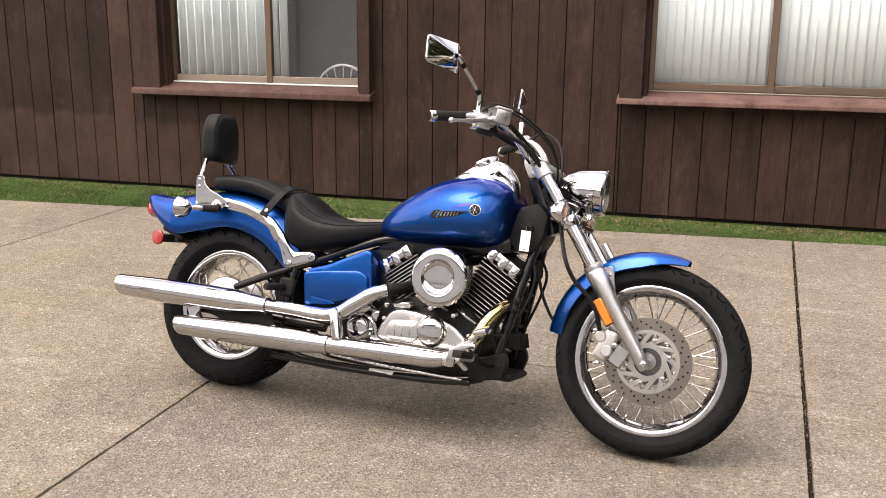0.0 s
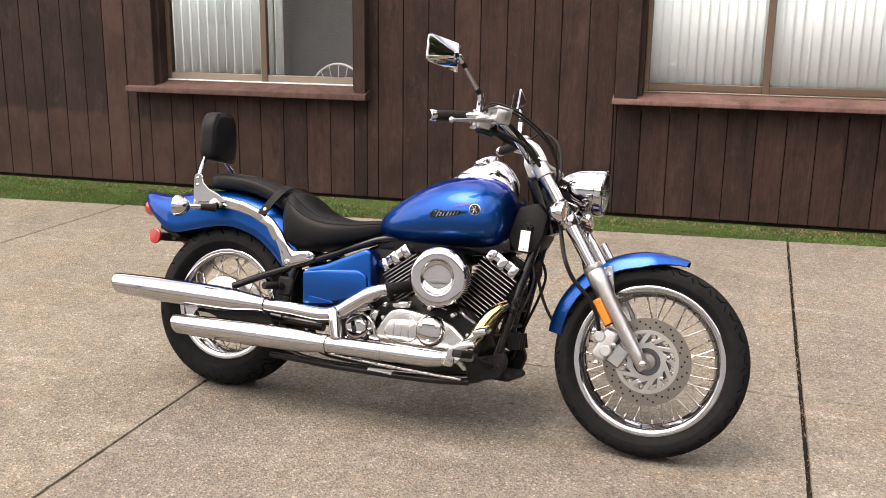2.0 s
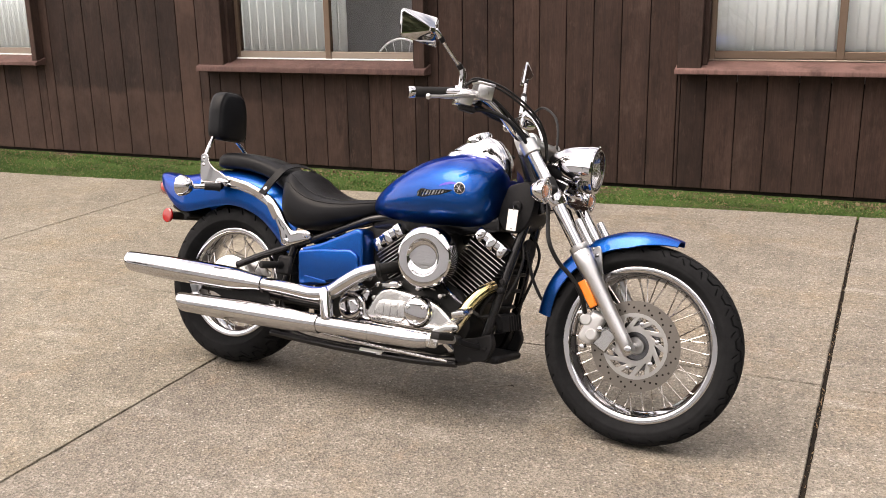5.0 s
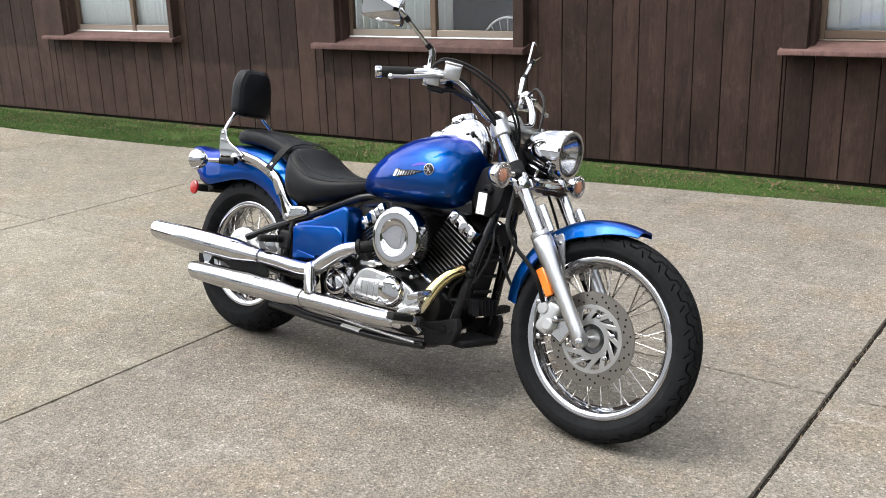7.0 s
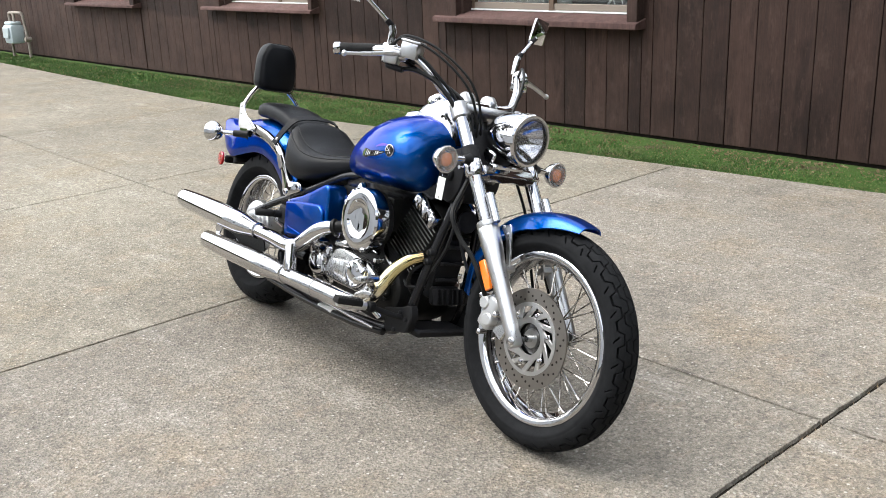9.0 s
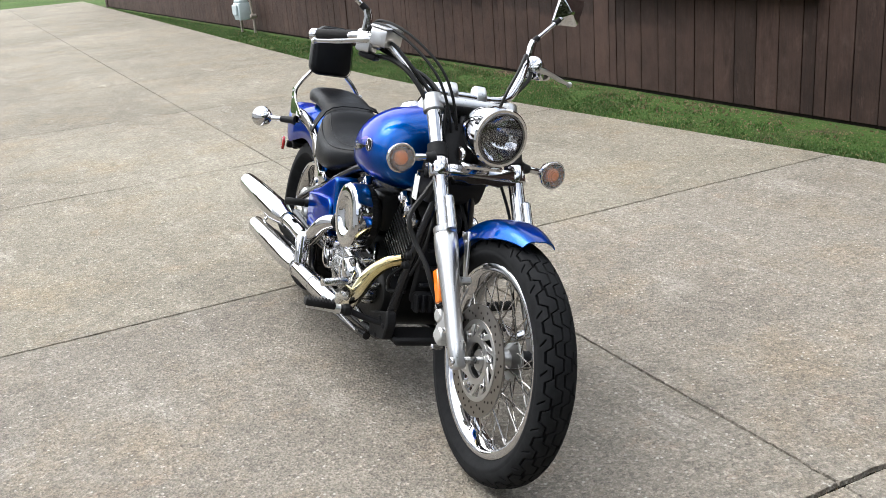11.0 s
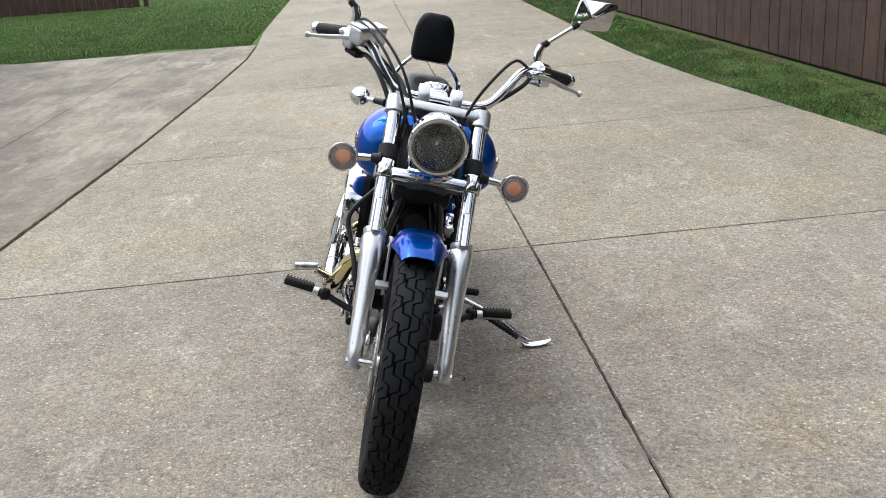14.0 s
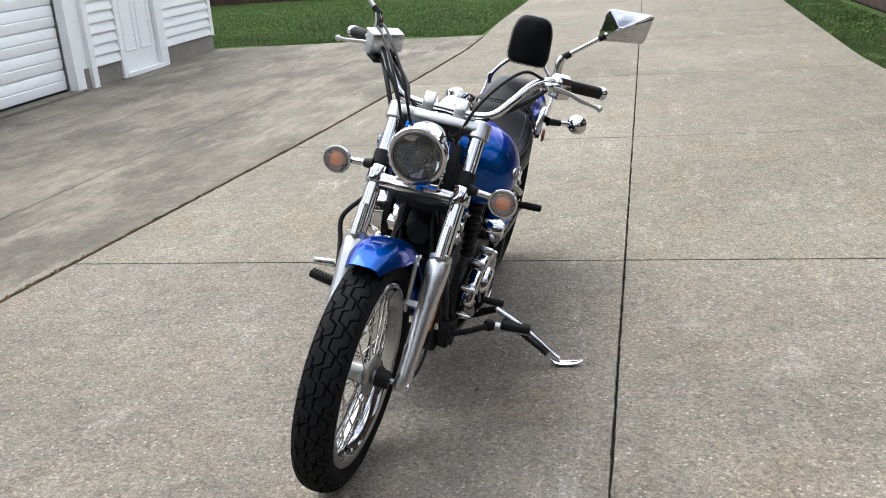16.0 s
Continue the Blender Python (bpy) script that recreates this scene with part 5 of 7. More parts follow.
for k in range(15):
    bm = nb()
    y = -0.049 + 0.007 * k
    hh = math.sqrt(max(0.0, 0.058 ** 2 - y * y))
    tube(bm, [HC + ha * -0.002 + V(0, y, -hh), HC + ha * -0.002 + V(0, y, hh * (0.9 if k % 3 else 0.4))], 0.0007, 4)
    part("lens_flute", bm, M_FLUTE, head)
bm = nb()
lathe(bm, HC, ha, [(-0.06, 0.013), (-0.028, 0.013), (-0.020, 0.0105), (-0.016, 0.004), (-0.015, 0.002)], 18)
part("bulb_shield", bm, M_DARKCHROME, head, "grey metal bulb shield")
bm = nb()
for side in (-1, 1):
    box(bm, HC + V(-0.095, side * 0.058, -0.062), (0.05, 0.012, 0.035), (0, 20, 0), bevel=0.005)
box(bm, HC + V(-0.09, 0, -0.088), (0.06, 0.12, 0.02), (0, 10, 0), bevel=0.005)
part("lamp_bracket", bm, M_CHROME, head)
bm = nb()
box(bm, (1.266, 0, 0.780), (0.04, 0.17, 0.15), (0, -34, 0), bevel=0.02, seg=2)
part("wiring_box", bm, M_PLASTIC, bike)


# ---- turn signals ----
M_FLUTE_SIGNAL = mat("moulded_lens_ridge", (0.72, 0.66, 0.62), 0.12, 0.0, Alpha=0.22)


def signal(at, axis, stalk_to, lens_mat, bulb, label):
    axis = Vector(axis).normalized()
    bm = nb()
    lathe(bm, at, axis, [(-0.047, 0.003), (-0.046, 0.010), (-0.038, 0.022), (-0.022, 0.033), (-0.004, 0.0385), (0.002, 0.0395), (0.004, 0.038), (0.004, 0.035), (0.0, 0.034), (-0.015, 0.024), (-0.02, 0.003)], 32)
    sg = part("turn_signal", bm, M_CHROME, bike, label)
    bm = nb()
    lathe(bm, at, axis, [(0.0, 0.0345), (0.004, 0.0345), (0.009, 0.029), (0.013, 0.018), (0.0145, 0.002), (0.010, 0.002), (0.003, 0.03)], 28)
    ln = part("lens", bm, lens_mat, sg)
    if bulb:
        ln.visible_shadow = False
        bm = nb()
        lathe(bm, at, axis, [(-0.018, 0.011), (-0.011, 0.0175), (-0.004, 0.0205), (0.002, 0.0190), (0.006, 0.013), (0.008, 0.002)], 24)
        part("bulb", bm, M_AMBER, sg)
        bm = nb()
        for q in range(28):
            a = 2 * math.pi * q / 28
            s = axis.orthogonal().normalized()
            u = axis.cross(s)
            p = Vector(at) + axis * 0.005 + (s * math.cos(a) + u * math.sin(a)) * 0.0305
            lathe(bm, p, axis, [(0, 0.0026), (0.004, 0.002)], 5)
        tagged(part("lens_ribs", bm, M_LENS, sg), kind="stuff")
        bm = nb()
        s = axis.orthogonal().normalized()
        u = axis.cross(s)
        for rr, hh in ((0.0335, 0.0045), (0.0285, 0.0092), (0.0235, 0.0118), (0.0185, 0.0135), (0.0135, 0.0146)):
            loop = [Vector(at) + axis * hh + (s * math.cos(a) + u * math.sin(a)) * rr for a in np.linspace(0, 2 * math.pi, 33)]
            tube(bm, loop, 0.0009, 5, cap=False)
        part("lens_ridges", bm, M_FLUTE_SIGNAL, ln, "moulded rings in the clear lens")
    bm = nb()
    p, q = Vector(at) - axis * 0.012, Vector(stalk_to)
    d = (q - p).normalized()
    tube(bm, [p + d * 0.03, p + d * 0.038, p + d * 0.075], [0.008, 0.0095, 0.0095], 14)
    part("chrome_stem", bm, M_CHROME, sg)
    bm = nb()
    tube(bm, [p + d * 0.072, p + d * 0.076, q - d * 0.01, q], [0.010, 0.0125, 0.014, 0.018], 14)
    part("rubber_stem", bm, M_PLASTIC, sg)


for side in (-1, 1):
    signal((1.330, side * 0.230, 0.748), (1, 0, -0.04), (1.318, side * 0.133, 0.757), M_SIGLENS, True, "round chrome front turn signal with a clear lens and amber bulb")

# ---- handlebar and controls ----
bars = None
bm = nb()
half_bar = [(1.176, 0, 0.914), (1.176, 0.085, 0.914), (1.170, 0.135, 0.928), (1.140, 0.178, 0.975), (1.098, 0.212, 1.015), (1.050, 0.255, 1.028), (0.995, 0.312, 1.018), (0.925, 0.380, 1.004)]
right_end = [(0.909, -0.368, 1.004), (0.981, -0.303, 1.018)]
left_end = [(0.995, 0.322, 1.018), (0.925, 0.392, 1.004)]
pts = right_end + [(x, -y, z) for x, y, z in half_bar[-3:0:-1]] + half_bar[:-2] + left_end
bent(bm, pts, 0.0125, 16, 6)
bars = part("handlebar", bm, M_CHROME, bike, "wide swept-back chrome handlebar")
for side in (-1, 1):
    bm = nb()
    plate(bm, rounded([(-0.022, -0.02), (0.02, -0.02), (0.025, 0.035), (0.014, 0.062), (-0.015, 0.062), (-0.027, 0.035)], 0.01), -0.016, 0.016, 0.004, 2, Matrix.Translation((1.178, side * 0.045, 0.888)) @ Matrix.Rotation(radians(-22), 4, "Y"))
    part("bar_riser", bm, M_ALU, bars, "polished bar riser")
    sweep = V(-0.015, 0.011, 0) if side < 0 else V(0, 0.012, 0)
    ga, gb = V(1.003, side * 0.304, 1.0195) + sweep, V(0.935, side * 0.370, 1.006) + sweep
    gd_ = (gb - ga).normalized()
    ga = ga - gd_ * 0.020
    bm = nb()
    tube(bm, [ga - gd_ * 0.012, ga - gd_ * 0.008, ga, gb, gb + gd_ * 0.002], [0.016, 0.018, 0.0165, 0.0168, 0.015], 20)
    part("grip", bm, M_GRIP, bars, "black ribbed rubber grip")
    bm = nb()
    tube(bm, [gb, gb + gd_ * 0.003, gb + gd_ * 0.018, gb + gd_ * 0.021], [0.0165, 0.0185, 0.0185, 0.015], 20)
    part("grip_end", bm, M_CHROME, bars)
    # switch housing and lever
    bm = nb()
    sc = ga - gd_ * 0.034
    tube(bm, [sc - gd_ * 0.022, sc - gd_ * 0.018, sc + gd_ * 0.018, sc + gd_ * 0.022], [0.018, 0.0225 if side < 0 else 0.0265, 0.0225 if side < 0 else 0.0265, 0.020], 20)
    box(bm, sc + V(0.002, 0, -0.020), (0.046, 0.046 if side < 0 else 0.056, 0.040), (0, 0, side * -45), bevel=0.007, seg=2)
    part("switch_housing", bm, M_CHROME if side > 0 else M_CAST, bars, "chrome switch housing")
    bm = nb()
    pv = sc + V(0.045, -side * 0.012, -0.008)
    lv = Matrix.Diagonal((1.0 if side < 0 else 0.30, 1.0 if side < 0 else 0.92, 1.0))
    tube(bm, curve_points([pv, pv + V(-0.012, side * 0.045, -0.006), pv + lv @ V(-0.045, side * 0.092, -0.018), pv + lv @ V(-0.085, side * 0.142, -0.028)], 5), [0.0095] * 4 + [0.0075] * 8 + [0.006] * 4, 12, flat=0.7)
    lathe(bm, pv + lv @ V(-0.087, side * 0.145, -0.0285), (-0.5, side * 0.8, -0.1), [(-0.008, 0.003), (-0.005, 0.0075), (0.0, 0.0095), (0.005, 0.0075), (0.008, 0.003)], 14)
    part("lever", bm, M_ALU, bars, "satin ball-ended lever")
    bm = nb()
    box(bm, pv + V(-0.012, -side * 0.006, 0.0), (0.05, 0.032, 0.024), (0, 0, side * -40), bevel=0.006, seg=2)
    part("lever_perch", bm, M_CAST, bars)
# front brake fluid box
bm = nb()
box(bm, (1.084, -0.222, 1.034), (0.052, 0.092, 0.046), (4, 6, 38), bevel=0.006, seg=2)
res = part("fluid_reservoir", bm, M_ALU, bars, "satin brake fluid reservoir")
bm = nb()
box(bm, (1.086, -0.222, 1.060), (0.056, 0.096, 0.008), (4, 6, 38), bevel=0.003)
part("lid", bm, M_ALU, res)
bm = nb()
lathe(bm, (1.062, -0.205, 1.028), (0, 0.2, -1), [(0, 0.012), (0.03, 0.014), (0.036, 0.008)], 14)
part("banjo_fitting", bm, M_PLASTIC, res)


bm = nb()
box(bm, (1.042, -0.258, 1.008), (0.044, 0.052, 0.046), (0, 4, 40), bevel=0.008, seg=2)
lathe(bm, (1.066, -0.232, 1.012), (0.6, 0.7, 0), [(-0.05, 0.014), (0.0, 0.014), (0.006, 0.011)], 16)
mc = part("master_cylinder", bm, M_ALU, bars, "satin front brake master cylinder")
bm = nb()
lathe(bm, (1.094, -0.236, 1.030), (0.8, -0.5, 0), [(0, 0.009), (0.010, 0.009), (0.012, 0.006)], 14)
part("sight_glass", bm, M_PLASTIC, mc)
bm = nb()
lathe(bm, (1.094, -0.205, 1.010), (0.7, 0.6, -0.3), [(-0.012, 0.009), (0.004, 0.012), (0.016, 0.012), (0.02, 0.007)], 14)
part("banjo_fitting", bm, M_PLASTIC, mc)
bm = nb()
box(bm, (1.050, -0.250, 0.978), (0.055, 0.035, 0.018), (0, 8, 40), bevel=0.005)
part("switch_box", bm, M_PLASTIC, mc)


def mirror(side):
    base = V(1.030, side * 0.262, 1.050)
    bm = nb()
    tube(bm, [base - V(0, 0, 0.01), base + V(0.0, 0, 0.03), base + V(-0.004, side * 0.006, 0.048)], [0.0125, 0.012, 0.011], 14)
    mm = part("rear_view_mirror", bm, M_CHROME, bike, "angular chrome rear-view mirror on a slim stem")
    a = base + V(-0.004, side * 0.006, 0.046)
    b = V(0.988, side * 0.374 - 0.004, 1.180)
    bm = nb()
    d = (b - a).normalized()
    part("rubber_boot", tube(bm, [a, a + d * 0.022], 0.0095, 12), M_PLASTIC, mm)
    part("rubber_boot", tube(nb(), [b - d * 0.03, b - d * 0.006], 0.0085, 12), M_PLASTIC, mm)
    bm = nb()
    tube(bm, [a + d * 0.018, b - d * 0.026], 0.006, 12)
    tube(bm, [b - d * 0.01, b + d * 0.012, V(0.972, side * 0.394 - 0.005, 1.194 if side > 0 else 1.186)], [0.0095, 0.0095, 0.009], 12)
    part("stem", bm, M_CHROME, mm)
    # facetted housing, its glass looks back
    c = V(0.965, 0.410, 1.203) if side > 0 else V(0.950, -0.420, 1.188)
    m3 = Matrix.Translation(c) @ Matrix.Rotation(radians(25 if side > 0 else -27), 4, "Z") @ Matrix.Rotation(radians(5), 4, "Y")
    rim_o = rounded([(side * -0.070, -0.046), (side * 0.066, -0.036), (side * 0.074, 0.044), (side * -0.060, 0.042)], 0.012, 3)
    bm = nb()
    def ring(x, s, o=0.0):
        return [m3 @ V(x, y * s + o * side, z * s) for y, z in rim_o]
    loft(bm, [ring(-0.006, 0.93), ring(-0.009, 0.96), ring(-0.009, 1.0), ring(-0.002, 1.01), ring(0.0, 0.975), ring(0.026, 0.16, -0.024), ring(0.029, 0.12, -0.024)])
    part("housing", bm, M_CHROME, mm, "facetted chrome mirror housing", 20)
    bm = nb()
    loft(bm, [ring(-0.0080, 0.94), ring(-0.0088, 0.94)])
    part("mirror_glass", bm, M_MIRROR, mm)


mirror(-1)
mirror(1)


def cable(pts, r=0.0042, label="", name="cable", material=None):
    bm = nb()
    bent(bm, pts, r, 8, 7)
    return part(name, bm, material or M_CABLE, bike, label)


cable([(1.045, -0.262, 1.045), (1.075, -0.238, 1.080), (1.155, -0.182, 1.058), (1.234, -0.112, 0.988), (1.264, -0.07, 0.90), (1.245, -0.04, 0.80), (1.20, -0.04, 0.70)], 0.004)
cable([(1.040, -0.268, 1.040), (1.085, -0.248, 1.072), (1.168, -0.188, 1.040), (1.244, -0.125, 0.968), (1.270, -0.085, 0.88), (1.248, -0.05, 0.78)], 0.004)
cable([(1.085, -0.240, 1.030), (1.125, -0.208, 1.022), (1.168, -0.172, 0.980), (1.203, -0.130, 0.930), (1.240, -0.100, 0.865), (1.262, -0.085, 0.78)], 0.0052)
cable([(1.062, -0.205, 1.0), (1.10, -0.16, 0.975), (1.17, -0.11, 0.945), (1.24, -0.085, 0.89), (1.262, -0.09, 0.82), (1.275, -0.12, 0.73)], 0.006)
cable([(1.06, -0.23, 1.01), (1.10, -0.185, 0.985), (1.15, -0.135, 0.95), (1.20, -0.07, 0.90), (1.225, -0.02, 0.82)], 0.0055)
cable([(1.07, -0.23, 0.985), (1.11, -0.21, 0.985), (1.165, -0.18, 0.965), (1.205, -0.15, 0.925), (1.235, -0.12, 0.87), (1.25, -0.09, 0.80)], 0.0068)
cable([(1.292, -0.080, 0.735), (1.320, -0.135, 0.668), (1.350, -0.184, 0.605), (1.380, -0.172, 0.548), (1.425, -0.152, 0.500), (1.455, -0.138, 0.450), (1.466, -0.112, 0.395)], 0.0068, "black brake hose")
cable([(1.225, -0.05, 0.56), (1.255, -0.03, 0.46), (1.30, -0.01, 0.39), (1.34, 0.02, 0.40)], 0.0055)
cable([(1.052, 0.255, 1.012), (1.10, 0.23, 0.985), (1.145, 0.175, 0.945), (1.185, 0.11, 0.905), (1.215, 0.05, 0.85)], 0.0065)
cable([(1.07, 0.235, 1.03), (1.13, 0.19, 1.05), (1.20, 0.14, 1.01), (1.235, 0.09, 0.93), (1.235, 0.06, 0.82), (1.19, 0.06, 0.68)], 0.0045)
cable([(1.625, 0.085, 0.312), (1.56, 0.112, 0.285), (1.48, 0.128, 0.298), (1.41, 0.130, 0.40), (1.34, 0.12, 0.60), (1.29, 0.06, 0.76)], 0.0045, "black speedometer cable")

# the front end is turned a little to the left
STEER = Matrix.Translation((1.20, 0, 0.80)) @ Matrix.Rotation(radians(2.4), 4, fd) @ Matrix.Translation((-1.20, 0, -0.80))
for ob in list(bike.children):
    if ob.name.split(".")[0] not in ("rear_wheel", "steering_head", "wiring_box", "cable", "front_wheel", "brake_disc", "front_fender"):
        ob.matrix_basis = STEER @ ob.matrix_basis
for side in (-1, 1):
    signal((-0.078, side * 0.250, 0.652), (-1, side * 0.08, 0.0), (0.01, side * 0.145, 0.660), M_SIGLENS, True, "round chrome rear turn signal on a short stem")

# ---- fuel tank ----
def section(x, top, bottom, w, belly=0.42, n=40, p_up=2.3, p_dn=2.6):
    """A closed cross-section: rounded above and below its widest line."""
    zc = bottom + (top - bottom) * belly
    out = []
    for q in range(n):
        a = 2 * math.pi * q / n
        c, s = math.cos(a), math.sin(a)
        p = p_up if s > 0 else p_dn
        y = w * math.copysign(abs(c) ** (2 / p), c)
        z = zc + (top - zc if s > 0 else zc - bottom) * math.copysign(abs(s) ** (2 / p), s)
        out.append((x, y, z))
    return out


def spread(keys, xs):
    """Smooth run of key rows (x, values...) at xs."""
    k = np.array(keys)
    x = k[:, 0]
    out = []
    for q in xs:
        i = int(np.clip(np.searchsorted(x, q) - 1, 0, len(x) - 2))
        t = (q - x[i]) / (x[i + 1] - x[i])
        def slope(j):
            a, b = max(j - 1, 0), min(j + 1, len(x) - 1)
            return (k[b] - k[a]) / (x[b] - x[a])
        h = x[i + 1] - x[i]
        v = k[i] * (2 * t ** 3 - 3 * t ** 2 + 1) + slope(i) * h * (t ** 3 - 2 * t ** 2 + t) + k[i + 1] * (-2 * t ** 3 + 3 * t ** 2) + slope(i + 1) * h * (t ** 3 - t ** 2)
        v[0] = q
        out.append(tuple(float(c) for c in v))
    return out


TANK = [(0.6245, 0.662, 0.628, 0.03), (0.6393, 0.682, 0.622, 0.062), (0.6836, 0.727, 0.612, 0.108), (0.7625, 0.786, 0.606, 0.153), (0.8512, 0.832, 0.605, 0.185), (0.9399, 0.856, 0.61, 0.205), (1.0188, 0.862, 0.612, 0.21), (1.0779, 0.848, 0.624, 0.199), (1.1173, 0.815, 0.65, 0.166), (1.1351, 0.78, 0.7, 0.105), (1.139, 0.76, 0.715, 0.06)]
bm = nb()
xs = [0.6245 + 0.5145 * (i / 44) for i in range(45)]
loft(bm, [section(*row) for row in spread(TANK, xs)])
tank = part("fuel_tank", bm, M_BLUE, bike, "glossy metallic blue teardrop fuel tank", 60)


def tank_side(x, z):
    """Half width of the tank at height z."""
    _, top, bottom, w = spread(TANK, [x])[0]
    zc = bottom + (top - bottom) * 0.42
    h, p = (top - zc, 2.3) if z > zc else (zc - bottom, 2.6)
    return w * max(0.0, 1 - abs((z - zc) / h) ** p) ** (1 / p)


def badge(side):
    """A plain swept ribbon and a round boss."""
    def on(x, z, lift):
        x, z = x + 0.008, z - 0.001
        return (x, side * (tank_side(x, z) + lift), z)
    def ribbon(mid, halves, lift, thick):
        bm = nb()
        rings = []
        for (x, z), h in zip(mid, halves):
            rings.append([on(x, z + h, lift), on(x, z + h, lift + thick), on(x, z - h, lift + thick), on(x, z - h, lift)])
        loft(bm, rings)
        return bm
    def rise(x):
        return 0.714 + 0.016 * ((x - 0.876) / 0.128) ** 2
    def strip_at(x0, x1, halves, lift, thick):
        n = len(halves) - 1
        return ribbon([(x0 + (x1 - x0) * i / n, rise(x0 + (x1 - x0) * i / n)) for i in range(n + 1)], halves, lift, thick)
    bad = part("tank_badge", strip_at(0.872, 1.008, [0.002, 0.0135, 0.0145, 0.0115, 0.0095, 0.0095, 0.0092, 0.0090, 0.0065, 0.004, 0.002], -0.001, 0.0012), M_PLASTIC, tank, "dark swept badge with chrome bars and a round emblem")
    # plain slanting chrome bars of unlike width on the dark ground
    for x0, x1, h, lean in ((0.879, 0.894, 0.0120, 0.012), (0.900, 0.905, 0.0115, 0.010), (0.911, 0.918, 0.0075, 0.006), (0.924, 0.929, 0.0075, 0.006), (0.936, 0.943, 0.0075, 0.006), (0.949, 0.954, 0.0075, 0.006), (0.961, 0.966, 0.0075, 0.006), (0.972, 0.980, 0.0050, 0.004), (0.984, 1.003, 0.0018, 0.0)):
        bm = nb()
        rings = []
        for i in range(5):
            x = x0 + (x1 - x0) * i / 4
            hh = h * (0.88, 1.0, 1.0, 0.95, 0.85)[i]
            rings.append([on(x + lean * 0.5, rise(x) + hh, 0.0002), on(x + lean * 0.5, rise(x) + hh, 0.0024), on(x - lean * 0.5, rise(x) - hh, 0.0024), on(x - lean * 0.5, rise(x) - hh, 0.0002)])
        loft(bm, rings)
        part("badge_bar", bm, M_CHROME, bad)
    tail = [(0.958 + 0.065 * i / 8, 0.742 + 0.012 * math.sin(i / 8 * 2.2)) for i in range(9)]
    part("badge_flash", ribbon(tail, [0.0012 + 0.003 * math.sin(math.pi * i / 8) for i in range(9)], 0.0, 0.0012), mat("violet_film", (0.07, 0.03, 0.42), 0.3), bad)
    cx, cz = 1.040, 0.738
    y = side * tank_side(cx, cz)
    nrm = V(tank_side(cx - 0.01, cz) - tank_side(cx + 0.01, cz), side * 0.02, 0).normalized() + V(0, 0, 0.03)
    bm = nb()
    lathe(bm, (cx, y - side * 0.002, cz), nrm, [(0, 0.0190), (0.004, 0.0190), (0.0045, 0.0168), (0.003, 0.0155), (0.003, 0.001)], 24)
    em = part("emblem", bm, M_CHROME, bad)
    bm = nb()
    lathe(bm, (cx, y + side * 0.0015, cz), nrm, [(0, 0.0152), (0.002, 0.0152)], 24)
    part("emblem_field", bm, M_PLASTIC, bad)
    s = nrm.normalized().orthogonal().normalized()
    u = nrm.normalized().cross(s)
    for k in range(3):
        a = math.pi * k / 3 + 0.5
        d = s * math.cos(a) + u * math.sin(a)
        bm = nb()
        o = V(cx, y + side * 0.0038, cz)
        tube(bm, [o - d * 0.0145, o + d * 0.0145], 0.0011, 6)
        part("emblem_bar", bm, M_CHROME, bad)


badge(-1)
badge(1)

# chrome instrument console along the top of the tank
CONS = [(0.865, 0.838, 0.815, 0.018), (0.90, 0.866, 0.82, 0.036), (0.95, 0.898, 0.83, 0.050), (1.00, 0.918, 0.83, 0.058), (1.035, 0.922, 0.82, 0.060), (1.07, 0.908, 0.80, 0.058), (1.10, 0.878, 0.79, 0.052), (1.125, 0.835, 0.77, 0.042), (1.132, 0.80, 0.765, 0.03)]
bm = nb()
loft(bm, [section(*row, belly=0.2) for row in spread(CONS, [0.865 + 0.267 * i / 26 for i in range(27)])])
console = part("instrument_console", bm, M_CHROME, bike, "chrome instrument console on the tank", 60)
bm = nb()
da = V(-0.42, 0, 0.91).normalized()
lathe(bm, (0.992, 0, 0.908), da, [(-0.01, 0.045), (0.006, 0.046), (0.012, 0.044), (0.012, 0.038), (0.008, 0.037)], 36)
spd = part("speedometer", bm, M_CHROME, console, "round speedometer with a dark dial")
bm = nb()
lathe(bm, (0.992, 0, 0.908), da, [(0.006, 0.0365), (0.0095, 0.0365)], 36)
part("dial", bm, M_PLASTIC, console)
bm = nb()
lathe(bm, (0.945, -0.060, 0.842), (-0.08, -0.28, 1), [(0.0, 0.028), (0.006, 0.031), (0.012, 0.031), (0.016, 0.026), (0.021, 0.022), (0.024, 0.010), (0.024, 0.002)], 30)
cap = part("fuel_cap", bm, M_CHROME, tank, "round chrome fuel cap")
for a, b, rr in (((1.085, 0.045, 0.868), (1.100, 0.058, 0.862), 0.006),):
    bm = nb()
    tube(bm, [a, b], rr, 10)
    part("knob", bm, M_PLASTIC, console)

bm = nb()
plate(bm, rounded([(0.655, 0.570), (0.64, 0.618), (0.80, 0.628), (1.00, 0.640), (1.13, 0.665), (1.14, 0.610), (1.00, 0.585), (0.80, 0.575)], 0.015), -0.085, 0.085, 0.012, 2)
part("frame_backbone", bm, M_BLACK, bike, "black frame backbone under the tank")

# ---- seats ----
SEAT = [(0.268, 0.735, 0.640, 0.085), (0.285, 0.752, 0.575, 0.122), (0.315, 0.745, 0.545, 0.142), (0.36, 0.712, 0.538, 0.152), (0.42, 0.682, 0.544, 0.155), (0.50, 0.668, 0.560, 0.150), (0.57, 0.668, 0.580, 0.128), (0.63, 0.674, 0.602, 0.100), (0.668, 0.676, 0.622, 0.075), (0.678, 0.668, 0.630, 0.060)]
bm = nb()
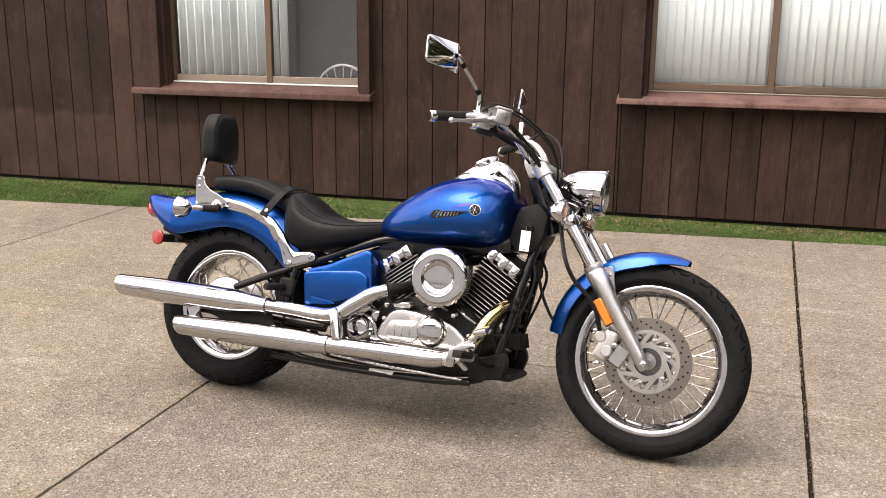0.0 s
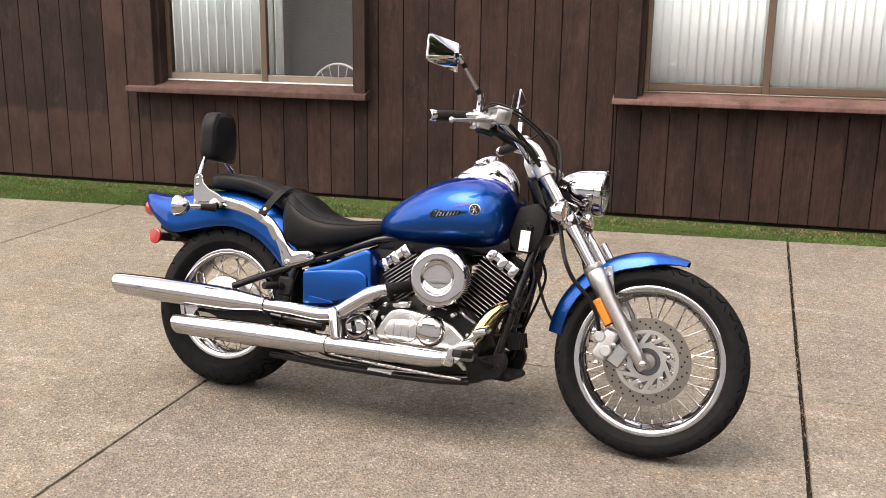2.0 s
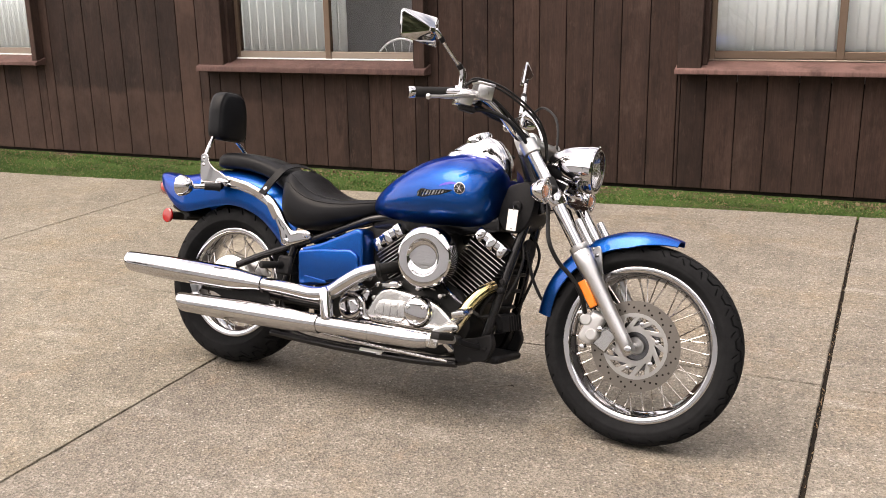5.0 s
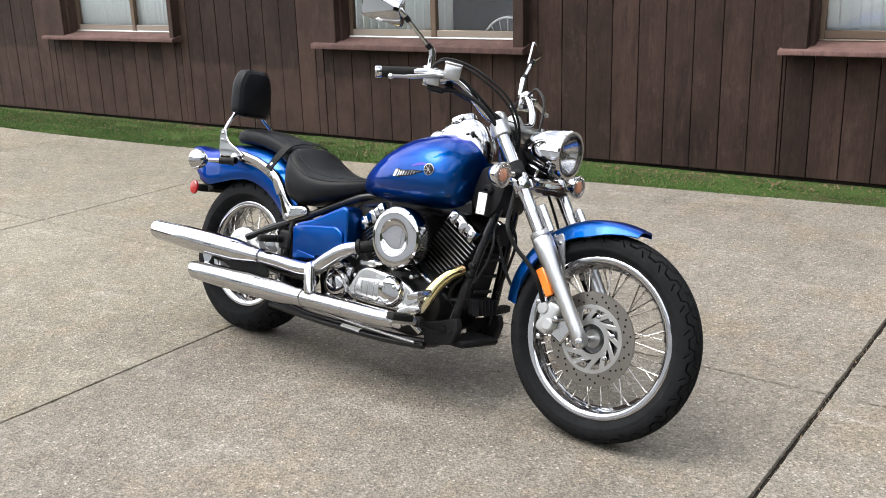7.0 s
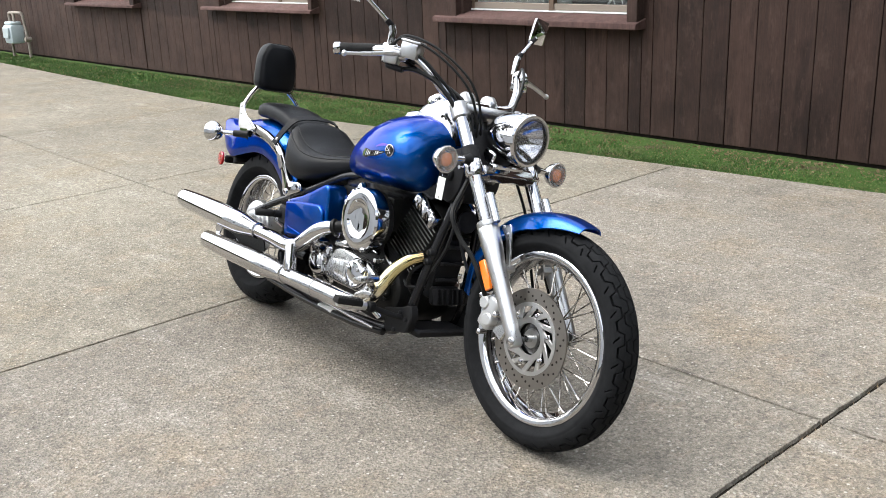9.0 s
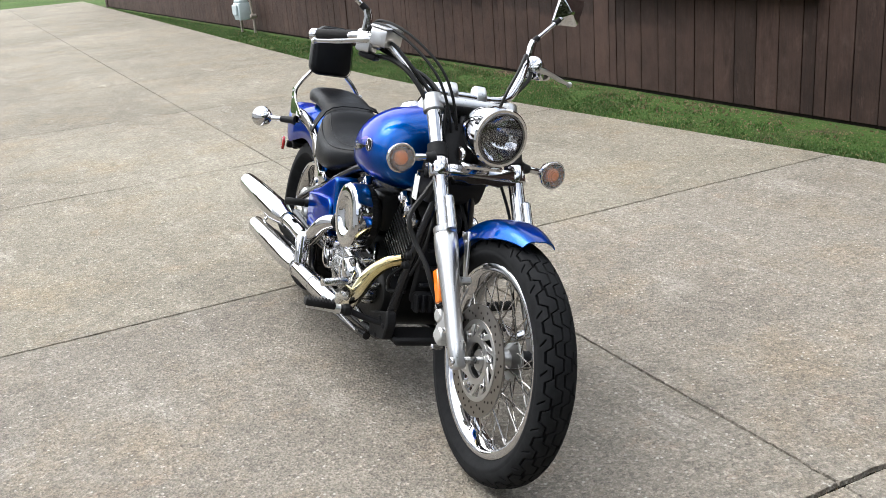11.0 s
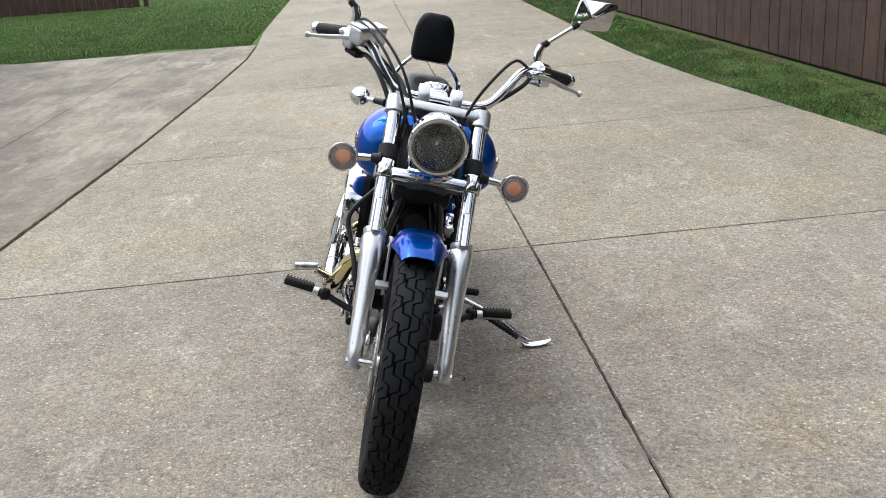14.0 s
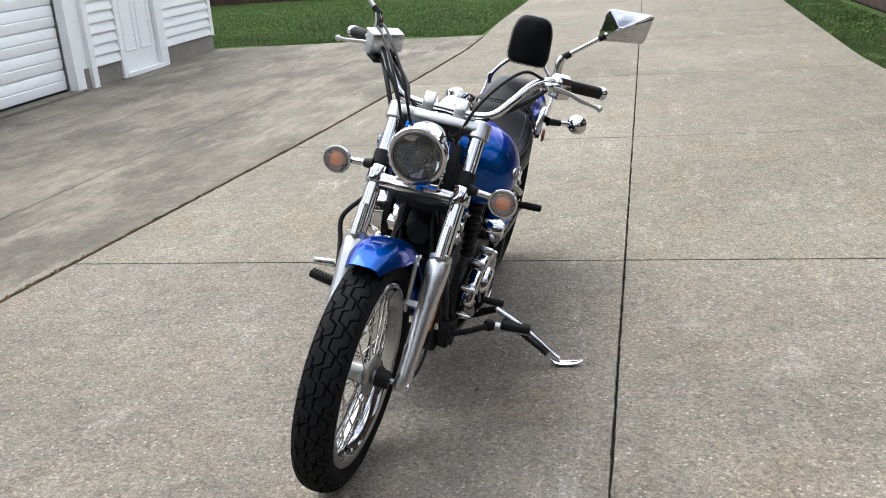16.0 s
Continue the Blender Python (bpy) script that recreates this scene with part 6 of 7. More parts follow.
loft(bm, [section(*row, belly=0.45, p_up=3.0, p_dn=3.2) for row in spread(SEAT, [0.268 + 0.41 * i / 36 for i in range(37)])])
seat = part("rider_seat", bm, M_LEATHER, bike, "black leather rider seat, scooped", 60)
for f in (0.62, 0.86):
    bm = nb()
    for side in (-1, 1):
        run = []
        for x, t, b, w in spread(SEAT, [0.285 + 0.37 * i / 24 for i in range(25)]):
            zc = b + (t - b) * 0.45
            z = zc + (t - zc) * f
            run.append((x, side * w * max(0, 1 - f ** 3.0) ** (1 / 3.0) * 1.003, z))
        tube(bm, run, 0.0022, 6)
    part("piping", bm, M_LEATHER, seat)
PILL = [(-0.086, 0.772, 0.742, 0.040), (-0.070, 0.786, 0.733, 0.070), (-0.03, 0.796, 0.730, 0.086), (0.05, 0.797, 0.730, 0.092), (0.13, 0.788, 0.720, 0.094), (0.20, 0.770, 0.700, 0.095), (0.26, 0.747, 0.668, 0.096), (0.295, 0.731, 0.652, 0.094)]
bm = nb()
loft(bm, [section(*row, belly=0.42, p_up=3.2, p_dn=3.4) for row in spread(PILL, [-0.086 + 0.381 * i / 30 for i in range(31)])])
pill = part("passenger_seat", bm, M_LEATHER, bike, "black leather passenger pad on the rear fender", 60)
bm = nb()
run = [(x, s * w * 0.93, b + (t - b) * 0.72) for s in (-1,) for x, t, b, w in spread(PILL, [-0.07 + 0.35 * i / 16 for i in range(17)])]
tube(bm, run, 0.002, 6)
tube(bm, [(x, -y, z) for x, y, z in run], 0.002, 6)
part("piping", bm, M_LEATHER, pill)
# strap over the seam
bm = nb()
rings = []
for y, z in [(-0.132, 0.652), (-0.118, 0.700), (-0.102, 0.738), (-0.085, 0.755), (-0.05, 0.764), (0, 0.767), (0.05, 0.764), (0.085, 0.755), (0.102, 0.738), (0.118, 0.700), (0.132, 0.652)]:
    dx = 0.262 - 0.06 * max(0, (0.755 - z) / 0.1)
    rings.append([(dx - 0.013, y, z + 0.004), (dx + 0.013, y, z - 0.006), (dx + 0.013, y * 1.03, z - 0.003), (dx - 0.013, y * 1.03, z + 0.008)])
loft(bm, rings)
strap = part("seat_strap", bm, M_LEATHER, bike, "black leather strap over the seat joint")
for side in (-1, 1):
    bm = nb()
    lathe(bm, (0.212, side * 0.130, 0.672), (0, side, 0.3), [(0, 0.008), (0.003, 0.007), (0.005, 0.002)], 12)
    part("rivet", bm, M_CHROME, strap)

# ---- rear fender ----
FEND = [(-0.386, 0.692, 0.676, 0.036), (-0.362, 0.698, 0.655, 0.058), (-0.33, 0.694, 0.628, 0.074), (-0.29, 0.692, 0.598, 0.087), (-0.24, 0.696, 0.568, 0.098), (-0.19, 0.705, 0.556, 0.104), (-0.12, 0.719, 0.570, 0.108), (-0.04, 0.730, 0.590, 0.108), (0.03, 0.733, 0.601, 0.108), (0.10, 0.728, 0.594, 0.108), (0.18, 0.710, 0.566, 0.108), (0.25, 0.678, 0.516, 0.108), (0.30, 0.642, 0.468, 0.108), (0.345, 0.590, 0.43, 0.104)]
bm = nb()
rings = []
for x, top, bottom, w in spread(FEND, [-0.386 + 0.731 * i / 46 for i in range(47)]):
    arc = []
    for q in range(25):
        s = -1 + q / 12
        y = w * math.copysign(min(1.0, abs(s) * 1.35) ** 0.8, s) if abs(s) < 0.74 else w * math.copysign(1.0, s)
        if abs(s) < 0.74:
            z = top - (top - bottom) * 0.34 * (abs(s) / 0.74) ** 2.6
        else:
            z = top - (top - bottom) * (0.34 + 0.66 * (abs(s) - 0.74) / 0.26)
        arc.append((y, z))
    inner = [(y * 0.965, z - 0.004) for y, z in arc[::-1]]
    rings.append([(x, y, z) for y, z in arc + inner])
loft(bm, rings)
rf = part("rear_fender", bm, M_BLUE, bike, "glossy metallic blue bobbed rear fender", 55)
bm = nb()
loft(bm, [section(x, t, b, w, 0.5) for x, t, b, w in ((-0.396, 0.652, 0.634, 0.020), (-0.390, 0.666, 0.618, 0.038), (-0.372, 0.676, 0.604, 0.052), (-0.325, 0.682, 0.600, 0.058))])
part("tail_lamp", bm, M_RED, rf, "red tail lamp lens")
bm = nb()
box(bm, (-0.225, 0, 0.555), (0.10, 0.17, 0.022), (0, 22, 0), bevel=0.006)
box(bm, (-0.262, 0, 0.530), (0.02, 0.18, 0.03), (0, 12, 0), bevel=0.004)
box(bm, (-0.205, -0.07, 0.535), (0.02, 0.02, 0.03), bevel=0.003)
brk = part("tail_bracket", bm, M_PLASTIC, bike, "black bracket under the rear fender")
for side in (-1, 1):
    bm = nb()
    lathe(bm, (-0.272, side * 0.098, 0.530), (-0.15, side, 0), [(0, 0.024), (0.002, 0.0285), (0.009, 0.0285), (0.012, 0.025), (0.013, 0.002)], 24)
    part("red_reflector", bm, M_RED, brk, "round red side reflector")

# ---- backrest and side plates ----
bm = nb()
rings = []
for k, s in ((-1, 0.86), (-0.8, 0.97), (-0.4, 1.0), (0.3, 1.0), (0.75, 0.95), (1, 0.82)):
    o = rounded([(-0.082 * s, -0.088 * s), (0.082 * s, -0.088 * s), (0.078 * s, 0.04 * s), (0.052 * s, 0.092 * s), (-0.052 * s, 0.092 * s), (-0.078 * s, 0.04 * s)], 0.035, 5)
    rings.append([(-0.106 + 0.037 * k - (0.075 * z if True else 0) * 1.0 + 0.008 * (1 - abs(y) / 0.08), y, 0.930 + z * 1.04) for y, z in o])
loft(bm, rings)
pad = part("backrest_pad", bm, M_LEATHER, bike, "black leather passenger backrest pad", 50)
bm = nb()
rings = []
for k, s in ((0.66, 0.985), (0.70, 1.01), (0.76, 0.985)):
    o = rounded([(-0.082 * s, -0.088 * s), (0.082 * s, -0.088 * s), (0.078 * s, 0.04 * s), (0.052 * s, 0.092 * s), (-0.052 * s, 0.092 * s), (-0.078 * s, 0.04 * s)], 0.035, 5)
    rings.append([(-0.106 + 0.037 * k - 0.075 * z + 0.008 * (1 - abs(y) / 0.08), y, 0.930 + z * 1.04) for y, z in o])
loft(bm, rings, cap=False)
part("piping", bm, M_LEATHER, pad)
bm = nb()
for side in (-1, 1):
    bent(bm, [(-0.084, side * 0.130, 0.735), (-0.088, side * 0.126, 0.772), (-0.098, side * 0.100, 0.812), (-0.112, side * 0.066, 0.850), (-0.124, side * 0.052, 0.90), (-0.128, side * 0.050, 0.96)], 0.0078, 12, 5)
sissy = part("sissy_bar", bm, M_CHROME, bike, "chrome sissy bar behind the passenger seat")
for side in (-1, 1):
    bm = nb()
    y0, y1 = (side * 0.131, side * 0.138)
    plate(bm, rounded([(-0.102, 0.778), (-0.066, 0.780), (-0.062, 0.752), (-0.034, 0.728), (0.008, 0.712), (0.050, 0.690), (0.040, 0.682), (-0.084, 0.676), (-0.096, 0.690)], 0.012), y0, y1, 0.002)
    part("side_plate", bm, M_CHROME, sissy, "chrome mounting plate")
    for x, z in ((-0.085, 0.764), (-0.083, 0.738)):
        bm = nb()
        lathe(bm, (x, side * 0.136, z), (0, side, 0), [(0, 0.006), (0.003, 0.006), (0.005, 0.002)], 10)
        part("bolt", bm, M_CHROME, sissy)
    # fender strut sweeping down to the frame
    bm = nb()
    y0, y1 = (side * 0.112, side * 0.128)
    outer = [(-0.10, 0.690), (-0.03, 0.706), (0.04, 0.703), (0.12, 0.690), (0.19, 0.668), (0.245, 0.640), (0.285, 0.600), (0.315, 0.556), (0.345, 0.532), (0.40, 0.540), (0.428, 0.535), (0.430, 0.512), (0.40, 0.500), (0.33, 0.474), (0.305, 0.480), (0.285, 0.535), (0.258, 0.578), (0.22, 0.612), (0.16, 0.640), (0.10, 0.655), (0.03, 0.664), (-0.04, 0.660), (-0.10, 0.652)]
    plate(bm, rounded(outer, 0.01, 3), y0, y1, 0.003, 2)
    strut = part("fender_strut", bm, M_CHROME, bike, "polished fender strut with satin inlays")
    for inlay in ([(0.045, 0.692), (0.12, 0.680), (0.185, 0.658), (0.208, 0.642), (0.195, 0.632), (0.14, 0.655), (0.08, 0.668), (0.045, 0.672)], [(0.225, 0.628), (0.250, 0.618), (0.280, 0.575), (0.262, 0.562), (0.235, 0.598)]):
        bm = nb()
        plate(bm, rounded(inlay, 0.006, 2), side * 0.128, side * 0.1305, 0.0008)
        part("inlay", bm, M_DISC, strut)
    for x, z in ((0.325, 0.492), (0.412, 0.524)):
        bm = nb()
        lathe(bm, (x, side * 0.127, z), (0, side, 0), [(0, 0.011), (0.004, 0.011), (0.006, 0.007), (0.008, 0.006), (0.008, 0.001)], 16)
        part("bolt", bm, M_CHROME, strut)
    bm = nb()
    lathe(bm, (0.0, side * 0.128, 0.676), (0, side, 0), [(0, 0.026), (0.006, 0.026), (0.010, 0.018), (0.012, 0.008)], 20)
    part("boss", bm, M_CHROME, strut)

# ---- exhaust ----
def muffler(axis_pts, rs, label, cut):
    bm = nb()
    n = 28
    rings = []
    run = [Vector(p) for p in axis_pts]
    for i, (p, r) in enumerate(zip(run, rs)):
        d = (run[min(i + 1, len(run) - 1)] - run[max(i - 1, 0)]).normalized()
        s = d.cross(V(0, 0, 1)).normalized()
        u = s.cross(d)
        ring = [p + (s * math.cos(a) + u * math.sin(a)) * r for a in (2 * math.pi * q / n for q in range(n))]
        if i < 3:
            k = (1, 0.9, 0.8)[i]
            ring = [q + d * (-(q - p).dot(u)) * cut * k for q in ring]
        rings.append(ring)
    inner = [p + (q - p) * 0.86 for q, p in ((q, run[0]) for q in rings[0])]
    deep = [q + (run[1] - run[0]).normalized() * 0.07 for q in inner]
    loft(bm, [deep, inner] + rings, cap=True)
    return part("muffler", bm, M_CHROME, bike, label, 32)


def mix3(a, b, t):
    return tuple(p + (q - p) * t for p, q in zip(a, b))


ua, ub = (-0.338, -0.212, 0.342), (0.300, -0.205, 0.336)
m1 = muffler([mix3(ua, ub, t) for t in (0, 0.008, 0.016, 0.04, 0.30, 0.55, 0.80, 0.86, 0.97, 1.0)], [0.034, 0.0368, 0.0378, 0.0385, 0.044, 0.0455, 0.043, 0.038, 0.0285, 0.026], "long upper chrome muffler", 0.28)
la, lb = (-0.048, -0.228, 0.228), (0.565, -0.226, 0.236)
m2 = muffler([mix3(la, lb, t) for t in (0, 0.008, 0.016, 0.04, 0.30, 0.55, 0.78, 0.85, 0.96, 1.0)], [0.032, 0.0345, 0.0355, 0.036, 0.0405, 0.042, 0.041, 0.039, 0.032, 0.030], "long lower chrome muffler", 0.28)
bm = nb()
plate(bm, rounded([(-0.060, 0.318), (0.300, 0.322), (0.330, 0.262), (0.140, 0.250), (0.060, 0.276), (-0.040, 0.280)], 0.012), -0.176, -0.182, 0.0015)
part("muffler_stay", bm, M_ENGBLK, bike, "black steel plate that carries both mufflers")
bm = nb()
plate(bm, rounded([(-0.035, 0.300), (0.030, 0.300), (0.012, 0.262), (-0.015, 0.262)], 0.006), -0.205, -0.212, 0.0015)
part("muffler_bracket", bm, M_CHROME, bike, "small chrome bracket between the mufflers")
for p, r, par in (((0.300, -0.205, 0.336), 0.0305, m1), ((0.568, -0.226, 0.236), 0.034, m2)):
    bm = nb()
    lathe(bm, p, (1, 0, 0.0), [(-0.012, r - 0.004), (-0.010, r), (0.004, r), (0.006, r - 0.004)], 24)
    part("clamp_band", bm, M_CHROME, par)
bm = nb()
bent(bm, [(0.28, -0.205, 0.337), (0.40, -0.204, 0.335), (0.52, -0.203, 0.330), (0.585, -0.202, 0.345), (0.640, -0.200, 0.382), (0.688, -0.196, 0.416), (0.722, -0.188, 0.434), (0.742, -0.176, 0.441)], [0.025, 0.025, 0.026, 0.027, 0.028, 0.027, 0.024, 0.022], 20, 6)
port = nb()
bent(port, [(0.732, -0.180, 0.438), (0.758, -0.160, 0.446), (0.785, -0.120, 0.455), (0.80, -0.08, 0.465)], 0.0205, 16, 5)
lathe(port, (0.748, -0.170, 0.443), (0.7, 0.5, 0.2), [(-0.006, 0.022), (-0.004, 0.028), (0.004, 0.028), (0.006, 0.022)], 18)
part("exhaust_port", port, M_ENGBLK, bike, "black exhaust port of the rear cylinder")
part("upper_pipe", bm, M_CHROME, bike, "upper chrome exhaust pipe with its heat shield")
bm = nb()
bent(bm, [(0.545, -0.226, 0.236), (0.66, -0.226, 0.238), (0.80, -0.224, 0.240), (0.93, -0.220, 0.241), (0.985, -0.214, 0.245)], [0.029, 0.030, 0.031, 0.030, 0.0255], 20, 6)
lp = part("lower_pipe", bm, M_CHROME, bike, "lower chrome exhaust heat shield")
for x in (0.775,):
    bm = nb()
    lathe(bm, (x, -0.2245, 0.2395), (1, 0, 0), [(-0.004, 0.029), (-0.003, 0.0325), (0.003, 0.0325), (0.004, 0.029)], 24)
    part("clamp_band", bm, M_CHROME, lp)
bm = nb()
bent(bm, [(0.94, -0.214, 0.242), (1.00, -0.211, 0.248), (1.050, -0.203, 0.275), (1.082, -0.190, 0.325), (1.102, -0.168, 0.378), (1.128, -0.138, 0.418), (1.148, -0.100, 0.436)], [0.023, 0.0235, 0.0235, 0.023, 0.022, 0.020, 0.019], 20, 6)
part("header_pipe", bm, M_GOLD, bike, "heat-tinted golden header pipe of the front cylinder")
bm = nb()
tube(bm, [(0.575, -0.222, 0.350), (0.582, -0.225, 0.345), (0.604, -0.232, 0.262), (0.606, -0.232, 0.258)], [0.018, 0.022, 0.022, 0.018], 20)
part("crossover_pipe", bm, M_CHROME, bike, "short chrome crossover between the pipes")

# ---- side covers, battery box ----
for side in (-1, 1):
    bm = nb()
    o = rounded([(0.412, 0.478), (0.500, 0.505), (0.645, 0.572), (0.668, 0.562), (0.682, 0.430), (0.676, 0.408), (0.440, 0.345), (0.425, 0.352)], 0.014, 4)
    y0, y1 = (-0.165, -0.085) if side < 0 else (0.085, 0.128)
    plate(bm, o, y0, y1, 0.010, 3)
    sc_ = part("side_cover", bm, M_BLUE, bike, "blue side cover with stepped panel")
    bm = nb()
    o = rounded([(0.416, 0.470), (0.505, 0.485), (0.632, 0.497), (0.664, 0.480), (0.672, 0.430), (0.660, 0.408), (0.445, 0.352), (0.430, 0.356)], 0.012, 4)
    ya, yb = (-0.176, -0.16) if side < 0 else (0.124, 0.136)
    plate(bm, o, ya, yb, 0.007, 3)
    part("raised_panel", bm, M_BLUE, sc_)
    bm = nb()
    o = rounded([(0.455, 0.388), (0.545, 0.378), (0.55, 0.370), (0.455, 0.362)], 0.004, 3)
    ya, yb = (-0.179, -0.174) if side < 0 else (0.135, 0.139)
    plate(bm, o, ya, yb, 0.0015)
    part("rib", bm, M_BLUE, sc_)
    bm = nb()
    lathe(bm, (0.428, -0.166 if side < 0 else 0.128, 0.472), (0, side, 0), [(0, 0.006), (0.003, 0.006), (0.004, 0.002)], 10)
    part("bolt", bm, M_CHROME, sc_)

bm = nb()
plate(bm, rounded([(0.40, 0.455), (0.52, 0.520), (0.66, 0.585), (0.735, 0.610), (0.765, 0.600), (0.760, 0.545), (0.70, 0.46), (0.685, 0.36), (0.45, 0.33), (0.40, 0.37)], 0.012), -0.082, 0.078, 0.006, 2)
part("battery_box", bm, M_PLASTIC, bike, "black battery box under the seat")
bm = nb()
plate(bm, rounded([(0.52, 0.27), (0.545, 0.36), (0.60, 0.405), (0.70, 0.425), (0.74, 0.40), (0.74, 0.21), (0.58, 0.205)], 0.02, 4), -0.098, 0.098, 0.012, 2)
gear = part("gearbox", bm, M_ENGBLK, bike, "black gearbox behind the crankcase")
for x, z, r in ((0.675, 0.405, 0.010), (0.715, 0.385, 0.008), (0.585, 0.375, 0.009), (0.575, 0.245, 0.009)):
    bm = nb()
    lathe(bm, (x, -0.096, z), (0, -1, 0), [(0, r * 1.3), (0.008, r * 1.3), (0.010, r), (0.018, r), (0.020, r * 0.6)], 12)
    part("bolt", bm, M_CAST, gear)

# ---- frame ----
def bar(pts, r, label="", material=None, n=12, k=5, name="frame_tube"):
    bm = nb()
    bent(bm, pts, r, n, k)
    return part(name, bm, material or M_BLACK, bike, label)


for side in (-1, 1):
    s = side
    bar([(1.235, s * 0.035, 0.745), (1.215, s * 0.045, 0.66), (1.185, s * 0.07, 0.52), (1.150, s * 0.095, 0.34), (1.128, s * 0.105, 0.245), (1.098, s * 0.108, 0.198), (1.03, s * 0.110, 0.174), (0.80, s * 0.112, 0.160), (0.50, s * 0.112, 0.152), (0.36, s * 0.108, 0.175), (0.32, s * 0.105, 0.26)], 0.0155, "black tubular frame cradle")
    bar([(0.10, s * 0.108, 0.380), (0.22, s * 0.108, 0.432), (0.32, s * 0.105, 0.470), (0.45, s * 0.105, 0.520), (0.60, s * 0.10, 0.583), (0.68, s * 0.085, 0.612), (0.80, s * 0.05, 0.63)], 0.0135, "black seat rail")
    bar([(0.04, s * 0.10, 0.305), (0.18, s * 0.105, 0.295), (0.34, s * 0.10, 0.285), (0.48, s * 0.09, 0.28)], 0.02, "black swing arm")
    bar([(0.32, s * 0.105, 0.26), (0.33, s * 0.105, 0.40), (0.35, s * 0.105, 0.48)], 0.014, "black rear frame upright")
    bm = nb()
    lathe(bm, (0.04, s * 0.095, 0.305), (0, s, 0), [(-0.02, 0.03), (0.01, 0.03), (0.012, 0.016), (0.03, 0.015), (0.032, 0.008)], 18)
    part("axle_nut", bm, M_CAST, rear_wheel)
bm = nb()
plate(bm, rounded([(1.252, 0.745), (1.215, 0.785), (1.150, 0.765), (1.130, 0.705), (1.122, 0.655), (1.145, 0.622), (1.190, 0.612), (1.220, 0.63), (1.240, 0.67)], 0.012), -0.080, 0.080, 0.010, 2)
nk = part("neck_cover", bm, M_PLASTIC, bike, "black plastic neck cover with the ignition switch")
bm = nb()
lathe(bm, (1.190, -0.079, 0.700), (0, -1, 0), [(0, 0.017), (0.012, 0.017), (0.014, 0.013), (0.016, 0.012), (0.016, 0.004), (0.03, 0.004), (0.034, 0.002)], 18)
part("ignition_switch", bm, M_PLASTIC, nk)
bm = nb()
box(bm, (1.189, -0.110, 0.655), (0.034, 0.0025, 0.068), (0, 2, 0), bevel=0.001)
tagg = part("key_tag", bm, M_WHITEPL, bike, "small white plastic key tag hanging from the key")
bm = nb()
lathe(bm, (1.189, -0.1125, 0.628), (0, 1, 0), [(0, 0.002), (0.001, 0.002)], 8)
part("hole", bm, M_DARK, tagg)
bm = nb()
tube(bm, [(1.190, -0.112, 0.700), (1.192, -0.112, 0.693), (1.190, -0.110, 0.686)], 0.0015, 6)
part("key_ring", bm, M_CHROME, tagg)
bm = nb()
lathe(bm, (1.196, 0.0, 0.560), (1, -0.1, 0.1), [(0, 0.012), (0.008, 0.032), (0.018, 0.036), (0.024, 0.033), (0.026, 0.015), (0.022, 0.002)], 28)
part("horn", bm, M_PLASTIC, bike, "round black horn behind the fork")
bm = nb()
plate(bm, rounded([(1.178, 0.500), (1.160, 0.410), (1.140, 0.300), (1.108, 0.305), (1.128, 0.410), (1.148, 0.505)], 0.01), -0.048, 0.052, 0.006, 2)
elp = part("electrical_cover", bm, M_PLASTIC, bike, "black plastic cover between the down tubes")
for z, w in ((0.475, 0.08), (0.42, 0.085), (0.365, 0.08)):
    bm = nb()
    box(bm, (1.128 + 0.232 * (z - 0.28) + 0.012, 0.0, z), (0.022, w, 0.012), (0, -13, 0), bevel=0.003)
    part("moulded_rib", bm, M_PLASTIC, elp)
for pts, r in (([(1.20, -0.045, 0.60), (1.222, -0.062, 0.54), (1.212, -0.070, 0.47), (1.185, -0.085, 0.40)], 0.005), ([(1.20, 0.03, 0.62), (1.232, 0.045, 0.55), (1.215, 0.055, 0.47), (1.17, 0.07, 0.36)], 0.005), ([(1.15, -0.088, 0.42), (1.135, -0.122, 0.385), (1.120, -0.118, 0.345), (1.13, -0.09, 0.30)], 0.006), ([(1.085, -0.105, 0.345), (1.12, -0.115, 0.335), (1.165, -0.085, 0.345)], 0.0065)):
    bm = nb()
    bent(bm, pts, r, 8, 6)
    part("wire", bm, M_CABLE, elp)
for x, z in ((1.178, 0.455), (1.170, 0.425)):
    bm = nb()
    lathe(bm, (x, -0.098, z), (-0.2, -1, 0), [(-0.01, 0.012), (0.004, 0.012), (0.007, 0.008), (0.012, 0.007)], 10)
    part("bolt", bm, M_PLASTIC, elp)
bm = nb()
box(bm, (1.160, 0.0, 0.315), (0.035, 0.11, 0.06), (0, -12, 0), bevel=0.01)
part("regulator", bm, M_PLASTIC, bike, "black finned regulator on the down tubes")
for k in range(6):
    bm = nb()
    box(bm, (1.180, -0.05 + 0.02 * k, 0.315), (0.022, 0.006, 0.05), (0, -12, 0), bevel=0.001)
    part("fin", bm, M_PLASTIC, bike)
bm = nb()
plate(bm, rounded([(1.03, 0.245), (1.10, 0.262), (1.165, 0.285), (1.178, 0.25), (1.160, 0.196), (1.05, 0.172)], 0.012), -0.13, -0.10, 0.004)
plate(bm, rounded([(1.03, 0.245), (1.10, 0.262), (1.165, 0.285), (1.178, 0.25), (1.160, 0.196), (1.05, 0.172)], 0.012), 0.10, 0.13, 0.004)
box(bm, (1.13, 0, 0.198), (0.11, 0.20, 0.025), bevel=0.008)
fcb = part("control_bracket", bm, M_PLASTIC, bike, "black forward-control bracket")
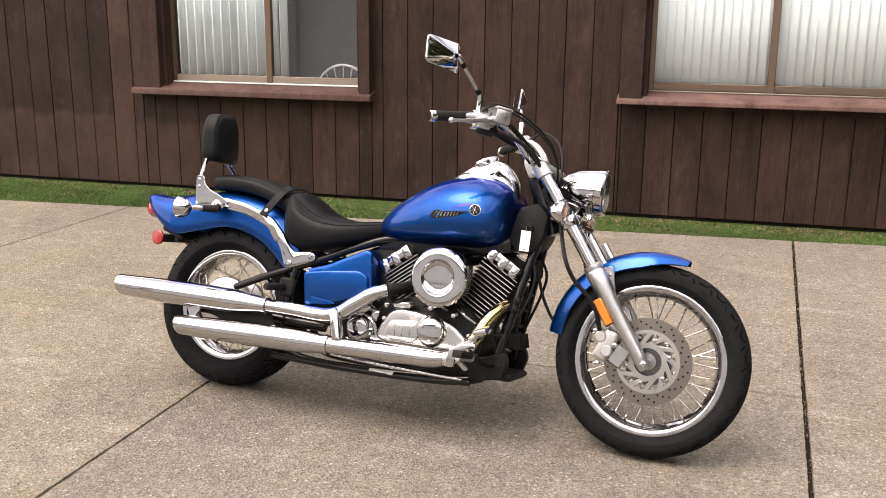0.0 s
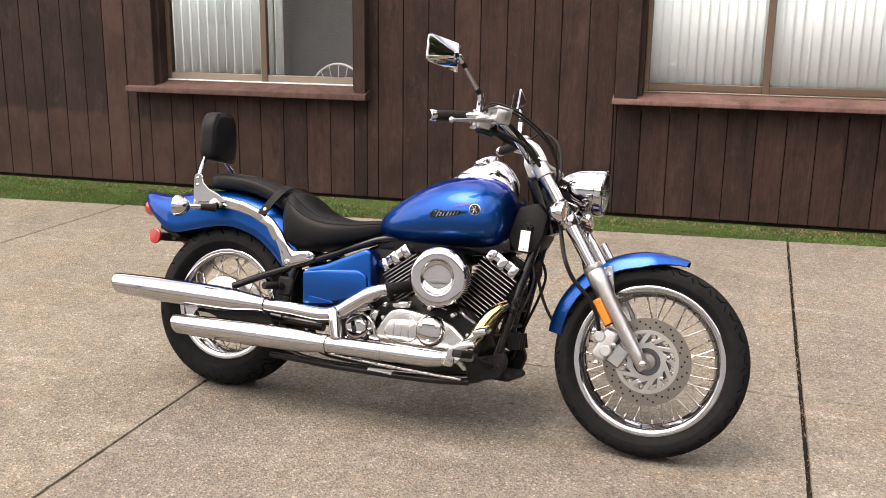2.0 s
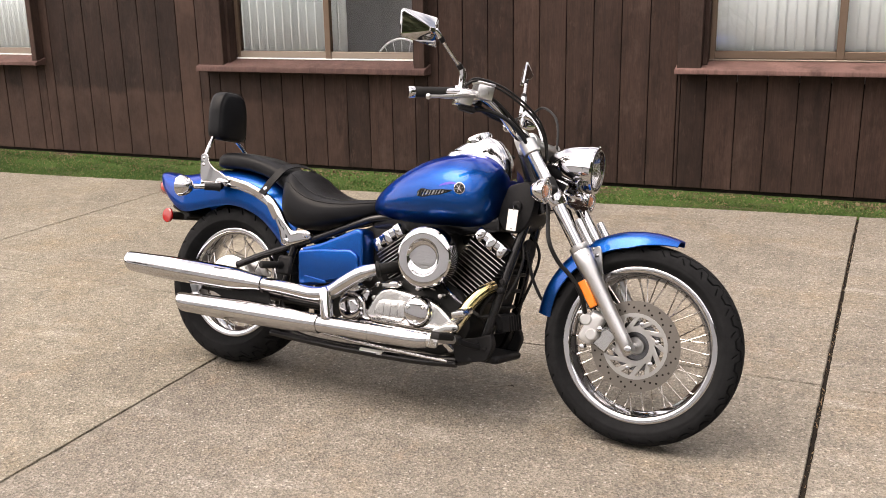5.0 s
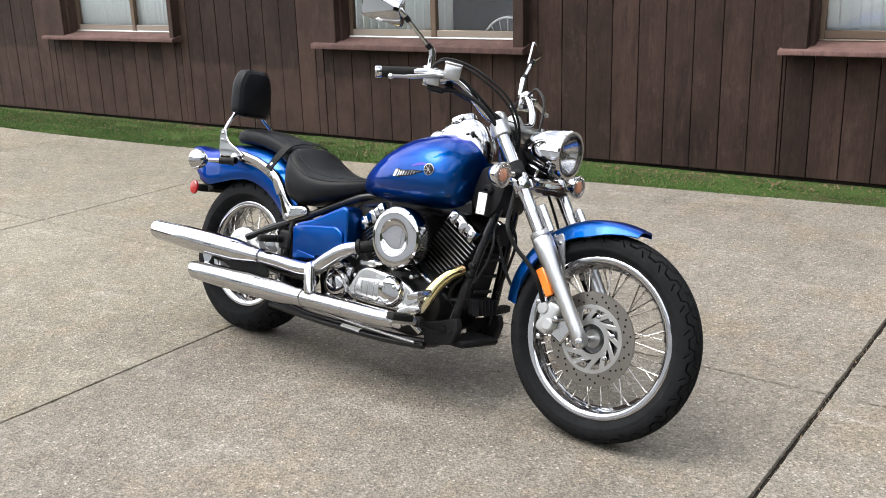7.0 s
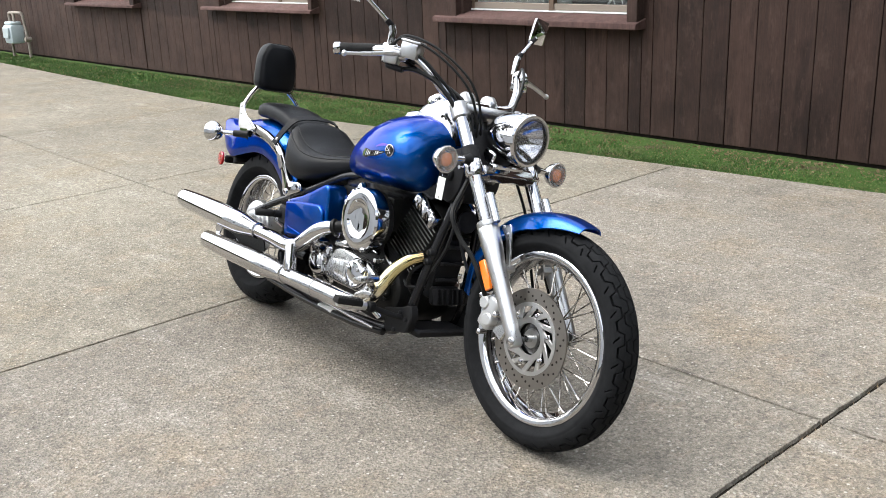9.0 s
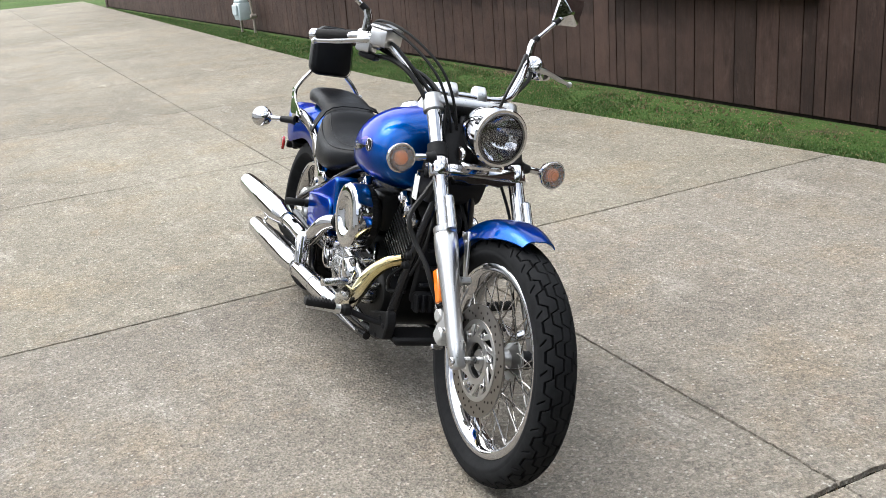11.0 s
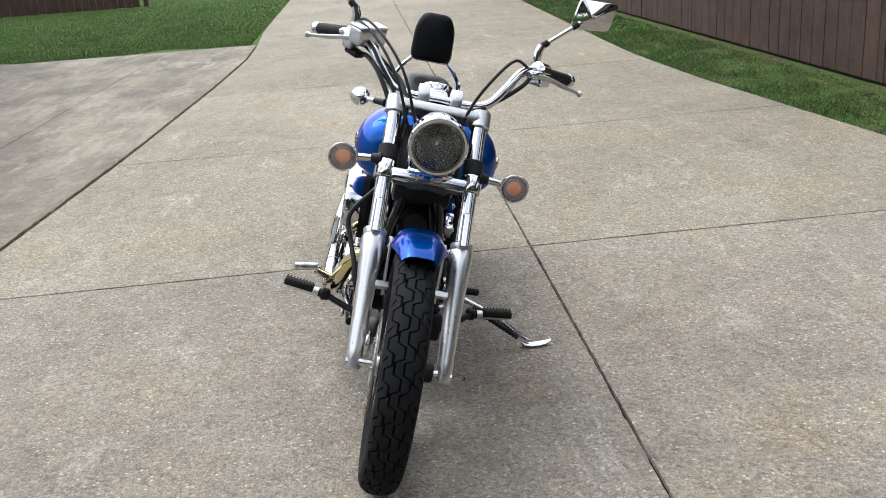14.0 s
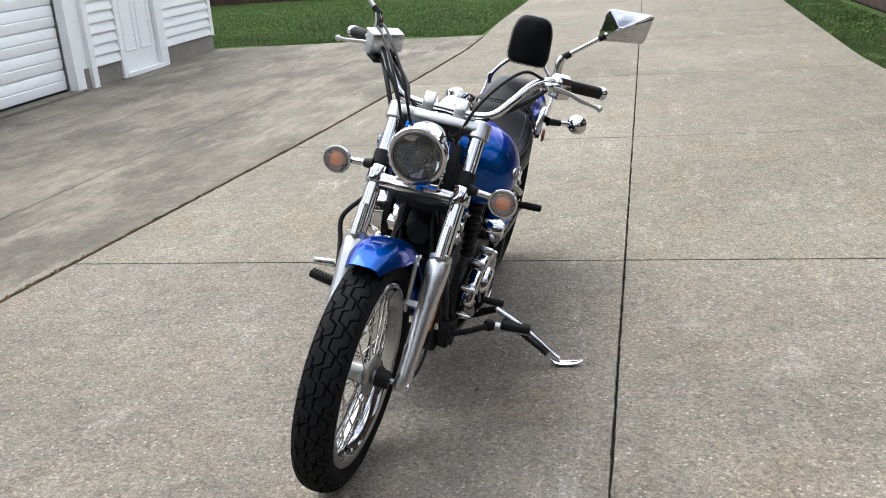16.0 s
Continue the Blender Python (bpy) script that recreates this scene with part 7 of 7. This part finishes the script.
for x, z in ((1.15, 0.235), (1.10, 0.19), (1.12, 0.25)):
    for s in (-1, 1):
        bm = nb()
        lathe(bm, (x, s * 0.129, z), (0, s, 0), [(0, 0.008), (0.004, 0.008), (0.006, 0.004)], 10)
        part("bolt", bm, M_PLASTIC, fcb)
bar([(0.545, -0.155, 0.195), (0.70, -0.165, 0.188), (0.90, -0.168, 0.182), (1.04, -0.165, 0.180)], 0.0055, "thin chrome brake rod", M_CHROME, 10, 3, "brake_rod")
bar([(0.30, -0.13, 0.158), (0.60, -0.150, 0.155), (0.90, -0.152, 0.160), (1.06, -0.140, 0.172)], 0.012, "black lower rail", None, 12, 3)
bm = nb()
tube(bm, [(0.700, -0.151, 0.157), (0.790, -0.152, 0.158)], 0.0128, 14)
part("rail_sticker", bm, M_WHITEPL, bike, "white sticker wrapped on the lower rail")

# ---- engine ----
bm = nb()
plate(bm, rounded([(0.66, 0.20), (0.98, 0.18), (1.06, 0.22), (1.09, 0.30), (1.04, 0.40), (0.94, 0.44), (0.80, 0.43), (0.68, 0.37), (0.62, 0.30)], 0.03, 5), -0.115, 0.115, 0.015, 2)
case = part("crankcase", bm, M_ENGBLK, bike, "black crankcase")
bm = nb()
plate(bm, rounded([(0.708, 0.288), (0.736, 0.345), (0.760, 0.377), (0.80, 0.388), (0.885, 0.376), (0.935, 0.374), (0.985, 0.354), (1.036, 0.314), (1.048, 0.286), (1.01, 0.262), (0.80, 0.262), (0.73, 0.265)], 0.016, 4), -0.165, -0.115, 0.010, 3)
cc = part("clutch_cover", bm, M_CAST, bike, "polished clutch cover")
bm = nb()
plate(bm, rounded([(0.745, 0.298), (0.765, 0.345), (0.865, 0.352), (0.875, 0.300), (0.85, 0.275), (0.77, 0.275)], 0.015, 4), -0.174, -0.163, 0.005, 2)
part("cover_boss", bm, M_CAST, cc)
bm = nb()
lathe(bm, (0.917, -0.160, 0.324), (0, -1, 0), [(0, 0.052), (0.014, 0.052), (0.022, 0.047), (0.028, 0.044), (0.030, 0.040), (0.031, 0.001)], 36)
for x, z0, z1 in ((0.785, 0.29, 0.340), (0.812, 0.286, 0.343), (0.840, 0.286, 0.345)):
    rib = nb()
    box(rib, (x, -0.1745, (z0 + z1) / 2), (0.004, 0.003, z1 - z0), bevel=0.001)
    part("cover_rib", rib, M_CAST, cc)
rc = part("round_cover", bm, M_CHROME, cc, "round chrome cover with three bolts")
for q in range(3):
    a = 2 * math.pi * q / 3 + 0.6
    bm = nb()
    lathe(bm, (0.917 + 0.033 * math.cos(a), -0.190, 0.324 + 0.033 * math.sin(a)), (0, -1, 0), [(0, 0.0065), (0.004, 0.0065), (0.005, 0.004), (0.003, 0.003), (0.003, 0.001)], 12)
    part("cover_bolt", bm, M_CAST, cc)
for x, z in ((0.735, 0.345), (0.80, 0.394), (0.90, 0.398), (0.985, 0.384), (1.045, 0.325), (0.725, 0.285), (1.02, 0.27)):
    bm = nb()
    lathe(bm, (x, -0.150, z), (0, -1, 0), [(-0.03, 0.010), (0.0, 0.010), (0.006, 0.0075), (0.010, 0.0075), (0.011, 0.003)], 12)
    part("cover_bolt", bm, M_CAST, cc)
bm = nb()
box(bm, (0.800, -0.150, 0.398), (0.065, 0.05, 0.022), (0, -8, 0), bevel=0.006)
part("cover_lug", bm, M_CAST, cc)
# middle drive cover behind it
bm = nb()
lathe(bm, (0.634, -0.115, 0.300), (0, -1, 0), [(0, 0.052), (0.02, 0.052), (0.03, 0.046), (0.042, 0.038), (0.046, 0.028), (0.047, 0.001)], 30)
lathe(bm, (0.705, -0.115, 0.262), (0, -1, 0), [(0, 0.03), (0.02, 0.03), (0.03, 0.022), (0.031, 0.001)], 20)
box(bm, (0.690, -0.140, 0.330), (0.035, 0.035, 0.085), (0, 15, 0), bevel=0.012, seg=2)
md = part("drive_cover", bm, M_CHROME, bike, "chrome middle drive cover")
bm = nb()
for pts in ([(0.66, -0.165, 0.350), (0.70, -0.172, 0.330), (0.715, -0.168, 0.285)], [(0.60, -0.15, 0.33), (0.625, -0.165, 0.352), (0.665, -0.165, 0.350)]):
    bent(bm, pts, 0.007, 8, 5)
part("oil_line", bm, M_CHROME, md)
bm = nb()
plate(bm, rounded([(0.590, 0.372), (0.665, 0.392), (0.700, 0.378), (0.68, 0.360), (0.60, 0.352)], 0.01), -0.19, -0.14, 0.006, 2)
part("pipe_cover", bm, M_CHROME, bike, "oval chrome cover under the pipe")


def cylinder(base, top, name_label):
    base, top = Vector(base), Vector(top)
    d = (top - base).normalized()
    s = V(0, 1, 0)
    f = s.cross(d)
    length = (top - base).length
    m3 = Matrix((f, s, d)).transposed()
    bm = nb()
    tube(bm, [base - d * 0.03, top], 0.052, 24)
    cy = part("cylinder", bm, M_ENGBLK, bike, name_label)
    n = 13
    for k in range(n):
        p = base + d * (length * k / (n - 1))
        bm = nb()
        hw = 0.088 if k < 9 else 0.086
        box(bm, p, (0.150, hw * 2, 0.0042), m3, bevel=0.0015)
        part("fin", bm, M_ENGBLK, cy)
        # bare machined edge facing outwards
        for sd in (-1, 1):
            part("fin_edge", box(nb(), p + s * sd * hw, (0.144, 0.0016, 0.0030), m3), M_FIN, cy)
    # head and rocker cover
    bm = nb()
    box(bm, top + d * 0.022, (0.13, 0.165, 0.04), m3, bevel=0.01, seg=2)
    part("cylinder_head", bm, M_ENGBLK, cy)
    for sd in (-1, 1):
        bm = nb()
        c = top + d * 0.030 + s * sd * 0.086
        box(bm, c, (0.128, 0.028, 0.034), m3, bevel=0.007, seg=2)
        for e in (-0.047, 0.0, 0.047):
            box(bm, c + f * e + s * sd * 0.004 - d * 0.006, (0.030, 0.034, 0.046), m3, bevel=0.007, seg=2)
        hc = part("head_cover", bm, M_CHROME, cy, "chrome rocker cover")
        for e in (-1, 1):
            bm = nb()
            lathe(bm, c + f * e * 0.047 + s * sd * 0.018 - d * 0.004, s * sd, [(0, 0.008), (0.006, 0.008), (0.008, 0.004)], 10)
            part("cover_bolt", bm, M_CHROME, cy)
    return cy


cylinder((1.020, 0, 0.404), (1.107, 0, 0.552), "black finned front cylinder")
cylinder((0.830, 0, 0.415), (0.745, 0, 0.530), "black finned rear cylinder")
# push rod tube and small lines on the right
for pts, r, mt in (([(0.955, -0.105, 0.430), (1.005, -0.125, 0.395), (1.050, -0.115, 0.365)], 0.006, M_CHROME), ([(0.86, -0.11, 0.40), (0.90, -0.13, 0.415), (0.95, -0.12, 0.40)], 0.007, M_CHROME)):
    bar(pts, r, "thin chrome oil line", mt, 8, 5, "oil_line")

# air cleaner
bm = nb()
AC = (0.938, -0.150, 0.506)
lathe(bm, AC, (0, -1, 0), [(-0.03, 0.06), (-0.012, 0.088), (-0.004, 0.095), (0.012, 0.095), (0.014, 0.090)], 48)
ac = part("air_cleaner", bm, M_PLASTIC, bike, "round air cleaner with a chrome cover")
bm = nb()
lathe(bm, AC, (0, -1, 0), [(0.012, 0.093), (0.014, 0.099), (0.045, 0.1005), (0.058, 0.099), (0.064, 0.094), (0.067, 0.086), (0.068, 0.062), (0.067, 0.059), (0.063, 0.056), (0.058, 0.052), (0.055, 0.046), (0.0535, 0.036), (0.053, 0.001)], 64)
cov = part("chrome_cover", bm, M_CHROME, ac, "dished chrome cover", 25)
bm = nb()
for q in range(64):
    a = 2 * math.pi * q / 64
    box(bm, (AC[0] + 0.095 * math.cos(a), -0.155, AC[2] + 0.095 * math.sin(a)), (0.004, 0.015, 0.0035), (0, -math.degrees(a), 0))
tagged(part("filter_ribs", bm, M_PLASTIC, ac), kind="stuff")
bm = nb()
lathe(bm, (0.995, -0.208, 0.55), (0.2, -1, 0.2), [(0, 0.008), (0.006, 0.008), (0.008, 0.004)], 12)
part("cover_bolt", bm, M_CHROME, ac)
# carburettor and intake in the V
bm = nb()
box(bm, (0.925, -0.05, 0.53), (0.11, 0.14, 0.12), bevel=0.02, seg=2)
tube(bm, [(0.78, 0, 0.58), (0.93, 0, 0.57), (1.05, 0, 0.60)], 0.03, 14)
part("carburettor", bm, M_ENGBLK, bike, "black carburettor between the cylinders")
# left engine covers
bm = nb()
plate(bm, rounded([(0.70, 0.25), (0.73, 0.36), (0.80, 0.405), (0.92, 0.405), (1.02, 0.37), (1.06, 0.30), (1.02, 0.235), (0.80, 0.215)], 0.03, 5), 0.115, 0.165, 0.016, 3)
lcov = part("generator_cover", bm, M_CHROME, bike, "chrome generator cover on the left side")
bm = nb()
lathe(bm, (0.90, 0.160, 0.315), (0, 1, 0), [(0, 0.062), (0.016, 0.060), (0.026, 0.05), (0.028, 0.034), (0.022, 0.032), (0.022, 0.001)], 36)
part("round_cover", bm, M_CHROME, lcov)
bm = nb()
lathe(bm, (0.90, 0.180, 0.315), (0, 1, 0), [(0, 0.031), (0.006, 0.031), (0.008, 0.001)], 30)
part("dark_cap", bm, M_PLASTIC, lcov)
for x, z in ((0.72, 0.27), (0.75, 0.37), (0.84, 0.41), (0.95, 0.405), (1.04, 0.35), (1.04, 0.26), (0.90, 0.225), (0.80, 0.215)):
    bm = nb()
    lathe(bm, (x, 0.140, z), (0, 1, 0), [(-0.02, 0.010), (0.014, 0.010), (0.020, 0.007), (0.024, 0.007), (0.025, 0.002)], 12)
    part("cover_bolt", bm, M_CAST, lcov)
bm = nb()
lathe(bm, (0.70, 0.09, 0.43), (0, 1, 0), [(0, 0.04), (0.05, 0.04), (0.07, 0.03), (0.072, 0.001)], 24)
part("tool_cover", bm, M_CHROME, bike, "round chrome cover behind the rear cylinder")
bm = nb()
prof = [q for k in range(9) for q in ((0.022 * k, 0.014), (0.022 * k + 0.005, 0.021), (0.022 * k + 0.014, 0.021), (0.022 * k + 0.019, 0.014))]
lathe(bm, (1.05, 0.118, 0.46), (0, 0, 1), prof, 16)
part("rubber_boot", bm, M_PLASTIC, bike, "ribbed black intake boot on the left side")

# ---- pegs, pedals, stand ----
def peg(at, out, length, r, label, collar=True):
    at, out = Vector(at), Vector(out).normalized()
    bm = nb()
    tube(bm, [at, at + out * 0.025], 0.013, 12)
    box(bm, at, (0.03, 0.03, 0.032), bevel=0.006)
    pg = part("foot_peg", bm, M_PLASTIC, bike, label)
    bm = nb()
    tube(bm, [at + out * 0.02, at + out * (0.02 + length)], [r * 0.75, r * 0.62], 12)
    part("peg_core", bm, M_ALU, pg)
    bm = nb()
    up = V(0, 0, 1)
    nrm = up.cross(out).normalized()
    m3 = Matrix((nrm, out, nrm.cross(out))).transposed()
    box(bm, at + out * (0.03 + length * 0.52) + V(0, 0, r * 0.45), (r * 1.9, length * 0.92, r * 1.1), m3, bevel=0.005, seg=2)
    part("rubber_pad", bm, M_GRIP, pg)
    for k in range(9):
        part("rubber_rib", box(nb(), at + out * (0.03 + length * (0.12 + 0.1 * k)) + V(0, 0, r * 1.02), (r * 1.7, 0.0035, 0.006), m3), M_GRIP, pg)
    return pg


peg((1.092, -0.225, 0.262), (-0.10, -1, 0.10), 0.098, 0.018, "black rubber forward foot peg")
peg((1.040, 0.225, 0.253), (-0.10, 1, 0.06), 0.100, 0.018, "black rubber forward foot peg")
for side in (-1, 1):
    bm = nb()
    at = V(0.315, side * 0.125, 0.405)
    tube(bm, [at, at + V(-0.004, side * 0.03, 0)], 0.014, 12)
    box(bm, at + V(0.01, -side * 0.005, 0.0), (0.06, 0.02, 0.07), bevel=0.008)
    pp = part("passenger_peg", bm, M_PLASTIC, bike, "black passenger foot peg")
    bm = nb()
    tube(bm, [at + V(-0.004, side * 0.028, 0), at + V(-0.008, side * 0.034, 0), at + V(-0.016, side * 0.095, 0.0), at + V(-0.017, side * 0.100, 0.0)], [0.010, 0.0135, 0.0135, 0.010], 14)
    part("rubber_pad", bm, M_GRIP, pp)
for side, z in ((-1, 0.262), (1, 0.253)):
    bar([(1.13, side * 0.12, 0.235), (1.11, side * 0.17, 0.245), (1.09 if side < 0 else 1.045, side * 0.225, z)], 0.0095, "black peg arm", M_PLASTIC, 10, 4, "peg_arm")
# brake pedal
bm = nb()
bent(bm, [(1.045, -0.150, 0.215), (1.010, -0.185, 0.262), (1.030, -0.200, 0.290), (1.085, -0.225, 0.318), (1.120, -0.262, 0.345)], 0.0115, 12, 6)
box(bm, (1.135, -0.288, 0.358), (0.045, 0.072, 0.022), (6, -18, 0), bevel=0.006, seg=2)
part("brake_pedal", bm, M_CAST, bike, "polished brake pedal")
bm = nb()
plate(bm, rounded([(0.995, 0.225), (1.01, 0.285), (1.05, 0.305), (1.10, 0.312), (1.10, 0.292), (1.055, 0.282), (1.035, 0.265), (1.03, 0.225)], 0.01), -0.238, -0.224, 0.004, 2)
part("pedal_arm", bm, M_CAST, bike, "flat polished pedal arm")
# shift lever
bm = nb()
bent(bm, [(0.90, 0.125, 0.215), (0.915, 0.160, 0.242), (0.945, 0.178, 0.278), (0.966, 0.184, 0.297)], 0.007, 10, 5)
sl = part("shift_lever", bm, M_PLASTIC, bike, "black shift lever")
bm = nb()
tube(bm, [(0.966, 0.178, 0.297), (0.966, 0.184, 0.297), (0.964, 0.243, 0.298), (0.964, 0.247, 0.298)], [0.007, 0.011, 0.011, 0.008], 12)
part("rubber_toe_piece", bm, M_GRIP, sl)
# side stand, its foot flat on the concrete
stand_foot = BIKE.inverted() @ V(-0.957, 3.378, 0.010)
piv = V(0.87, 0.215, 0.232)
bm = nb()
d = (stand_foot - piv)
bent(bm, [piv, piv + d * 0.4 + V(0.0, 0.004, 0.008), piv + d * 0.84 + V(0, -0.002, 0.004), stand_foot + V(0, -0.012, 0.008)], 0.009, 12, 5)
stand = part("side_stand", bm, M_CHROME, bike, "chrome side stand swung out to the concrete")
bm = nb()
flat = BIKE.to_3x3().inverted()
loft(bm, [[stand_foot + flat @ V(w * math.cos(a), y, z + h * math.sin(a)) for a in np.linspace(0, 2 * math.pi, 13)[:-1]] for y, z, w, h in ((-0.036, 0.010, 0.008, 0.008), (-0.022, 0.000, 0.013, 0.008), (0.0, -0.002, 0.017, 0.006), (0.025, -0.001, 0.017, 0.005), (0.048, 0.002, 0.014, 0.004), (0.062, 0.007, 0.008, 0.003), (0.066, 0.009, 0.003, 0.002))])
part("foot", bm, M_CHROME, stand)
bm = nb()
q = piv + d * 0.35
lathe(bm, piv + d * 0.05 + V(0.02, 0.02, -0.012), d, [(0.013 * k + o, r) for k in range(14) for o, r in ((0, 0.006), (0.004, 0.0085), (0.009, 0.0085))], 10)
part("spring", bm, M_PLASTIC, stand)

# printed label wrapped on the fork slider
bm = nb()
c0 = FA + fd * 0.135 + V(0, 0.115, 0)
side_ax = V(fd.z, 0, -fd.x)
rings = []
for h in (-0.022, 0.022):
    rings.append([c0 + fd * h + (side_ax * math.cos(a) + V(0, 1, 0) * math.sin(a)) * (0.0228 + o) for o in (0.0, 0.0012) for a in (np.linspace(1.7, 3.0, 9) if o == 0 else np.linspace(3.0, 1.7, 9))])
loft(bm, rings)
lab = part("warning_label", bm, M_WHITEPL, bike, "small white and purple warning label")
for h, hh in ((-0.017, 0.0035), (0.016, 0.004), (0.0, 0.0012), (0.006, 0.0012)):
    bm = nb()
    loft(bm, [[c0 + fd * (h + e * hh) + (side_ax * math.cos(a) + V(0, 1, 0) * math.sin(a)) * (0.0241 + o) for o in (0.0, 0.0006) for a in (np.linspace(1.75, 2.95, 9) if o == 0 else np.linspace(2.95, 1.75, 9))] for e in (-1, 1)])
    part("label_bar", bm, mat("purple_print", (0.10, 0.012, 0.08), 0.5) if hh > 0.002 else M_PLASTIC, lab)

# bracket that carries the stand
bar([(0.86, 0.105, 0.168), (0.865, 0.15, 0.195), (0.87, 0.215, 0.232)], [0.016, 0.014, 0.012], "black side stand bracket", M_PLASTIC, 10, 4, "stand_bracket")

# a dry curled leaf on the concrete
scrap = thing("dry_leaf", "small dark curled dry leaf on the concrete", "leaf", pose(-0.77, 3.126, 0.001) @ Matrix.Scale(0.6, 4))
bm = nb()
loft(bm, [[(0.022 * math.cos(a) - 0.004, 0.022 * math.sin(a), 0.0), (0.022 * math.cos(a) - 0.004, 0.022 * math.sin(a), 0.005 + 0.003 * math.sin(2 * a)), (0.0195 * math.cos(a) - 0.004, 0.0195 * math.sin(a), 0.005 + 0.003 * math.sin(2 * a)), (0.0195 * math.cos(a) - 0.004, 0.0195 * math.sin(a), 0.0)] for a in np.linspace(0.2, 2.6, 12)])
part("leaf_curl", bm, speckled("brown_dead_leaf", (0.02, 0.015, 0.01), (0.05, 0.035, 0.02), 60, 0.9), scrap)

cladding()
